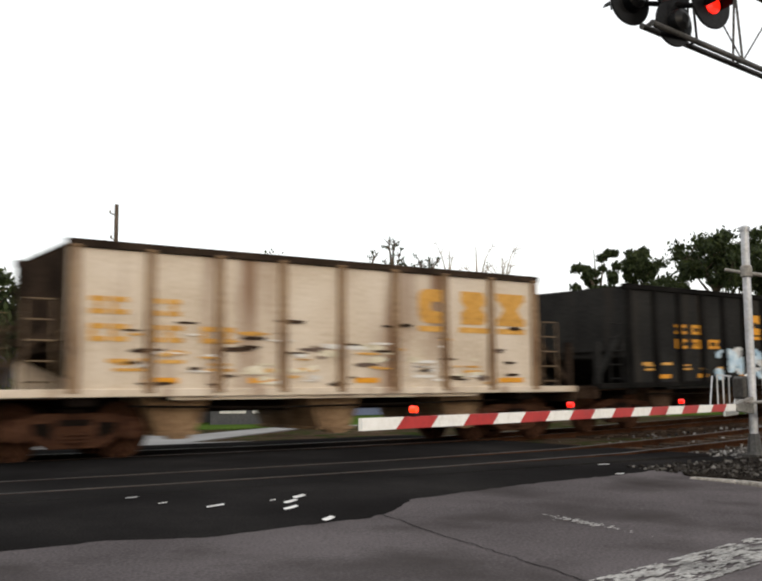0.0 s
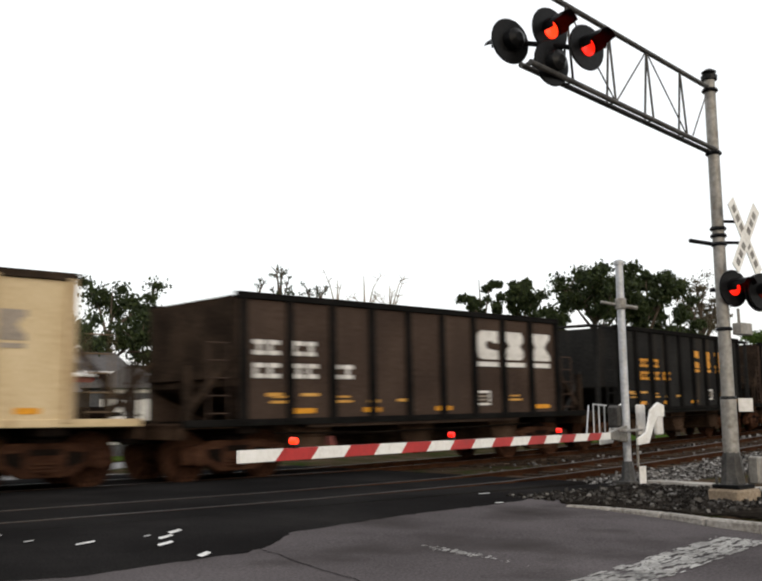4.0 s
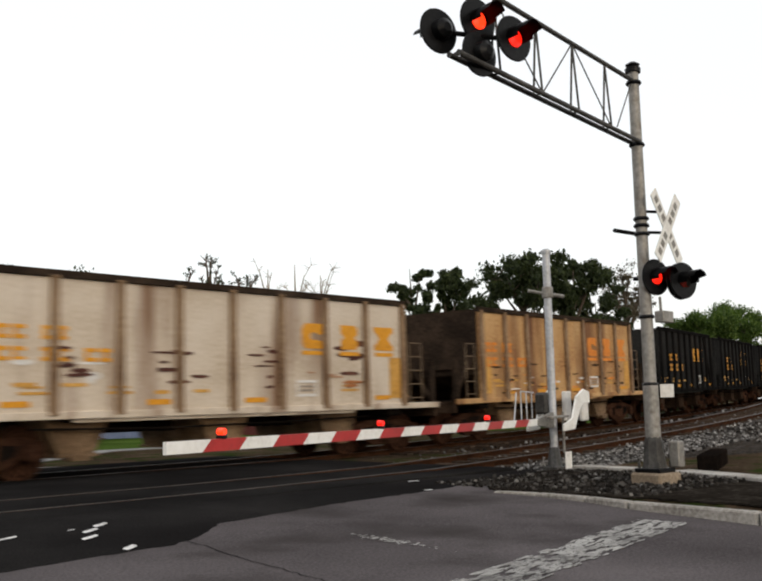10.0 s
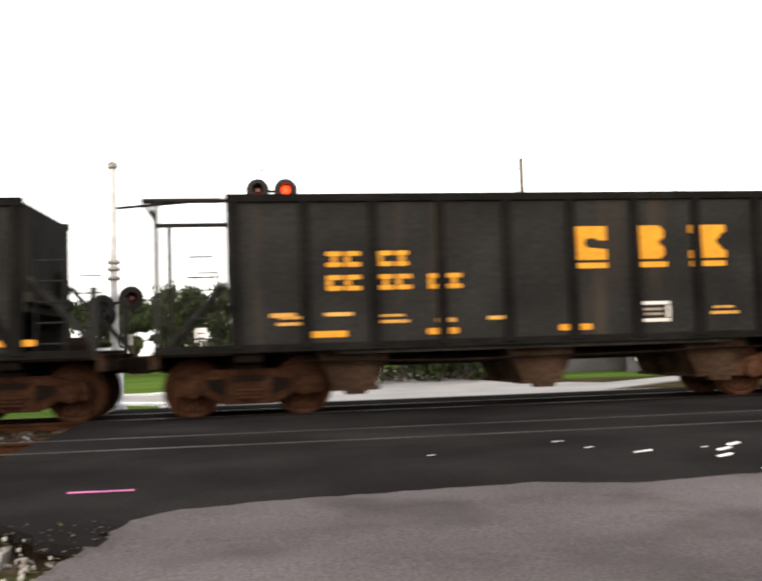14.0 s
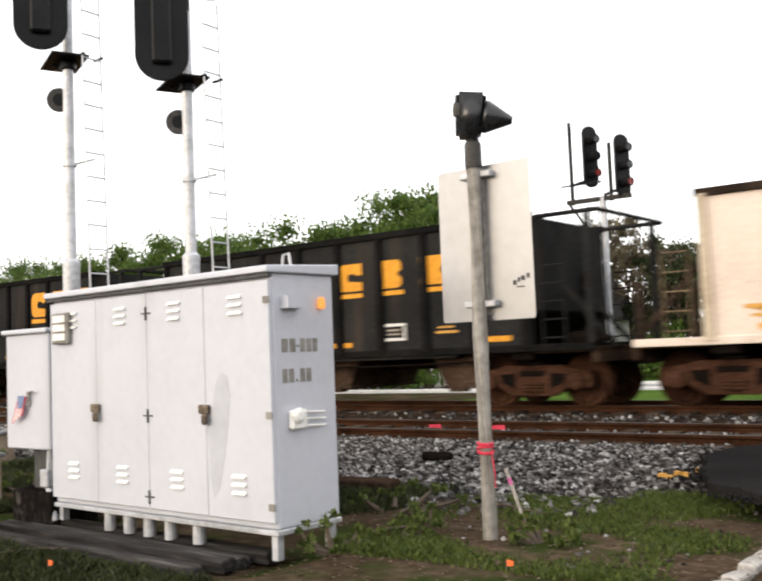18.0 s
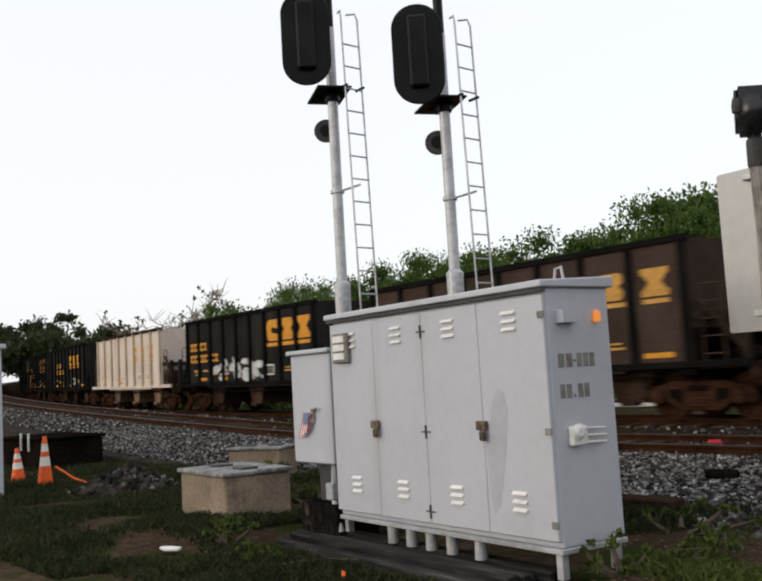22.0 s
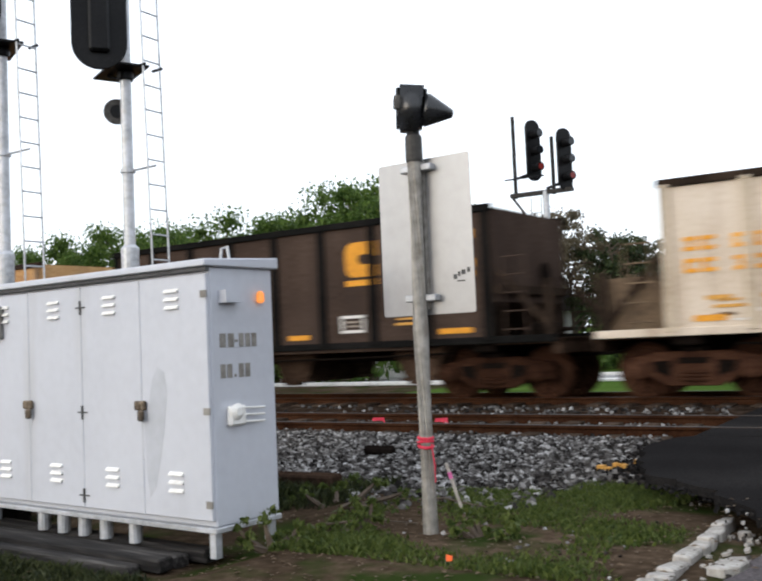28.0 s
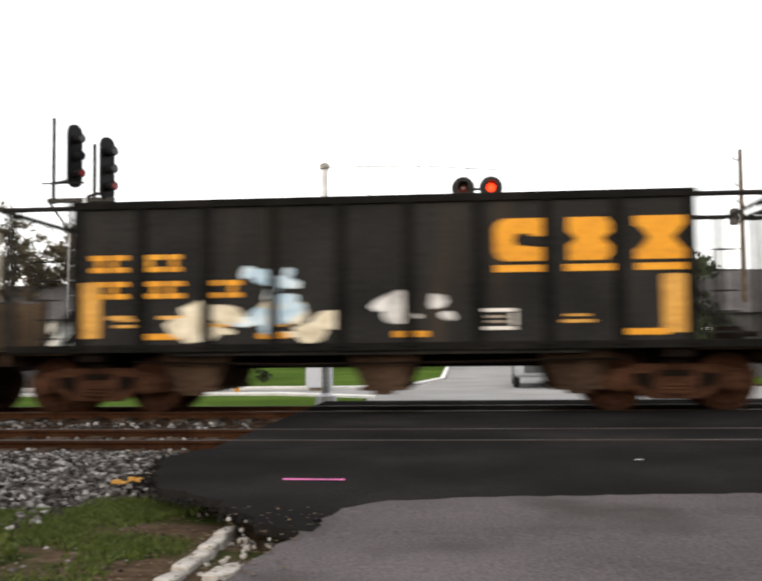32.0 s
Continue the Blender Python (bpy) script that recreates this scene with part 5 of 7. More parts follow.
for x in (dw, 3 * dw):
    lk = box(x - 0.05, -0.06, 0.98, x + 0.06, -0.018, 1.05, 0.01)
    box(x + 0.0, -0.075, 0.9, x + 0.06, -0.04, 0.98, 0.012, lk)
    tube([(x + 0.01, -0.055, 0.98), (x + 0.03, -0.06, 1.03), (x + 0.05, -0.055, 0.98)], 0.007, 6, lk)
    part("padlock", lk, M["lock_metal"], cab, "dark weathered padlock on its hasp")
    part("stain", box(x - 0.012, -0.0195, 0.62, x + 0.012, -0.0185, 0.95), M["cabinet_soot"], cab, "grey run of dirt below the padlock")
vent = part("vent_box", box(0.1, -0.07, 1.58, 0.36, -0.018, 1.86, 0.012), M["steel_dirty"], cab)
for k in range(3):
    part("slat", box(0.135, -0.076, 1.615 + 0.08 * k, 0.325, -0.07, 1.675 + 0.08 * k), M["white_paint"], vent)
lo = bmesh.new()
tube([(W - 0.22, 0.34, H1 + 0.05), (W - 0.2, 0.34, H1 + 0.16), (W - 0.14, 0.34, H1 + 0.17), (W - 0.12, 0.34, H1 + 0.06)], 0.012, 8, lo)
part("lifting_eye", lo, M["galvanised"], cab)
hood = prism([(0.1, 1.74), (0.1, 1.83), (0.14, 1.82), (0.27, 1.755), (0.27, 1.74)], W, W + 0.08, "x")
part("lamp_hood", hood, M["cabinet"], cab)
part("lamp", lathe([(0.015, 0), (0.03, 0.012), (0.028, 0.07), (0.012, 0.09)], 14, pose(W + 0.03, 0.5, 1.74)), M["lamp_amber"], cab, "small lit amber lamp")
sw = box(W, 0.14, 0.86, W + 0.05, 0.3, 1.0, 0.012)
lathe([(0.05, 0), (0.06, 0.03), (0.03, 0.05)], 12, pose(W + 0.03, 0.2, 0.96, 0, 90), sw)
for k in range(3):
    tube([(W + 0.03, 0.28, 0.88 + 0.05 * k), (W + 0.03, 0.5, 0.87 + 0.05 * k)], 0.009, 6, sw)
part("switch", sw, M["white_paint"], cab)
for y0, z0, w in ((0.1, 1.42, 0.06), (0.18, 1.42, 0.06), (0.25, 1.455, 0.03), (0.29, 1.42, 0.05), (0.355, 1.42, 0.05), (0.42, 1.42, 0.05), (0.1, 1.2, 0.05), (0.165, 1.2, 0.05), (0.235, 1.205, 0.02), (0.28, 1.2, 0.05), (0.345, 1.2, 0.05)):
    part("number_bar", box(W, y0, z0, W + 0.003, y0 + w, z0 + (0.1 if w > 0.03 else 0.02)), M["steel_dirty"], cab)

soot = [(0.0, 0.9), (0.06, 1.02), (0.1, 1.2), (0.16, 1.3), (0.24, 1.26), (0.27, 1.12), (0.22, 0.8), (0.17, 0.6), (0.12, 0.42), (0.05, 0.34), (0.02, 0.5)]
part("soot_patch", prism([(3 * dw + 0.02 + u, v) for u, v in soot], -0.0195, -0.0185, "y"), M["cabinet_soot"], cab, "faint grey smudge on the door")
deck = thing("timber_deck", CAB, "weathered grey timber sleepers under the signal cabinet", "timber")
for k, (x0, x1, z) in enumerate(((-0.72, W - 0.5, -0.075), (-0.62, W - 0.3, -0.03), (-0.4, W - 0.36, -0.055), (-0.3, W - 0.22, -0.03))):
    part("plank", moved(box(x0, -0.07, -0.1, x1, 0.07, 0.0, 0.014), pose(0, -0.34 + 0.17 * k, z, (-5, 4, -3, 2)[k], 0, (0.8, -0.5, 0.3, 0)[k])), M["deck_plank"], deck)
for x in (0.1, 1.2, 2.2):
    part("bearer", box(x - 0.1, -0.38, -0.3, x + 0.1, 0.3, -0.18, 0.01), M["old_timber"], deck)
part("beam", box(-0.75, 0.0, -0.14, -0.08, 0.5, 0.24, 0.02), M["old_timber"], deck)

small = thing("relay_box", frame_of((-8.35, 5.35), (-7.62, 5.3), -0.31), "small grey steel relay box beside the signal cabinet", "cabinet")
part("body", box(0, 0, 0.62, 0.74, 0.5, 1.7, 0.012), M["cabinet"], small)
part("roof", box(-0.03, -0.04, 1.7, 0.76, 0.54, 1.745, 0.01), M["cabinet"], small)
part("post", box(0.22, 0.15, -0.05, 0.46, 0.4, 0.62, 0.01), M["cabinet_dark"], small)
hd = box(0.4, -0.03, 1.02, 0.44, 0.0, 1.16, 0.006)
tube([(0.42, -0.03, 1.15), (0.54, -0.05, 1.16)], 0.012, 6, hd)
part("handle", hd, M["steel_dirty"], small)
pp = tube([(0.62, 0.08, 0.64), (0.62, 0.06, 0.3), (0.66, 0.05, 0.16), (0.72, 0.06, -0.02)], 0.032, 10)
part("conduit", pp, M["galvanised"], small)
part("conduit_box", box(0.56, 0.0, 0.28, 0.68, 0.1, 0.44, 0.01), M["galvanised"], small)
flag = thing("ribbon", CAB @ pose(-0.45, -0.055, 1.1), "faded red white and blue cloth strip tied to a handle", "ribbon")
for k in range(7):
    part("stripe", prism([(-0.17 + 0.026 * k, -0.24 + 0.012 * k), (-0.144 + 0.026 * k, -0.235 + 0.012 * k), (-0.03 + 0.02 * k, 0.015 + 0.006 * (k % 2)), (-0.05 + 0.02 * k, 0.01)], -0.012 - 0.002 * (k % 2), -0.006, "y"), M["red_paint"] if k % 2 == 0 else M["white_paint"], flag)
part("canton", prism([(-0.06, -0.1), (0.03, -0.09), (0.08, 0.025), (-0.045, 0.02)], -0.018, -0.015, "y"), M["wall_blue"], flag)

def vault(p, q, depth, height, label):
    v = thing("cable_vault", frame_of(p, q, -0.4), label, "vault", "concrete cable vaults")
    w = math.dist(p, q)
    part("box", box(0, 0, 0, w, depth, height, 0.02), M["concrete"], v)
    for x0, x1 in ((-0.03, w * 0.5 - 0.006), (w * 0.5 + 0.006, w + 0.03)):
        lid = part("lid", box(x0, -0.03, height, x1, depth + 0.03, height + 0.045, 0.01), M["concrete_dark"], v, "mottled grey lid")
        xm = (x0 + x1) / 2
        part("lid_handle", box(xm - 0.12, depth * 0.35, height + 0.045, xm + 0.12, depth * 0.62, height + 0.07, 0.01), M["cabinet_dark"], lid)
    return v

vault((-10.22, 5.02), (-9.02, 4.9), 0.78, 0.57, "low beige concrete cable vault with a steel lid")
vault((-13.6, 7.6), (-12.8, 8.05), 0.6, 0.5, "low beige concrete vault half hidden in the grass")

# far silver cabinet at the end of the pan
fc = thing("equipment_cabinet", frame_of((-15.95, 3.5), (-14.4, 3.47), -0.34), "tall silver equipment cabinet on the verge", "cabinet")
part("body", box(0, 0, 0.05, 1.5, 0.9, 2.2, 0.015), M["cabinet"], fc)
part("roof", box(-0.05, -0.05, 2.2, 1.55, 0.95, 2.27, 0.01), M["cabinet"], fc)
part("plinth", box(-0.03, -0.03, -0.06, 1.53, 0.93, 0.05), M["concrete"], fc)
part("nameplate", box(1.5, 0.25, 0.2, 1.505, 0.6, 0.42), M["red_paint"], fc)
part("latch", box(1.5, 0.4, 1.86, 1.53, 0.5, 1.94, 0.01), M["cabinet_dark"], fc)

# ---- track signals on masts ----
def track_signal(x, y, plat, label, head_turn, aside=-0.33, drop=0.0):
    s = thing("track_signal", pose(x, y, -0.31), label, "railway signal", "track signals")
    part("base", box(-0.2, -0.2, 0, 0.2, 0.2, 0.5, 0.02), M["concrete"], s)
    part("mast", tube([(0, 0, 0.4), (0, 0, 2.75)], 0.115, 16), M["galvanised"], s)
    part("upper_mast", tube([(0, 0, 2.7), (0, 0, plat + 1.0)], 0.075, 16), M["galvanised"], s)
    part("collar", lathe([(0.12, 0), (0.12, 0.05), (0.08, 0.09)], 16, pose(0, 0, 2.75)), M["galvanised"], s)
    part("platform", moved(box(-0.52, -0.28, 0, 0.34, 0.22, 0.03, 0.005), pose(0, 0, plat, 0, 0, -25)), M["black_metal"], s)
    br = bmesh.new()
    tube([(0.0, 0, plat - 0.12), (-0.3, -0.02, plat)], 0.022, 6, br)
    lathe([(0.1, 0), (0.11, 0.02), (0.11, 0.1), (0.09, 0.13)], 14, pose(0, 0, plat - 0.12), br)
    part("bracket", br, M["black_metal"], s)
    for o in (-0.15, 0.15):
        part("bracket_arm", tube([(0.25, 0.1 + o, plat + 0.015), (0.43, 0.1 + o, plat + 0.02)], 0.02, 6), M["black_metal"], s)
    tgt = pose(0, 0, 0, 0, 0, head_turn)
    head = part("background", moved(prism(rounded(-0.35, plat + 0.03 - drop, 0.35, plat + 1.43 - drop, 0.345, 9), -0.04, 0.0, "y", bevel=0.012), tgt @ pose(aside, -0.36, 0)), M["black_metal"], s, "black oval signal background seen from behind")
    part("case", moved(box(-0.13, -0.5, plat + 0.25 - drop, 0.13, -0.36, plat + 1.25 - drop, 0.03), tgt @ pose(aside, 0.0, 0)), M["black_metal"], head)
    part("pipe", tube([(0, 0, plat), (0, 0, plat + 2.4)], 0.07, 12), M["black_metal"], s)
    disc = part("marker_disc", lathe([(0.16, 0), (0.175, 0.015), (0.16, 0.03)], 24, tgt @ pose(-0.12, 0.1, plat - 0.52, 90)), M["steel_dark"], s)
    part("disc_face", lathe([(0.09, 0), (0.09, 0.045)], 18, tgt @ pose(-0.12, 0.105, plat - 0.52, 90)), M["black_metal"], disc)
    lad = bmesh.new()
    lx, ly = 0.62, 0.1
    for o in (-0.15, 0.15):
        tube([(lx - 0.1, ly + o, 0.1), (lx - 0.26, ly + o, plat + 1.05), (lx - 0.29, ly + o * 0.9, plat + 1.15), (lx - 0.42, ly + o * 0.5, plat + 1.17)], 0.014, 6, lad)
    n = int((plat + 1.0) / 0.33)
    part("ladder", lad, M["galvanised"], s)
    for k in range(n):
        z = 0.3 + 0.33 * k
        xx = lx - 0.1 - 0.16 * (z - 0.1) / (plat + 1.05)
        part("rung", tube([(xx, ly - 0.15, z), (xx, ly + 0.15, z)], 0.012, 6), M["galvanised"], s)
    cl = tube([(-0.1, 0, plat * 0.74), (0.1, 0, plat * 0.74), (lx - 0.2, ly, plat * 0.74 + 0.04)], 0.016, 6)
    lathe([(0.1, 0), (0.1, 0.05)], 14, pose(0, 0, plat * 0.74 - 0.02), cl)
    part("clamp", cl, M["galvanised"], s)
    return s

track_signal(-10.95, 8.05, 5.6, "grey steel signal mast with black signal head seen from behind", 52)
track_signal(-9.45, 8.85, 5.17, "grey steel signal mast with ladder and black signal head", 48, -0.32, 0.12)

# ---- sign seen from behind, with a hooded lamp on its post ----
sg = thing("sign_post", pose(-3.56, 6.17, -0.32), "grey steel post with the bare back of a road sign", "road sign")
part("post", tube([(0.0, 0, 0), (-0.01, 0, 1.5), (0.0, 0, 2.85)], 0.058, 14), M["steel_dirty"], sg)
part("collar", lathe([(0.062, 0), (0.066, 0.02), (0.064, 0.18), (0.06, 0.2)], 14, pose(0, 0, 2.76)), M["steel_dark"], sg)
sm = pose(0.02, 0.085, 0.03, 0, 0, -6)
plate = part("sign_plate", moved(prism(rounded(-0.42, 1.58, 0.42, 2.76, 0.02), -0.004, 0.0, "y"), sm), M["sign_back"], sg)
part("stiffener", moved(box(-0.045, -0.05, 1.62, 0.03, -0.004, 2.74), sm), M["steel_dirty"], sg)
for z in (1.68, 2.66):
    part("clamp", moved(box(-0.16, -0.08, z, 0.12, -0.004, z + 0.05, 0.008), sm), M["galvanised"], sg)
for k, (x, z, w_) in enumerate(((0.24, 1.83, 0.03), (0.28, 1.85, 0.02), (0.31, 1.86, 0.035), (0.36, 1.875, 0.025), (0.27, 1.81, 0.07))):
    part("number_bar", moved(box(x, -0.007, z, x + w_, -0.0045, z + (0.035 if k < 4 else 0.01)), sm), M["cabinet_dark"], sg)
for z, a in ((0.63, 8), (0.66, -6), (0.69, 4)):
    part("tape", lathe([(0.06, 0), (0.064, 0.006), (0.064, 0.014), (0.06, 0.02)], 14, pose(-0.01, 0, z, a, a)), M["red_paint"], sg, "red plastic tape tied round the post")
part("tape_end", tube([(0.055, -0.03, 0.66), (0.075, -0.03, 0.5), (0.07, -0.02, 0.38)], 0.006, 5), M["red_paint"], sg)
hm = pose(0.02, 0, 3.14, 0, 5, 32)
body_ = box(-0.15, -0.13, -0.15, 0.09, 0.13, 0.18)
for v in body_.verts:
    if v.co.z < 0:
        v.co.x = v.co.x * 0.8 - 0.01
        v.co.y *= 0.8
bmesh.ops.bevel(body_, geom=body_.edges[:], offset=0.028, segments=2, affect="EDGES")
hl = part("lamp_head", moved(body_, hm), M["black_gloss"], sg, "black hooded warning lamp", smooth=True)
part("visor", moved(lathe([(0.12, 0.0), (0.125, 0.03), (0.03, 0.22), (0.012, 0.225)], 20, pose(0.07, 0, 0.02, 0, 96)), hm), M["black_gloss"], hl, smooth=True)
part("hinge", moved(lathe([(0.03, -0.05), (0.035, 0.0), (0.03, 0.05)], 10, pose(-0.13, -0.1, 0.04)), hm), M["steel_dark"], hl)
part("bracket", tube([(0, 0, 2.85), (0, 0, 3.02)], 0.05, 12), M["black_metal"], sg)
lath = thing("survey_stake", pose(-3.3, 6.3, -0.33, 6, -16, 20), "thin weathered wooden survey stake", "stake")
part("stake", box(-0.012, -0.006, 0, 0.012, 0.006, 0.55, 0.002), M["kerb"], lath)
part("ribbon", box(-0.013, -0.007, 0.43, 0.013, 0.007, 0.48), M["pink_paint"], lath)

# ---- crossing gate and cantilever ----
gate = thing("crossing_gate", pose(13.6, 9.95, -0.06), "grey crossing gate mast with its arm down", "crossing gate")
part("base", prism([(-0.15, -0.15), (0.15, -0.15), (0.15, 0.15), (-0.15, 0.15)], 0.0, 0.07, "z", bevel=0.01), M["steel_dark"], gate)
part("foot", lathe([(0.14, 0.07), (0.125, 0.1), (0.095, 0.34), (0.085, 0.4)], 8), M["cabinet_dark"], gate)
part("mast", tube([(0, 0, 0.3), (0, 0, 3.8)], 0.068, 16), M["galvanised"], gate)
part("conduit", tube([(0.12, -0.12, 0.3), (0.13, -0.12, 1.0)], 0.022, 8), M["steel_dirty"], gate)
part("collar", lathe([(0.085, 0), (0.095, 0.02), (0.095, 0.18), (0.08, 0.2)], 14, pose(0, 0, 2.98)), M["steel_dirty"], gate)
part("cap", lathe([(0.09, 0), (0.095, 0.06), (0.05, 0.09)], 16, pose(0, 0, 3.76)), M["galvanised"], gate)
cb = tube([(0, 0, 3.05), (-0.24, 0.24, 3.12)], 0.028, 8)
tube([(0, 0, 3.05), (0.2, -0.2, 3.0)], 0.035, 8, cb)
part("bracket", cb, M["steel_dirty"], gate)
part("junction_plate", box(0.02, -0.22, 0.02, 0.2, -0.2, 0.32, 0.005), M["white_panel"], gate)
part("mechanism", box(-0.13, 0.04, 0.96, 0.13, 0.3, 1.34, 0.04), M["steel_dark"], gate)
part("tray", moved(box(-0.75, -0.05, 0.9, 0.25, 0.05, 0.94, 0.008), pose(0, -0.2, 0, 0, 0, 20)), M["steel_dirty"], gate)
gdir = Vector((4.21 - 13.4, 7.26 - 9.95, 0)).normalized()
ga = math.degrees(math.atan2(gdir.y, gdir.x))
arm = thing("gate_arm", pose(13.45, 9.9, 0.78, 0, 0, ga), "lowered red and white striped crossing gate arm", "gate arm")
L = 9.4
n = 17
for i in range(n):
    x0, x1 = 0.55 + (L - 0.55) * i / n, 0.55 + (L - 0.55) * (i + 1) / n
    h0 = 0.055
    sl_ = 0.06
    part("stripe", prism([(x0 + sl_, -h0), (x1 + (sl_ if i < n - 1 else 0), -h0), (x1 - (sl_ if i < n - 1 else 0), h0), (x0 - sl_, h0)], -0.022, 0.022, "y"), M["red_stripe"] if i % 2 else M["white_paint"], arm)
part("root", prism([(-0.1, -0.12), (0.65, -0.052), (0.65, 0.052), (-0.1, 0.16)], -0.035, 0.035, "y"), M["steel_dirty"], arm)
for k, (x, m) in enumerate(((L - 0.75, "lamp_red_hot"), (L * 0.61, "lamp_red"), (L * 0.28, "lamp_red"))):
    lamp = part("gate_lamp", box(x - 0.04, -0.04, 0.055, x + 0.04, 0.04, 0.09, 0.008), M["black_metal"], arm)
    part("lens", lathe([(0.03, -0.035), (0.034, 0.035)], 14, pose(x, 0, 0.12, 90)), M[m], lamp, "lit red lens")
for s in (-1, 1):
    part("side_arm", prism([(-1.15, 0.5), (-0.85, 0.55), (-0.45, 0.42), (-0.2, 0.05), (0.25, -0.05), (0.25, -0.16), (-0.3, -0.14), (-0.62, 0.2), (-0.8, 0.3), (-1.15, 0.3)], s * 0.32 - 0.02, s * 0.32 + 0.02, "y", bevel=0.008), M["white_paint"], arm)
part("counterweight", box(-1.5, -0.2, -0.02, -1.18, -0.12, 0.52, 0.02), M["white_panel"], arm)
part("counterweight", box(-1.5, 0.12, -0.02, -1.18, 0.2, 0.52, 0.02), M["white_panel"], arm)
gr = bmesh.new()
for a, b_ in (((0.3, -0.4, -0.02), (0.3, -0.4, 0.52)), ((0.3, -0.4, 0.52), (-0.3, -0.4, 0.5)), ((0.05, -0.4, 0.0), (0.05, -0.4, 0.5)), ((0.75, -0.35, 0.02), (0.55, -0.38, 0.5)), ((-0.2, -0.4, 0.05), (-0.2, -0.4, 0.5)), ((0.9, -0.3, 0.0), (-0.4, -0.4, 0.0))):
    tube([a, b_], 0.013, 6, gr)
part("guard_rail", gr, M["galvanised"], arm)

can = thing("cantilever_signal", pose(11.95, 7.05, -0.08), "grey cantilever mast with flashing red crossing lights", "crossing signal")
part("footing", prism([(-0.27, -0.23), (0.24, -0.27), (0.28, 0.22), (-0.23, 0.26)], -0.03, 0.2, "z", bevel=0.03), M["concrete"], can, "rough brown concrete footing")
part("base", prism([(-0.2, -0.2), (0.2, -0.2), (0.2, 0.2), (-0.2, 0.2)], 0.2, 0.26, "z", bevel=0.01), M["black_metal"], can)
part("skirt", lathe([(0.175, 0.26), (0.16, 0.3), (0.125, 0.62), (0.11, 0.68)], 8), M["steel_dark"], can)
part("lower_mast", tube([(0, 0, 0.66), (0, 0, 1.42)], 0.105, 20), M["steel_dirty"], can)
part("mast", tube([(0, 0, 1.4), (0, 0, 5.95)], 0.088, 20, r1=0.076), M["steel_dirty"], can)
part("conduit_box", box(0.14, -0.3, 0.26, 0.3, -0.14, 0.62, 0.02), M["steel_dirty"], can)
for x, y in ((-0.15, -0.15), (0.15, -0.15), (0.15, 0.15), (-0.15, 0.15)):
    part("anchor_bolt", lathe([(0.02, 0), (0.02, 0.06), (0.012, 0.09)], 8, pose(x, y, 0.26)), M["steel_dark"], can)
part("cap", lathe([(0.11, 0), (0.115, 0.06), (0.085, 0.08), (0.105, 0.12), (0.045, 0.16)], 16, pose(0, 0, 5.9)), M["black_metal"], can)
for z in (5.72, 4.8, 3.62, 3.72, 3.5, 2.32, 1.38):
    part("clamp", lathe([(0.1, 0), (0.115, 0.02), (0.1, 0.05)], 14, pose(0, 0, z)), M["black_metal"], can)
adir = Vector((7.6 - 11.95, 6.45 - 7.05, 0))
AL = adir.length
am = pose(0, 0, 0, 0, 0, math.degrees(math.atan2(adir.y, adir.x)))
for (z, s) in ((5.78, 0), (4.86, -0.06), (4.86, 0.06)):
    part("chord", moved(tube([(0.05, s, z), (AL + 0.25, s, z)], 0.032, 10), am), M["steel_dark"], can)
for k in range(4):
    x = 0.95 + 0.95 * k
    for s in (-0.06, 0.06):
        part("strut", moved(tube([(x, s, 4.86), (x, 0, 5.78)], 0.014, 6), am), M["steel_dark"], can)
        if k < 3 and s > 0:
            part("diagonal", moved(tube([(x + 0.95 if k % 2 else x, s, 4.86), (x if k % 2 else x + 0.95, 0, 5.78)], 0.01, 6), am), M["steel_dark"], can)
    part("tie", moved(tube([(x, -0.06, 4.86), (x, 0.06, 4.86)], 0.012, 6), am), M["steel_dark"], can)
part("diagonal", moved(tube([(0.1, 0, 5.7), (0.95, 0.14, 4.86)], 0.01, 6), am), M["steel_dark"], can)


def flasher(parent, at, lens, name="flasher"):
    """A round black background with a hood and a red lens; looks along -y."""
    f = part(name, moved(lathe([(0.25, 0.0), (0.26, 0.015), (0.25, 0.03), (0.12, 0.04), (0.11, 0.14), (0.05, 0.18)], 28, pose(0, 0, 0, -90)), at), M["black_metal"], parent)
    hood_ = bmesh.new()
    rings = []
    for k, (r, d) in enumerate(((0.125, -0.0), (0.12, -0.3))):
        ring = []
        for j in range(19):
            a = radians(-20 + 220 * j / 18)
            dd = d * (1.0 if 0.15 < j / 18 < 0.85 else 0.55)
            ring.append(hood_.verts.new((r * math.cos(a), dd, r * math.sin(a))))
        rings.append(ring)
    for j in range(18):
        hood_.faces.new((rings[0][j], rings[0][j + 1], rings[1][j + 1], rings[1][j]))
    bmesh.ops.solidify(hood_, geom=hood_.faces[:], thickness=0.006)
    part("hood", moved(hood_, at), M["black_metal"], f)
    part("lens", moved(lathe([(0.1, 0), (0.1, 0.012), (0.04, 0.03)], 20, pose(0, -0.0, 0, 90)), at), M[lens], f, "red lamp lens")
    return f


def aim(px, py, pz, base, yaw):
    return pose(px - base[0], py - base[1], pz - base[2], 0, 0, yaw)


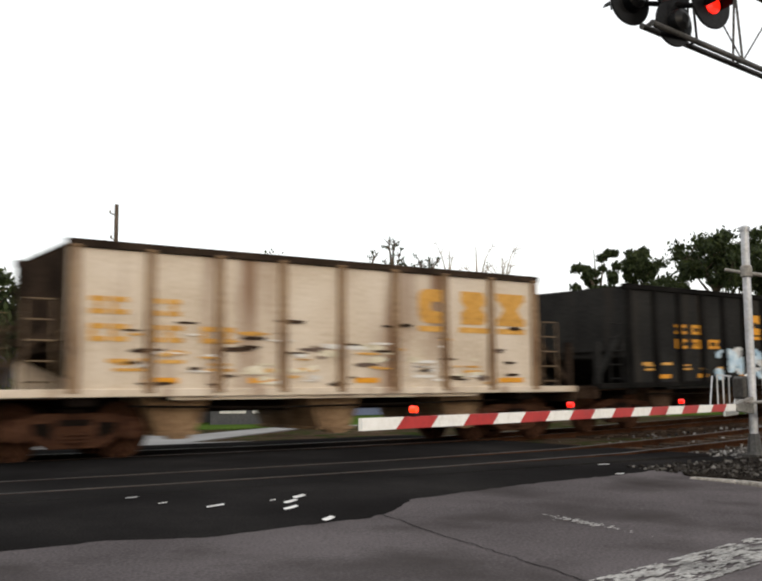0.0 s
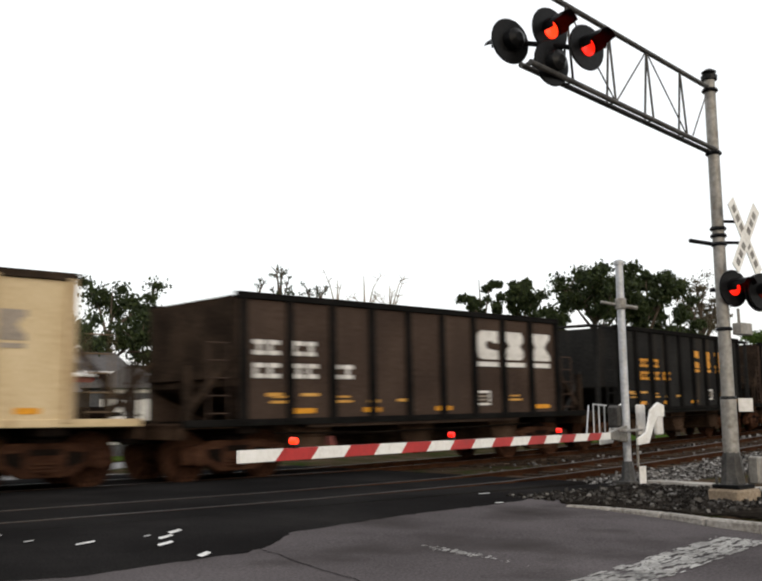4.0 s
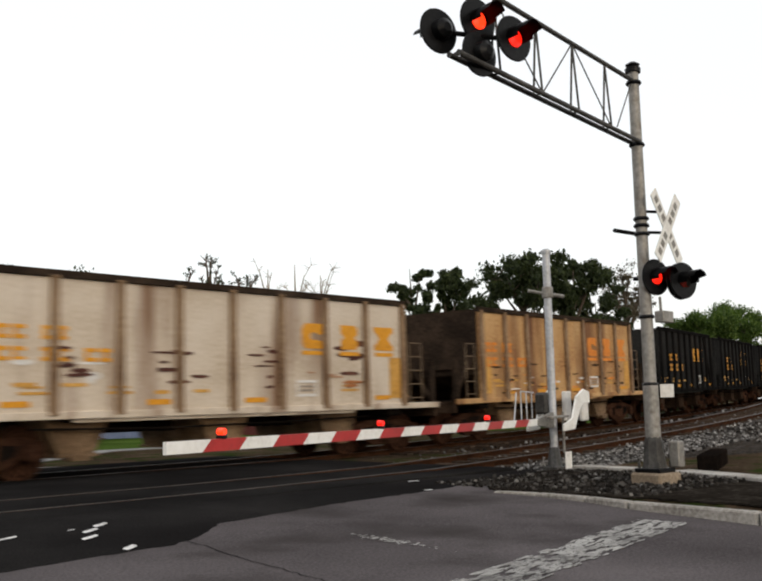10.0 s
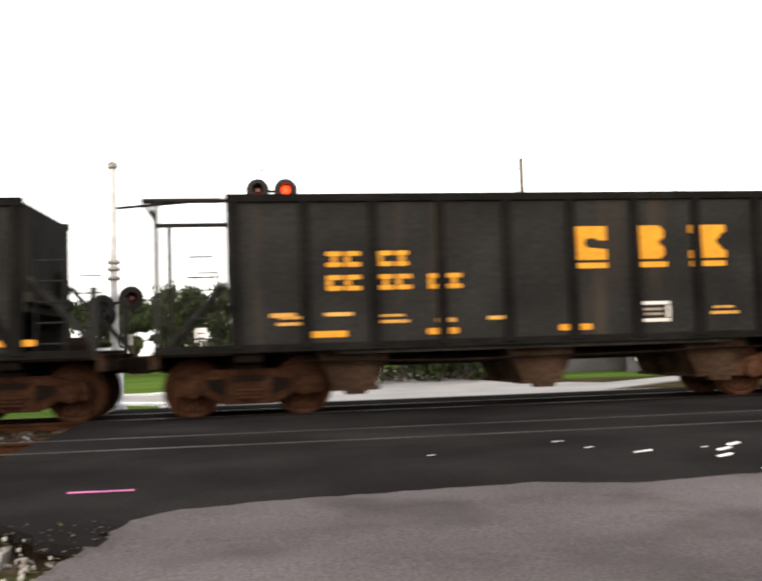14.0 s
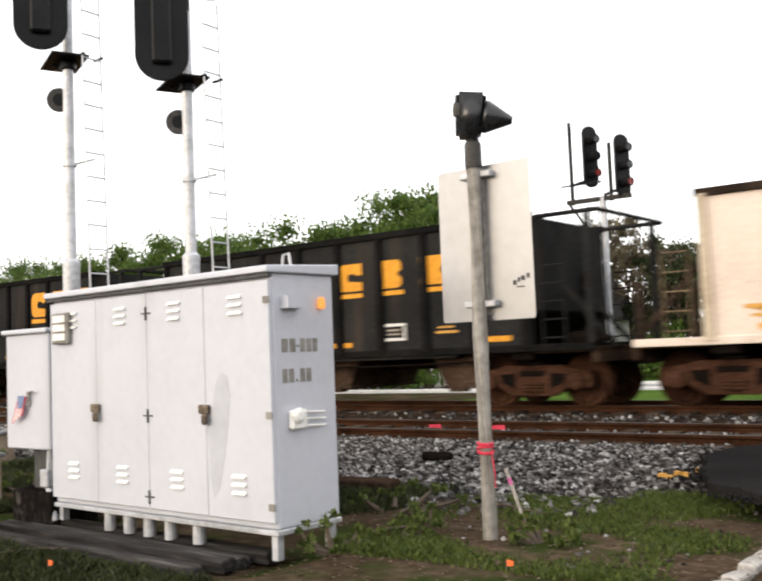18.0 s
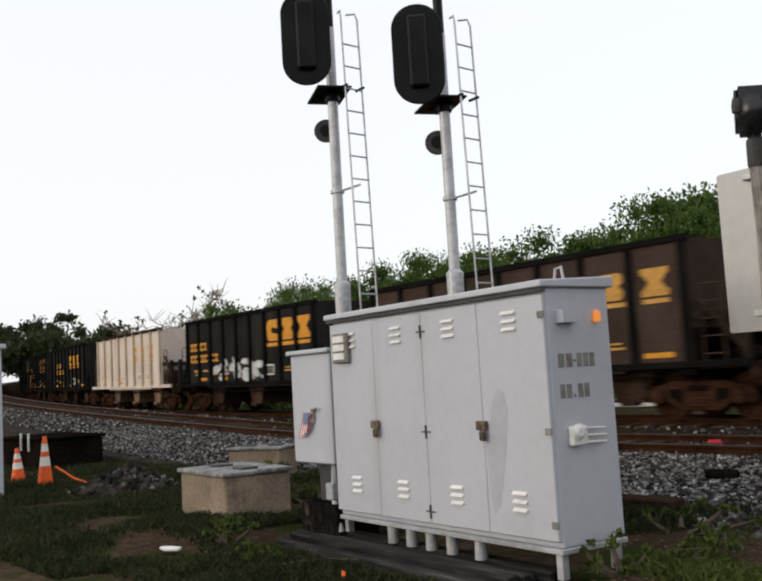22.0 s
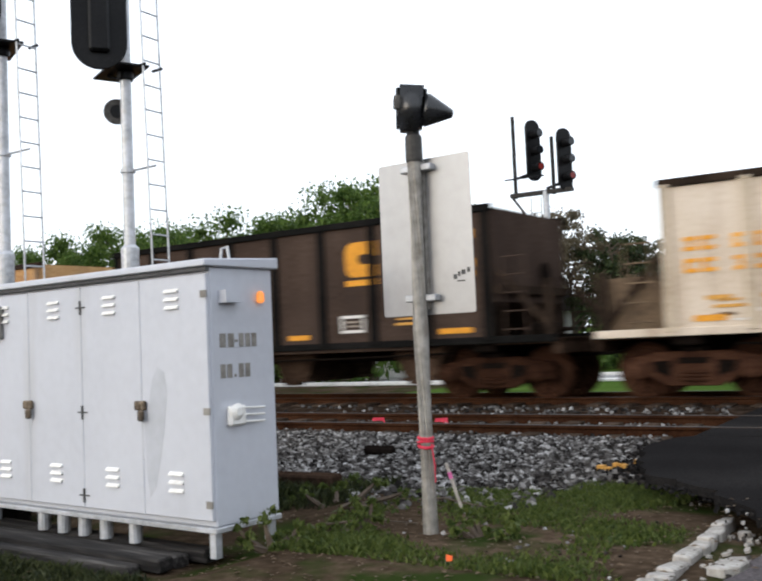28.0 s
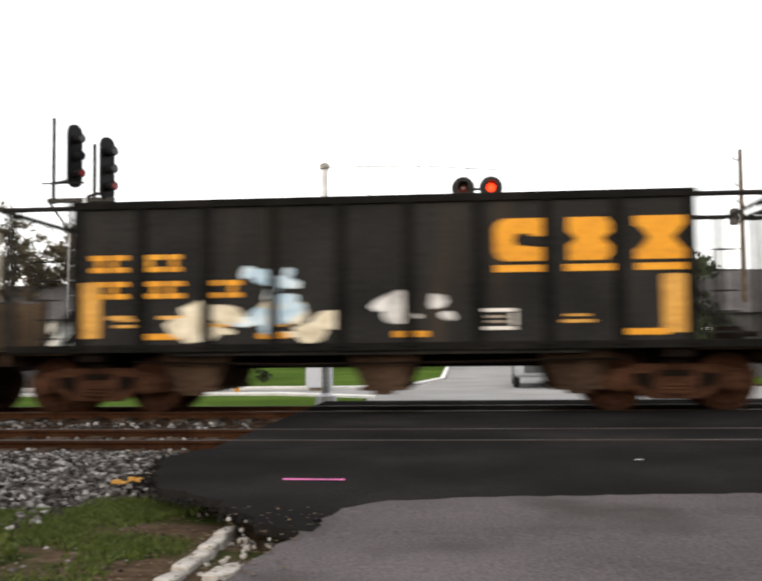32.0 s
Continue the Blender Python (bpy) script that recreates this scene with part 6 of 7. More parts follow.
cb_ = (11.95, 7.05, -0.08)
flasher(can, aim(8.12, 6.2, 5.08, cb_, -6), "lamp_red")
flasher(can, aim(7.85, 6.48, 5.3, cb_, -6), "lamp_red_hot")
flasher(can, aim(7.85, 6.5, 4.92, cb_, 176), "lamp_off", "rear_flasher")
flasher(can, aim(7.55, 6.82, 5.2, cb_, 172), "lamp_off", "rear_flasher")
part("cross_bar", moved(tube([(8.12 - cb_[0], 6.25 - cb_[1], 5.16), (7.55 - cb_[0], 6.82 - cb_[1], 5.28)], 0.03, 8), Matrix()), M["black_metal"], can)
part("cross_bar", moved(tube([(7.85 - cb_[0], 6.52 - cb_[1], 4.8), (7.85 - cb_[0], 6.52 - cb_[1], 5.6)], 0.035, 8), Matrix()), M["black_metal"], can)
flasher(can, aim(12.02, 6.9, 2.82, cb_, -14), "lamp_red")
flasher(can, aim(12.27, 6.62, 2.76, cb_, -14), "lamp_off")
flasher(can, aim(12.35, 6.75, 2.76, cb_, 168), "lamp_off", "rear_flasher")
part("cross_bar", tube([(-0.05, 0.15, 2.9), (0.4, -0.45, 2.84)], 0.03, 8), M["black_metal"], can)
part("bell_bracket", tube([(0.1, 0.1, 3.55), (-0.42, 0.18, 3.56)], 0.03, 8), M["black_metal"], can)
part("junction_box", box(0.04, -0.24, 2.26, 0.32, -0.1, 2.42, 0.01), M["steel_dirty"], can)
part("conduit", tube([(0.12, -0.16, 2.42), (0.13, -0.15, 2.62)], 0.02, 8), M["steel_dirty"], can)
buckm = pose(0.3, -0.24, 3.62, 0, 0, 4)
for a in (52, -52):
    cbk = part("crossbuck_board", moved(prism(rounded(-0.6, -0.105, 0.6, 0.105, 0.01), -0.006, 0.006, "y"), buckm @ pose(0, 0.015 if a > 0 else 0, 0, 0, a, 0)), M["white_paint"], can, "white crossbuck board, back of the sign")
    for k in range(7):
        if k != 3:
            part("bar", moved(box(-0.52 + 0.15 * k, -0.009, -0.05, -0.42 + 0.15 * k, -0.0065, 0.05), buckm @ pose(0, 0.015 if a > 0 else 0, 0, 0, a, 0)), M["steel_dirty"], cbk)
for z in (3.55, 3.85):
    part("bracket", tube([(0.05, -0.05, z), (0.3, -0.2, z)], 0.022, 8), M["black_metal"], can)
part("small_plate", moved(box(-0.1, -0.003, 1.22, 0.1, 0.003, 1.4), pose(0.16, -0.16, 0, 0, 0, -35)), M["white_panel"], can)

# flat concrete strips and timbers round the masts
for x0, y0, x1, y1, w in ((14.0, 9.75, 13.78, 8.15, 0.34), (13.75, 7.7, 12.7, 5.0, 0.42)):
    pv = thing("concrete_strip", frame_of((x0, y0), (x1, y1), -0.05), "pale concrete strip in the verge beside the mast", "paving", kind="structure")
    d = math.dist((x0, y0), (x1, y1))
    for k in range(2):
        part("slab", box(d * k / 2 + 0.01, -w / 2, -0.05, d * (k + 1) / 2 - 0.01, w / 2, 0.07, 0.012), M["kerb"], pv)
tmb = thing("timber_baulk", pose(15.6, 8.1, 0.0, 0, 0, 22), "dark timber baulk lying on the ballast", "timber")
part("baulk", box(-1.0, -0.15, -0.12, 1.2, 0.15, 0.2, 0.02), M["underframe"], tmb)
tm2 = thing("timber_baulk", pose(-5.6, 7.6, -0.36, 0, 0, 2), "dark timber baulk half buried beside the ballast", "timber")
part("baulk", box(-1.2, -0.13, 0, 0.2, 0.13, 0.2, 0.02), M["chute"], tm2)
tm3 = thing("timber_scrap", pose(-6.0, 9.4, -0.2, 0, 3, 25), "black broken piece of timber on the ballast", "timber")
part("scrap", box(-0.2, -0.09, 0, 0.16, 0.09, 0.1, 0.03), M["underframe"], tm3)

# traffic cones, pit and soil heap
def cone(x, y, h, tilt):
    c = thing("traffic_cone", pose(x, y, -0.33, tilt, 0, 20), "orange traffic cone with white reflective bands", "traffic cone", "traffic cones")
    part("base", box(-0.17, -0.17, 0, 0.17, 0.17, 0.03, 0.01), M["cone_orange"], c)
    def rr(z):
        return 0.13 - 0.1 * z / h
    for z0, z1, m in ((0.03, 0.42, "cone_orange"), (0.42, 0.6, "white_paint"), (0.6, 0.7, "cone_orange"), (0.7, 0.85, "white_paint"), (0.85, 1.0, "cone_orange")):
        part("band", lathe([(rr(z0 * h), z0 * h), (rr(z1 * h), z1 * h)], 18), M[m], c)

cone(-15.7, 5.42, 0.82, 0)
cone(-17.0, 5.42, 0.6, 2)
strap = thing("orange_strap", pose(-15.5, 5.5, -0.2, 0, 8, 20), "orange plastic strap trailing from the cone", "strap")
part("strap", tube([(0, 0, 0.2), (0.4, 0.05, 0.06), (0.9, 0.1, 0.0)], 0.018, 6), M["cone_orange"], strap)
pit = thing("cable_pit", pose(-19.7, 6.9, -0.33), "low black timber-edged pit beside the tracks", "pit")
part("lining", box(-1.6, -0.4, 0, 0.7, 0.9, 0.6, 0.03), M["underframe"], pit)
part("edge", box(-1.65, -0.45, 0.6, 0.75, 0.95, 0.66, 0.02), M["underframe"], pit)
for k in range(2):
    part("peg", tube([(-0.2 + 0.45 * k, -0.46, 0.4), (-0.2 + 0.45 * k, -0.46, 0.75)], 0.025, 8), M["white_panel"], pit)


def heap(name, x, y, z, rx, ry, h, mat, label, seed):
    b = bmesh.new()
    n, m = 60, 12
    rows = []
    for i in range(m + 1):
        f = i / m
        row = []
        for k in range(n):
            a = 2 * math.pi * k / n
            q = 1 + 0.3 * noise.noise((math.cos(a) * 1.5 + seed, math.sin(a) * 1.5, f * 2)) + 0.14 * noise.noise((math.cos(a) * 6 + seed, math.sin(a) * 6, f))
            row.append(b.verts.new((x + rx * f * q * math.cos(a), y + ry * f * q * math.sin(a), z + h * (1 - f) ** 1.2 * (1 + 0.3 * noise.noise((f * 5, a * 2, seed))) + 0.04 * noise.noise((a * 6, f * 9, seed)) - 0.05 * f)))
        rows.append(row)
    for u, v in zip(rows, rows[1:]):
        for k in range(n):
            b.faces.new((u[k], u[(k + 1) % n], v[(k + 1) % n], v[k]))
    bmesh.ops.remove_doubles(b, verts=b.verts[:], dist=0.002)
    bmesh.ops.recalc_face_normals(b, faces=b.faces[:])
    return tagged(part(name, b, mat, smooth=True), label, "heap")


heap("soil_mound", -13.5, 5.9, -0.36, 1.5, 0.9, 0.42, M["ballast_bed"], "grey mound of loose soil by the pit", 3)
rnd = random.Random(44)
verts, faces = [], []
for i in range(420):
    a, q = rnd.uniform(0, 6.28), rnd.random() ** 0.6
    stone(-13.5 + 1.5 * q * math.cos(a), 5.9 + 0.9 * q * math.sin(a), -0.36 + 0.42 * (1 - q) ** 1.2, rnd.uniform(0.012, 0.05))
me = bpy.data.meshes.new("heap_stones")
me.from_pydata(verts, [], faces)
me.materials.append(M["verge_gravel"])
tagged(new("heap_stones", me), "loose broken stones lying on the soil heap", "rubble", kind="stuff")
heap("dark_bank", 12.6, 8.9, -0.05, 1.3, 0.5, 0.06, M["dark_soil"], "low bank of dark gravelly soil by the gate mast", 8)
heap("asphalt_bank", -1.85, 8.9, -0.32, 0.75, 1.7, 0.2, M["asphalt_new"], "loose black asphalt heaped against the rails", 5)
for x, y in ((-5.75, 3.95), (-2.95, 5.25)):
    f_ = thing("marker_flag", pose(x, y, -0.33), "small orange survey flag in the grass", "flag")
    part("wire", tube([(0, 0, 0), (0.01, 0, 0.1)], 0.002, 5), M["steel_dirty"], f_)
    part("pennant", prism([(0.01, 0.06), (0.05, 0.065), (0.055, 0.095), (0.01, 0.1)], -0.002, 0.002, "y"), M["orange_paint"], f_)
lt = thing("paper_scrap", pose(-8.0, 3.75, -0.29, 0, 0, 20), "crumpled white paper scrap in the grass", "litter")
part("scrap", prism([(-0.12, 0), (-0.02, -0.05), (0.12, -0.02), (0.1, 0.05), (-0.06, 0.06)], 0.0, 0.03, "z", bevel=0.008), M["white_paint"], lt)
for k, (x, y, z) in enumerate(((-7.9, Y_NEAR + 0.69, -0.1), (-6.8, Y_NEAR + 0.69, -0.1))):
    b = prism([(x - 0.12, z - 0.05), (x + 0.12, z - 0.04), (x + 0.1, z + 0.06), (x - 0.1, z + 0.05)], y - 0.02, y - 0.012, "y")
    tagged(part("paint_dab", b, M["red_paint"]), "dab of red survey paint on the rail", "marking", kind="structure")
for k in range(9):
    rnd = random.Random(k)
    px, py = -3.2 + 0.05 * k + rnd.uniform(-0.1, 0.1), 8.9 + 0.06 * k + rnd.uniform(-0.05, 0.05)
    w_ = rnd.uniform(0.02, 0.045)
    b = prism([(px - w_, py - 0.03), (px + w_ * 0.8, py - 0.02), (px + w_, py + 0.03), (px - w_ * 0.6, py + 0.035)], shoulder(py) + 0.02, shoulder(py) + 0.05 + 0.02 * rnd.random(), "z")
    tagged(part("paint_dab", b, M["logo_faded"]), "yellow survey paint on the ballast", "marking", kind="structure")

# ---- far side of the tracks ----
fs = thing("far_signal", pose(-8.27, 19.9, -0.14), "dark signal mast with two signal heads beyond the train", "railway signal")
part("mast", tube([(0.3, 0, -0.3), (0.3, 0, 4.5)], 0.075, 12), M["galvanised"], fs)
for x in (-0.12, 0.12):
    part("ladder_rail", tube([(x - 0.12, 0.25, -0.3), (x - 0.02, 0.2, 4.4)], 0.018, 6), M["galvanised"], fs)
for k in range(13):
    part("rung", tube([(-0.23 + 0.008 * k, 0.24, 0.1 + 0.33 * k), (0.0 + 0.008 * k, 0.24, 0.1 + 0.33 * k)], 0.014, 6), M["galvanised"], fs)
part("brace", tube([(0.3, 0, 3.3), (-0.5, 0, 4.42)], 0.03, 8), M["steel_dark"], fs)
part("rail", tube([(-0.55, -0.3, 4.8), (0.4, -0.3, 4.8)], 0.02, 6), M["black_metal"], fs)
part("bracket", box(-0.55, -0.06, 4.42, 0.95, 0.06, 4.52, 0.01), M["black_metal"], fs)
for x, h in ((-0.42, 1.9), (0.5, 1.3)):
    part("pipe", tube([(x, 0, 4.4), (x, 0, 4.4 + h)], 0.045, 10), M["black_metal"], fs)
for x, z in ((0.05, 4.75), (0.78, 4.45)):
    hd_ = part("head", moved(prism(rounded(-0.2, z, 0.2, z + 1.4, 0.18), -0.03, 0.03, "y", bevel=0.01), pose(x, 0, 0, 0, 0, 60) @ pose(0, 0, 0)), M["black_metal"], fs)
    for k in range(3):
        part("visor", moved(lathe([(0.1, 0), (0.1, 0.26)], 12, pose(0, 0, z + 0.3 + 0.38 * k, 90)), pose(x, 0, 0, 0, 0, 60)), M["black_metal"], hd_)
        part("lens", moved(lathe([(0.07, 0), (0.07, 0.005)], 12, pose(0, -0.262, z + 0.3 + 0.38 * k, 90)), pose(x, 0, 0, 0, 0, 60)), M["lamp_red_dim" if k == 0 else "glass_dark"], hd_)
    part("arm", tube([(x - 0.45, 0, z + 0.1), (x, 0, z + 0.2)], 0.035, 8), M["black_metal"], fs)

fl = thing("far_cantilever", pose(-2.85, 20.9, -0.3), "pale far cantilever mast with flashing red crossing lights", "crossing signal")
part("base", lathe([(0.26, 0), (0.22, 0.3), (0.13, 0.36)], 10), M["galvanised"], fl)
part("mast", tube([(0, 0, 0.2), (0, 0, 5.4)], 0.1, 14, r1=0.07), M["galvanised"], fl)
part("cap", lathe([(0.09, 0), (0.11, 0.03), (0.11, 0.12), (0.04, 0.16)], 12, pose(0, 0, 5.36)), M["steel_dirty"], fl)
part("chord", tube([(0, 0, 4.5), (1.6, 0.1, 4.64), (4.2, 0.3, 4.75)], 0.032, 8), M["black_metal"], fl)
part("stay", tube([(0, 0, 5.42), (2.2, 0.15, 5.42), (4.1, 0.3, 5.3)], 0.011, 6), M["steel_dirty"], fl)
for x in (1.0, 2.1, 3.2):
    part("hanger", tube([(x, 0.08 * x, 4.75), (x, 0.08 * x, 5.42)], 0.012, 6), M["steel_dirty"], fl)
for x, l_ in ((0.25, "lamp_off"), (0.87, "lamp_red_hot")):
    flasher(fl, pose(x + 2.85, 0.18, 4.9, 0, 0, 0), l_)
part("cross_bar", tube([(2.95, 0.24, 4.88), (3.85, 0.24, 4.88)], 0.03, 8), M["black_metal"], fl)
for z in (2.95, 3.15, 3.3):
    part("clamp", lathe([(0.13, 0), (0.15, 0.03), (0.13, 0.08)], 12, pose(0, 0, z)), M["steel_dirty"], fl)
for x, z, yaw in ((0.38, 2.55, 10), (-0.22, 2.38, 10), (-0.2, 2.2, 190)):
    flasher(fl, pose(x, -0.2, z, 0, 0, yaw), "lamp_off", "rear_flasher")
part("cross_bar", tube([(-0.25, -0.12, 2.38), (0.42, -0.12, 2.55)], 0.03, 8), M["black_metal"], fl)
part("plate", box(0.16, -0.14, 1.55, 0.38, -0.13, 1.78, 0.004), M["white_panel"], fl)

bx = thing("relay_case", pose(-4.4, 30.5, -0.32), "grey relay case on the far lawn", "cabinet")
part("body", box(-0.4, -0.3, 0.1, 0.4, 0.3, 1.6, 0.02), M["cabinet"], bx)
part("foot", box(-0.3, -0.2, 0, 0.3, 0.2, 0.1), M["concrete"], bx)
yp = thing("marker_post", pose(-6.95, 29.8, -0.32), "yellow plastic marker post on the lawn", "post")
part("post", box(-0.07, -0.03, 0, 0.07, 0.03, 1.3, 0.01), M["logo"], yp)
sgn = thing("street_sign", pose(-1.7, 33.2, -0.3), "small white road sign on a thin post", "road sign")
part("post", tube([(0, 0, 0), (0, 0, 2.2)], 0.03, 8), M["galvanised"], sgn)
part("plate", box(-0.2, -0.02, 1.7, 0.2, 0.0, 2.2, 0.005), M["white_paint"], sgn)
for k in range(2):
    part("bar", box(-0.12, -0.024, 1.82 + 0.16 * k, 0.12, -0.021, 1.88 + 0.16 * k), M["cabinet_dark"], sgn)


def suv(x, y, turn, label):
    c = thing("parked_car", pose(x, y, -0.312, 0, 0, turn), label, "car")
    o = [(-2.2, 0.35), (2.2, 0.35), (2.25, 0.8), (2.05, 1.0), (1.1, 1.08), (0.5, 1.6), (-1.5, 1.65), (-2.1, 1.05), (-2.25, 0.8)]
    part("body", prism(o, -0.9, 0.9, "y", bevel=0.08), M["car_paint"], c)
    part("windscreen", prism([(1.12, 1.1), (0.55, 1.57), (0.52, 1.55), (1.08, 1.08)], -0.75, 0.75, "y"), M["glass_dark"], c)
    part("side_glass", box(-1.4, -0.915, 1.12, 0.55, -0.9, 1.5, 0.0), M["glass_dark"], c)
    part("side_glass", box(-1.4, 0.9, 1.12, 0.55, 0.915, 1.5, 0.0), M["glass_dark"], c)
    part("grille", box(2.22, -0.6, 0.5, 2.27, 0.6, 0.8, 0.01), M["cabinet_dark"], c)
    for s in (-1, 1):
        part("headlight", box(2.1, s * 0.75 - 0.13, 0.78, 2.26, s * 0.75 + 0.13, 0.92, 0.02), M["headlight"], c)
        for xx in (-1.35, 1.35):
            w_ = part("wheel", lathe([(0.34, -0.1), (0.36, -0.06), (0.36, 0.06), (0.34, 0.1)], 18, pose(xx, s * 0.82, 0.36, 90)), M["tyre"], c)
            part("rim", lathe([(0.2, -0.105), (0.2, 0.105)], 14, pose(xx, s * 0.82, 0.36, 90)), M["galvanised"], w_)
    return c


suv(2.9, 33.2, -92, "grey car waiting at the far side of the crossing")


def house(x, y, turn, w, d, h, rh, wall, roof, label, windows=3):
    hs = thing("house", pose(x, y, -0.35, 0, 0, turn), label, "building")
    part("wall", box(-w / 2, -d / 2, 0, w / 2, d / 2, h), M[wall], hs)
    part("roof", prism([(-d / 2 - 0.4, h - 0.1), (d / 2 + 0.4, h - 0.1), (0, h + rh)], -w / 2 - 0.4, w / 2 + 0.4, "x"), M[roof], hs)
    for k in range(windows):
        xx = -w / 2 + w * (k + 0.5) / windows
        wd = part("window", box(xx - 0.6, -d / 2 - 0.05, 0.9, xx + 0.6, -d / 2 + 0.02, 2.1, 0.01), M["white_paint"], hs)
        part("pane", box(xx - 0.5, -d / 2 - 0.06, 1.0, xx + 0.5, -d / 2 - 0.045, 2.0), M["glass_dark"], wd)
    part("door", box(w / 2 - 1.4, -d / 2 - 0.04, 0, w / 2 - 0.5, -d / 2 + 0.02, 2.05, 0.01), M["wall_grey"], hs)
    return hs


shed = house(17.8, 39.0, 65.5, 5, 3.2, 2.9, 0.85, "wall_grey", "roof", "small grey house with a white gabled porch", 2)
for y0 in (-1.25, 0.12):
    part("porch_panel", box(-2.56, y0, 0.5, -2.5, y0 + 1.1, 2.35, 0.01), M["white_panel"], shed)
part("gable", prism([(-1.2, 2.6), (1.2, 2.6), (0, 3.25)], -2.56, -2.5, "x"), M["white_panel"], shed)
low = house(13.5, 44, 4, 11, 8, 2.8, 2.0, "wall_grey", "roof", "low grey house with a grey roof and two dormers")
for x in (1.6, 3.6):
    dormer = part("dormer", box(x, -3.4, 2.9, x + 1.6, -1.2, 3.5), M["wall_red"], low)
    part("dormer_roof", prism([(-3.7, 3.42), (-0.9, 3.9), (-0.9, 3.98), (-3.7, 3.5)], x - 0.12, x + 1.72, "x"), M["white_panel"], dormer)
house(27, 50, -6, 12, 8, 2.8, 1.8, "wall_blue", "roof", "blue-grey single-storey house among trees")
house(33, 44, -6, 5, 6, 2.6, 1.2, "wall_red", "roof", "small red outbuilding beyond the tracks", 1)
house(-19, 36, 3, 9, 6, 2.6, 1.4, "white_paint", "roof", "long white building behind the lawn", 3)


def pole(x, y, h, label, mat="bark"):
    p = thing("utility_pole", pose(x, y, -0.35), label, "utility pole", "utility poles")
    part("pole", tube([(0, 0, 0), (0, 0, h)], 0.13, 10, r1=0.09), M[mat], p)
    for z, w_ in ((h - 0.5, 0.28), (h - 1.6, 0.22), (h - 2.3, 0.2)):
        arm_ = part("side_arm", tube([(0, 0, z), (-w_, 0, z + 0.1)], 0.03, 6), M["steel_dirty"], p)
        part("insulator", lathe([(0.04, 0), (0.05, 0.08), (0.03, 0.14)], 10, pose(-w_, 0, z + 0.08)), M["steel_dirty"], arm_)
    part("transformer", lathe([(0.16, 0), (0.2, 0.05), (0.2, 0.6), (0.12, 0.7)], 14, pose(-0.32, 0, h - 3.2)), M["steel_dark"], p)
    return p


pole(12.1, 40.5, 9.6, "wooden utility pole beyond the crossing")

# ---- trees, bushes and grass ----
def leaf_mass(rnd, clumps, per, size):
    """Leaves in clumps: (x, y, z, radius). One mesh of small bent leaves."""
    vs, fs = [], []
    for cx, cy, cz, r in clumps:
        for i in range(per):
            u = Vector((rnd.gauss(0, 1), rnd.gauss(0, 1), rnd.gauss(0, 1)))
            u.normalize()
            q = r * min(0.86, abs(rnd.gauss(0, 0.5)))
            p = Vector((cx, cy, cz)) + Vector((u.x, u.y, u.z * 0.75)) * q
            e = Euler((rnd.uniform(0, 6.3), rnd.uniform(0, 6.3), rnd.uniform(0, 6.3))).to_matrix()
            s = size * rnd.uniform(0.6, 1.4)
            k = len(vs)
            for a, b_, c in ((-1, 0, 0), (0, -0.55, 0.12), (1, 0, 0), (0, 0.55, 0.12)):
                w = e @ Vector((a * s, b_ * s, c * s))
                vs.append((p.x + w.x, p.y + w.y, p.z + w.z))
            fs.append((k, k + 1, k + 2, k + 3))
    return vs, fs


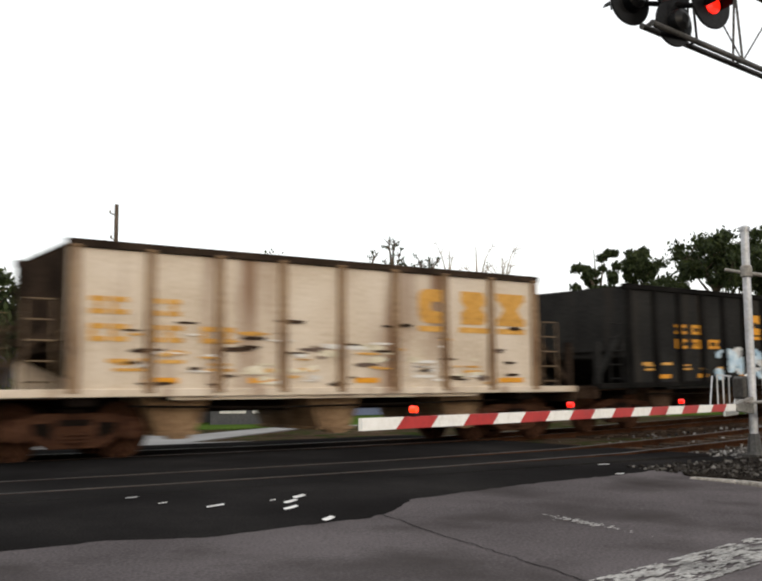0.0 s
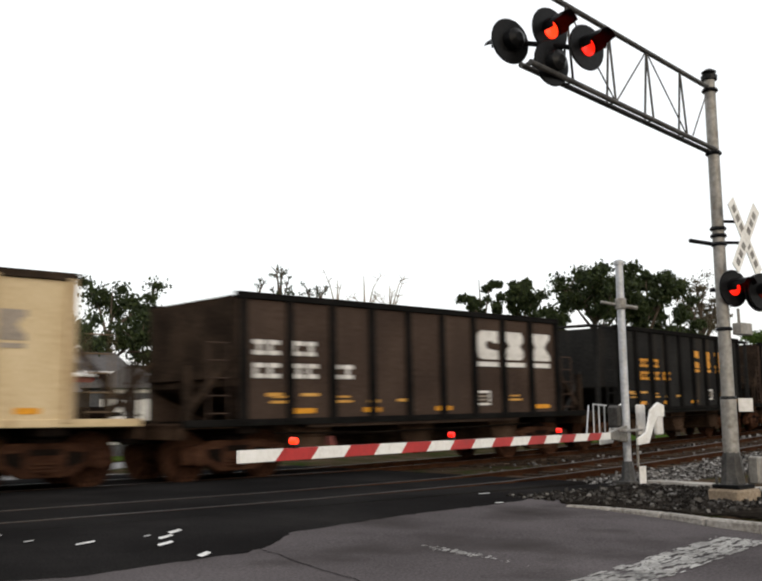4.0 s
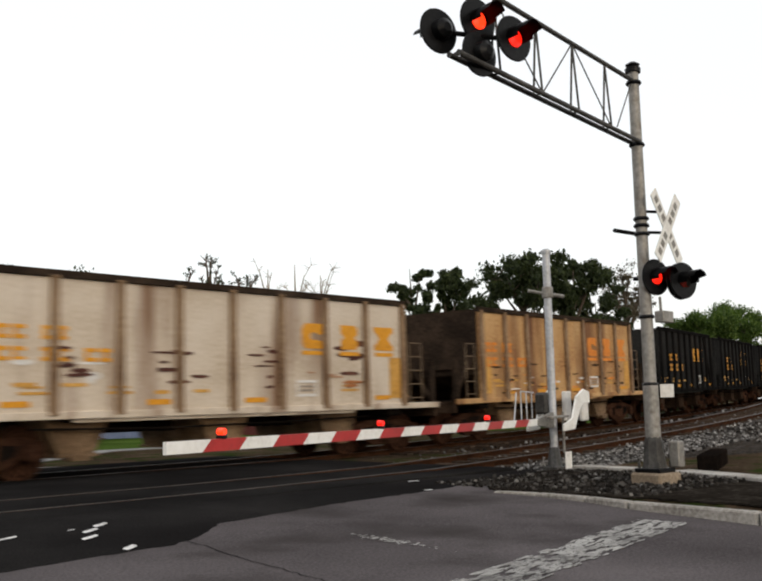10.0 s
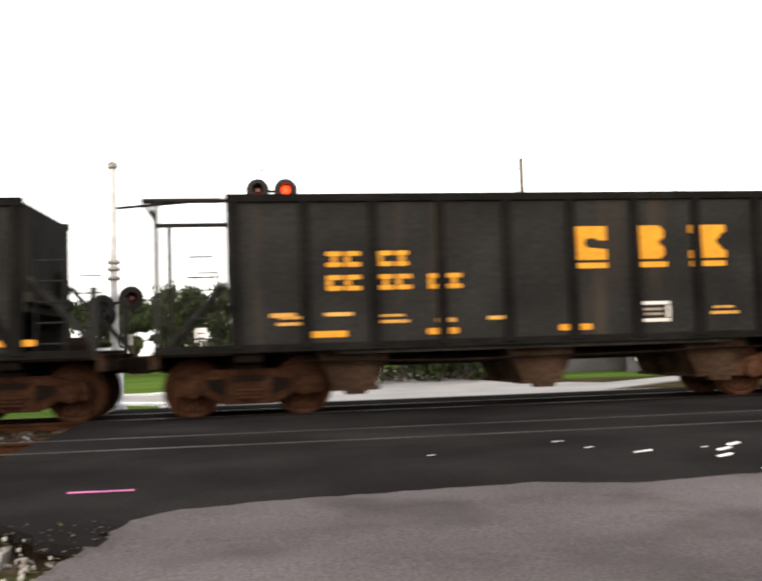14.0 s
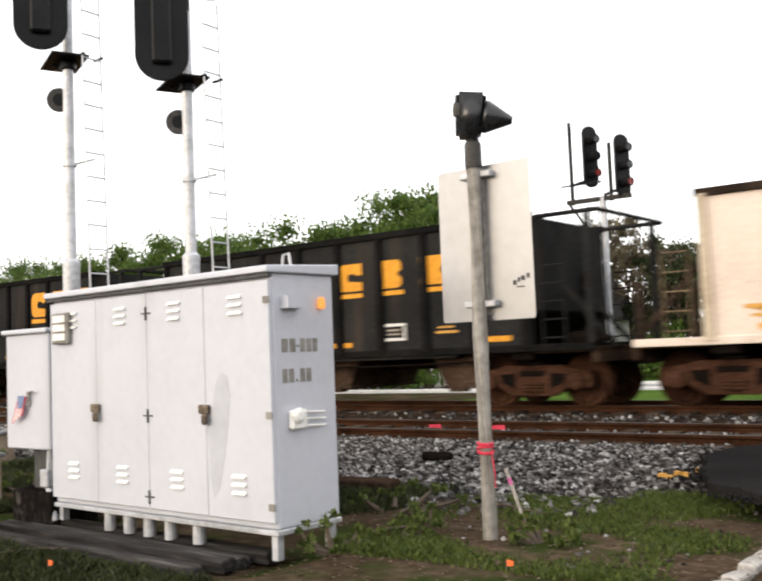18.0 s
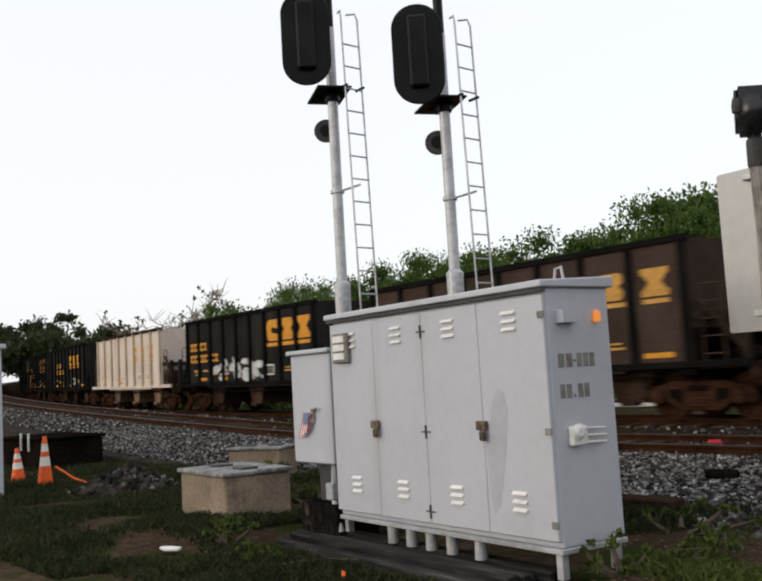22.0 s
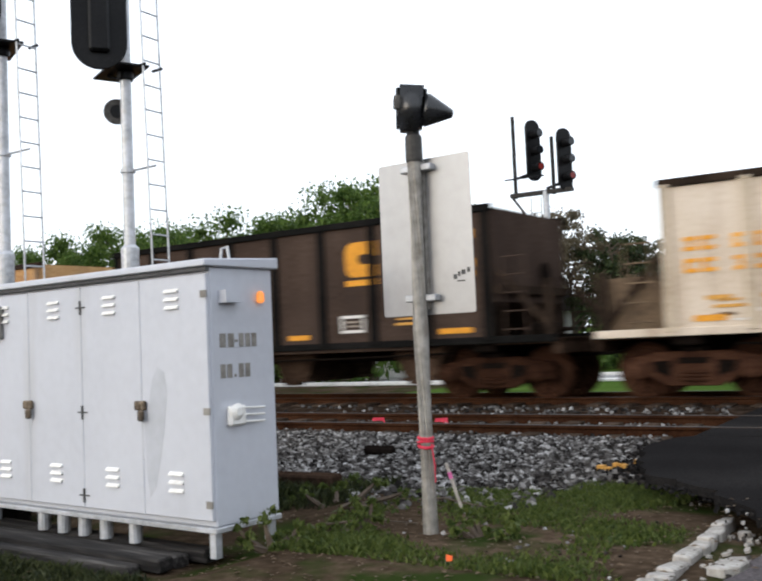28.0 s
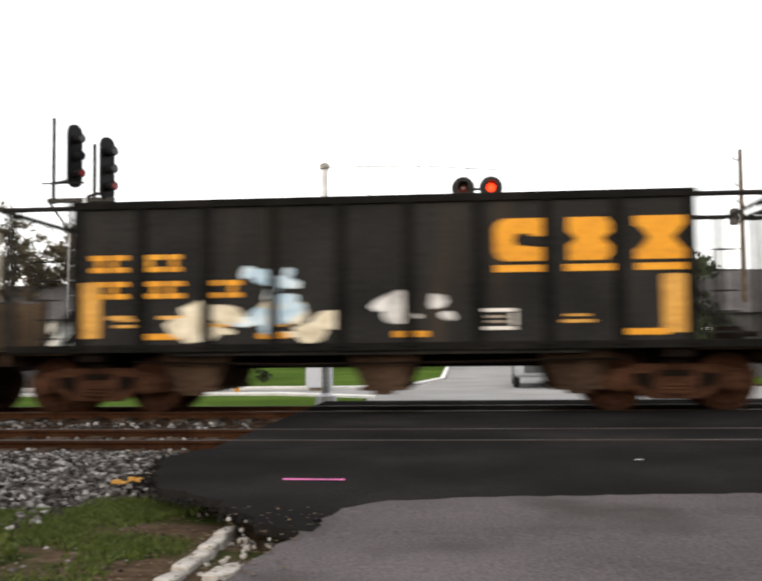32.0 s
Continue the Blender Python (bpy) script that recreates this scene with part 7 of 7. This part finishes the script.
def tree(x, y, h, spread, leaf_mat, label, seed, per=60, size=0.2, trunk=0.35, bare=0.0, bark="bark", z=-0.35, limbs=9, twig=1.0):
    """A tapered trunk with limbs and a crown of many leaves; bare: how many of the limbs carry none."""
    rnd = random.Random(seed)
    t = thing("tree", pose(x, y, z), label, "tree", "trees")
    wood = bmesh.new()
    lean = (rnd.uniform(-0.05, 0.05) * h, rnd.uniform(-0.05, 0.05) * h)
    h *= 1.14 if x > 20 else 0.98
    fork = h * trunk
    tube([(0, 0, 0), (lean[0] * 0.4, lean[1] * 0.4, fork), (lean[0], lean[1], h * 0.8)], 0.035 * h ** 0.85, 9, wood, r1=0.02)
    full = leaf_mat == "leaf_green"
    girth, top = ((0.24, 0.38), 0.9) if full else ((0.16, 0.34), 1.02)
    clumps = []
    for i in range(limbs):
        a = 2 * math.pi * (i + rnd.uniform(-0.3, 0.3)) / limbs
        z0 = fork + (h * 0.75 - fork) * rnd.random() * 0.8
        f = z0 / h
        o = Vector((lean[0] * f, lean[1] * f, z0))
        reach = spread * rnd.uniform(0.55, 1.0) * (1.1 - 0.5 * (z0 - fork) / (h - fork))
        tip = o + Vector((math.cos(a) * reach, math.sin(a) * reach, rnd.uniform(0.18, 0.42) * h * (1 - f * 0.7)))
        mid = (o + tip) / 2 + Vector((0, 0, 0.06 * h * rnd.uniform(-0.3, 1)))
        tube([o, mid, tip], 0.012 * h ** 0.9 * twig, 6, wood, r1=0.012 * twig)
        twigs = [tip, mid + (tip - mid) * 0.4]
        for j in range(4 if not bare else 7):
            q = mid + (tip - mid) * rnd.uniform(0.1, 1.0)
            e = q + Vector((rnd.uniform(-1, 1), rnd.uniform(-1, 1), rnd.uniform(0.0, 1.1))) * spread * 0.35
            tube([q, (q + e) / 2 + Vector((0, 0, 0.05)), e], (0.005 * h ** 0.8 + 0.006) * twig, 5, wood, r1=0.008 * twig)
            twigs.append(e)
        for q in twigs:
            if rnd.random() >= bare:
                clumps.append((q.x, q.y, min(q.z, h * top), spread * rnd.uniform(*girth)))
    part("trunk", wood, M[bark], t)
    fine = 1 if bare > 0.6 or y > 70 else 0.46 if full else 0.55
    vs, fs = leaf_mass(rnd, clumps, int(per / fine ** 1.9), size * fine)
    if fs:
        me = bpy.data.meshes.new("crown")
        me.from_pydata(vs, [], fs)
        me.materials.append(M[leaf_mat])
        reuse("crown", me, t)
    return t


def bush(x, y, w, h, leaf_mat, label, seed, n=26, per=60, size=0.14, z=-0.35, depth=0.6, name="bush"):
    rnd = random.Random(seed)
    b_ = thing(name, pose(x, y, z), label, "bush", "bushes")
    wood = bmesh.new()
    clumps = []
    for i in range(n):
        px, py, pz = rnd.uniform(-w / 2, w / 2), rnd.uniform(-w / 2, w / 2) * depth, h * rnd.uniform(0.05, 0.86)
        k = 1 - (abs(px) / (w / 2)) ** 2.5 * 0.55
        clumps.append((px, py, pz * k, h * rnd.uniform(0.14, 0.26)))
        if i % 3 == 0:
            tube([(px * 0.4, py * 0.4, 0), (px * 0.8, py * 0.8, pz * 0.6 * k), (px, py, pz * k)], 0.03, 5, wood, r1=0.008)
    tagged(part("stem", wood, M["bark"], b_), "thin brown stems", kind="stuff")
    vs, fs = leaf_mass(rnd, clumps, per, size)
    me = bpy.data.meshes.new("foliage")
    me.from_pydata(vs, [], fs)
    me.materials.append(M[leaf_mat])
    reuse("foliage", me, b_)
    return b_


DARK = "dark green leafy tree against the bright sky"
tree(46.9, 45.5, 12.0, 1.7, "leaf_dark", DARK, 1, per=80, size=0.24, trunk=0.2, limbs=12)
tree(49.0, 44.9, 11.4, 2.1, "leaf_dark", DARK, 2, per=80, size=0.24, trunk=0.2, limbs=12)
tree(51.6, 44.0, 9.2, 1.8, "leaf_dark", DARK, 12, per=60, size=0.24, trunk=0.2)
tree(45.4, 35.0, 10.7, 2.9, "leaf_dark", "dark leafy tree with gaps in its crown", 3, per=44, size=0.24, trunk=0.3, bare=0.2, limbs=12)
tree(47.9, 33.5, 10.3, 2.3, "leaf_dark", DARK, 4, per=80, size=0.24, trunk=0.25, limbs=12)
tree(50.2, 33.2, 8.3, 2.2, "leaf_dark", DARK, 5, per=80, size=0.24, trunk=0.2)
tree(64.1, 39.7, 11.6, 2.5, "leaf_dry", "half-bare tree with pale brown twigs", 6, per=22, size=0.16, bare=0.35, limbs=16)
tree(60.1, 31.4, 7.9, 2.6, "leaf_green", "low green tree at the end of the tracks", 7, per=80, size=0.22, trunk=0.2)
tree(64.5, 31.5, 8.2, 2.8, "leaf_green", "low green tree at the end of the tracks", 8, per=80, size=0.22, trunk=0.2)
tree(69, 29.2, 7.0, 3.4, "leaf_green", "low green tree at the end of the tracks", 13, per=80, size=0.22, trunk=0.2)
tree(85, 30, 8.0, 5.0, "leaf_green", "green tree far along the tracks", 9, per=80, size=0.26, trunk=0.2)
for i, (x, y, h) in enumerate(((30.6, 49.8, 10.6), (32.2, 48.7, 11.2), (33.6, 47.9, 10.6))):
    tree(x, y, h, 1.1, "leaf_dark", "bare tree with dark stubby branches", 20 + i, per=6, size=0.14, bare=0.6, limbs=7)
for i, (x, y, h) in enumerate(((37.7, 50.9, 11.8), (39.4, 49.6, 12.0), (40.8, 48.6, 11.3))):
    tree(x, y, h, 1.5, "leaf_dry", "bare tree with fine pale twigs", 30 + i, per=1, size=0.08, bare=0.95, limbs=8, bark="pale_bark", twig=0.45)
for i, x in enumerate((26, 40, 58, 66, 76, 90)):
    bush(x, 47 + i, 14, 4.6, "leaf_dark", "dark hedge of shrubs behind the tracks", 40 + i, n=50, per=60, size=0.3, depth=0.3)
tree(8.4, 41.5, 6.6, 2.4, "leaf_dark", "thin tree with drooping dark leaves", 50, per=30, size=0.22, bare=0.3)
tree(6.3, 40, 6.9, 2.0, "leaf_dark", "thin tree with drooping dark leaves", 51, per=30, size=0.22, bare=0.3)
bush(6.8, 36.5, 6.4, 5.0, "leaf_dark", "dense dark green shrub behind the crossing", 52, n=60, per=90, size=0.16)
bush(11.5, 53, 9.0, 6.6, "leaf_dark", "dark evergreen shrub behind the crossing", 53, n=50, per=80, size=0.18)
tree(20.1, 47.8, 9.3, 3.2, "leaf_dark", DARK, 54, per=60, size=0.22, trunk=0.2)
tree(21.5, 46, 6.6, 3.0, "leaf_dark", DARK, 55, per=60, size=0.22, trunk=0.2)
tree(-2.3, 60, 6.2, 3.4, "leaf_dark", "round dark tree at the end of the far road", 56, per=80, size=0.26, trunk=0.2)
tree(12, 62, 7.0, 4.0, "leaf_dark", "dark tree beside the far road", 57, per=80, size=0.26, trunk=0.2)
tree(-7.8, 64, 6.0, 4.0, "leaf_dark", "dark tree beyond the lawn", 58, per=80, size=0.26, trunk=0.2)
# the leafy bank along the left of the tracks
rnd = random.Random(77)
for i, (x, y, h, w) in enumerate(((-19.5, 30.5, 8.3, 3.2), (-23, 32, 7.3, 3.2), (-26.5, 31, 7.8, 3.6), (-31, 32, 7.4, 3.6), (-35.5, 32, 7.8, 3.8), (-40.5, 33, 7.8, 4.0), (-46, 33, 8.0, 4.2), (-52, 32, 7.4, 4.4), (-60, 33, 7.0, 4.2), (-70, 32, 6.4, 4.2))):
    tree(x, y, h, w, "leaf_green", "dense green leafy tree along the railway", 100 + i, per=130 if i < 5 else 90, size=0.18, trunk=0.15, limbs=12)
for i, x in enumerate((-22, -28, -35, -43, -52, -64)):
    bush(x, 29.5, 9, 4.2, "leaf_green", "green undergrowth along the railway", 120 + i, n=50, per=70, size=0.2, depth=0.3)
for i, (x, y, h) in enumerate(((-72, 30, 6.4), (-80, 30, 6.6), (-92, 31, 9.6), (-104, 31, 9.0), (-118, 31, 10.5), (-135, 32, 10.5), (-155, 33, 11), (-180, 34, 12))):
    tree(x, y, h, 5.0, "leaf_dry" if i in (3, 6) else "leaf_dark", "dark or half-bare tree far along the railway", 140 + i, per=60, size=0.35, trunk=0.2, bare=0.5 if i in (3, 6) else 0.1, limbs=12)
for i, (x, y, h) in enumerate(((-69.5, 31.0, 8.6), (-60.5, 31.0, 8.4), (-57.5, 31.5, 9.3))):
    tree(x, y, h, 2.6, "leaf_dry", "pale bare tree with fine branches", 150 + i, per=6, size=0.15, bare=0.8, limbs=14, bark="pale_bark")
for i, (x, y, h, w) in enumerate(((-17.7, 35.8, 8.4, 2.5), (-15.2, 36.8, 8.0, 2.0), (-14.1, 38, 6.7, 2.7), (-12.1, 37.8, 6.3, 2.0), (-11.9, 39.4, 6.2, 2.2), (-9, 40, 5.4, 2.0))):
    tree(x, y, h, w, "leaf_dark" if i > 2 else "leaf_dry", "half-bare shrubby tree with sparse leaves", 160 + i, per=30, size=0.14, bare=0.3, trunk=0.12, limbs=14)
bush(-15.6, 36.6, 8.7, 3.7, "leaf_green", "tangled green and brown thicket behind the signal", 170, n=50, per=60, size=0.15, depth=0.4)
bush(-10.4, 37.8, 5.6, 3.4, "leaf_dark", "dark thicket behind the signal", 171, n=36, per=60, size=0.14, depth=0.4)
for i, x in enumerate((-30, -12, 16, 34, 52, -50)):
    bush(x, 88, 22, 6.5, "leaf_dark", "distant row of dark trees", 180 + i, n=70, per=50, size=0.5, depth=0.25, name="tree_row")


# grass blades on the verge
def grass(name, boxes, mat, label, seed, sparse=0.04):
    rnd = random.Random(seed)
    vs, fs = [], []
    for x0, y0, x1, y1, n, h in boxes:
        for i in range(n):
            x, y = rnd.uniform(x0, x1), rnd.uniform(y0, y1)
            d = noise.noise((x * 0.9, y * 0.9, seed))
            if d < sparse + rnd.uniform(-0.25, 0.15):
                continue
            z = ground_height(x, y) - 0.01
            a = rnd.uniform(0, 6.28)
            hh = h * rnd.uniform(0.4, 1.3) * (0.7 + 0.7 * max(0, d))
            w = rnd.uniform(0.006, 0.016)
            bx_, by_ = rnd.gauss(0, 0.5) * hh, rnd.gauss(0, 0.5) * hh
            c, s = math.cos(a) * w, math.sin(a) * w
            k = len(vs)
            vs += [(x - c, y - s, z), (x + c, y + s, z), (x + bx_ * 0.4 + c * 0.7, y + by_ * 0.4 + s * 0.7, z + hh * 0.6), (x + bx_, y + by_, z + hh), (x + bx_ * 0.4 - c * 0.7, y + by_ * 0.4 - s * 0.7, z + hh * 0.6)]
            fs.append((k, k + 1, k + 2, k + 3, k + 4))
    me = bpy.data.meshes.new(name)
    me.from_pydata(vs, [], fs)
    me.materials.append(M[mat])
    return tagged(new(name, me), label, "grass", kind="stuff")


grass("grass", [(-4.6, 5.2, -1.8, 8.0, 30000, 0.06), (-3.2, 6.4, -1.85, 8.5, 14000, 0.07)], "grass", "short green grass on the verge by the road", 1)
grass("rough_grass", [(-14, 2.6, -7.6, 6.6, 60000, 0.1), (-8.0, 3.0, -4.5, 4.6, 16000, 0.09), (-12, 6.4, -5.0, 8.2, 18000, 0.12), (-22, 3, -14, 8.2, 22000, 0.13)], "grass_far", "rough dark grass and weeds round the cabinets", 2, -0.12)
for i, (x, y, w, h) in enumerate(((-3.1, 6.15, 0.5, 0.35), (-4.05, 6.0, 0.5, 0.3), (-4.35, 5.35, 0.7, 0.3), (-8.2, 4.45, 0.5, 0.3), (-5.0, 7.0, 1.2, 0.3), (-6.2, 6.6, 0.9, 0.28), (-9.2, 6.3, 1.0, 0.35), (-12.3, 7.4, 1.6, 0.35), (-7.0, 4.0, 0.6, 0.2))):
    bush(x, y, w, h, "grass", "clump of green weeds on the verge", 200 + i, n=16, per=44, size=0.024, z=-0.33, name="weed_clump")

# dead leaves and crumbs on the verge, and a few twigs
rnd = random.Random(91)
vs, fs = [], []
for x0, y0, x1, y1, n in ((-5.2, 4.4, -1.6, 8.2, 1500), (-9, 2.8, -5, 4.6, 500), (-1.6, 4.0, -0.9, 7.0, 160)):
    for i in range(n):
        x, y = rnd.uniform(x0, x1), rnd.uniform(y0, y1)
        z = ground_height(x, y) + 0.012 if x < -1.6 else road_z(y) + 0.01
        a, r = rnd.uniform(0, 6.28), rnd.uniform(0.008, 0.028)
        k = len(vs)
        for u, v, w in ((-1, 0, 0), (0, -0.5, 0.3), (1, 0, 0.1), (0, 0.5, 0.3)):
            vs.append((x + r * (u * math.cos(a) - v * math.sin(a)), y + r * (u * math.sin(a) + v * math.cos(a)), z + r * w))
        fs.append((k, k + 1, k + 2, k + 3))
me = bpy.data.meshes.new("leaf_litter")
me.from_pydata(vs, [], fs)
me.materials.append(M["leaf_litter"])
tagged(new("leaf_litter", me), "dry brown leaves and crumbs scattered on the verge", "litter", kind="stuff")
for i, (x, y, a) in enumerate(((-4.6, 5.9, 35), (-4.2, 6.3, 20), (-3.9, 7.1, -15), (-6.4, 4.1, 60))):
    rnd = random.Random(300 + i)
    pts = [(-0.35, 0, 0.01), (-0.1, rnd.uniform(-0.05, 0.05), 0.04), (0.15, rnd.uniform(-0.06, 0.06), 0.03), (0.4, rnd.uniform(-0.1, 0.1), 0.02)]
    tw = thing("twig", pose(x, y, ground_height(x, y), 0, 0, a), "dry grey-brown twig lying in the grass", "twig", "twigs")
    part("stick", tube(pts, 0.012, 6, r1=0.005), M["bark"], tw)

# ---- motion ----
def motions():
    """The train runs from right to left along the far track; its wheels roll."""
    for j, car in enumerate(CARS):
        rows = []
        for k in range(65):
            t = k * 0.5
            s = place(j) - run(t)
            x, dy, a = track(s)
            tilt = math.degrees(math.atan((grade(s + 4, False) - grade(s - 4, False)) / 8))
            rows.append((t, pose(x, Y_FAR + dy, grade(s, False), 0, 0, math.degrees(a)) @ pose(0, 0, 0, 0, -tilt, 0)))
        walk(car, rows)
    for side in (False, True):
        first = WHEELS[side][0]
        x, y, z = first.location
        rows = []
        for k in range(0, 961):
            t = k / FPS
            rows.append((t, pose(x, y, z, 0, -math.degrees(run(t) / 0.457) % 360, 0)))
        walk(first, rows)
        for other in WHEELS[side][1:]:
            other.rotation_mode = "QUATERNION"
            keys = other.animation_data_create()
            keys.action = first.animation_data.action
            keys.action_slot = first.animation_data.action_slot


motions()
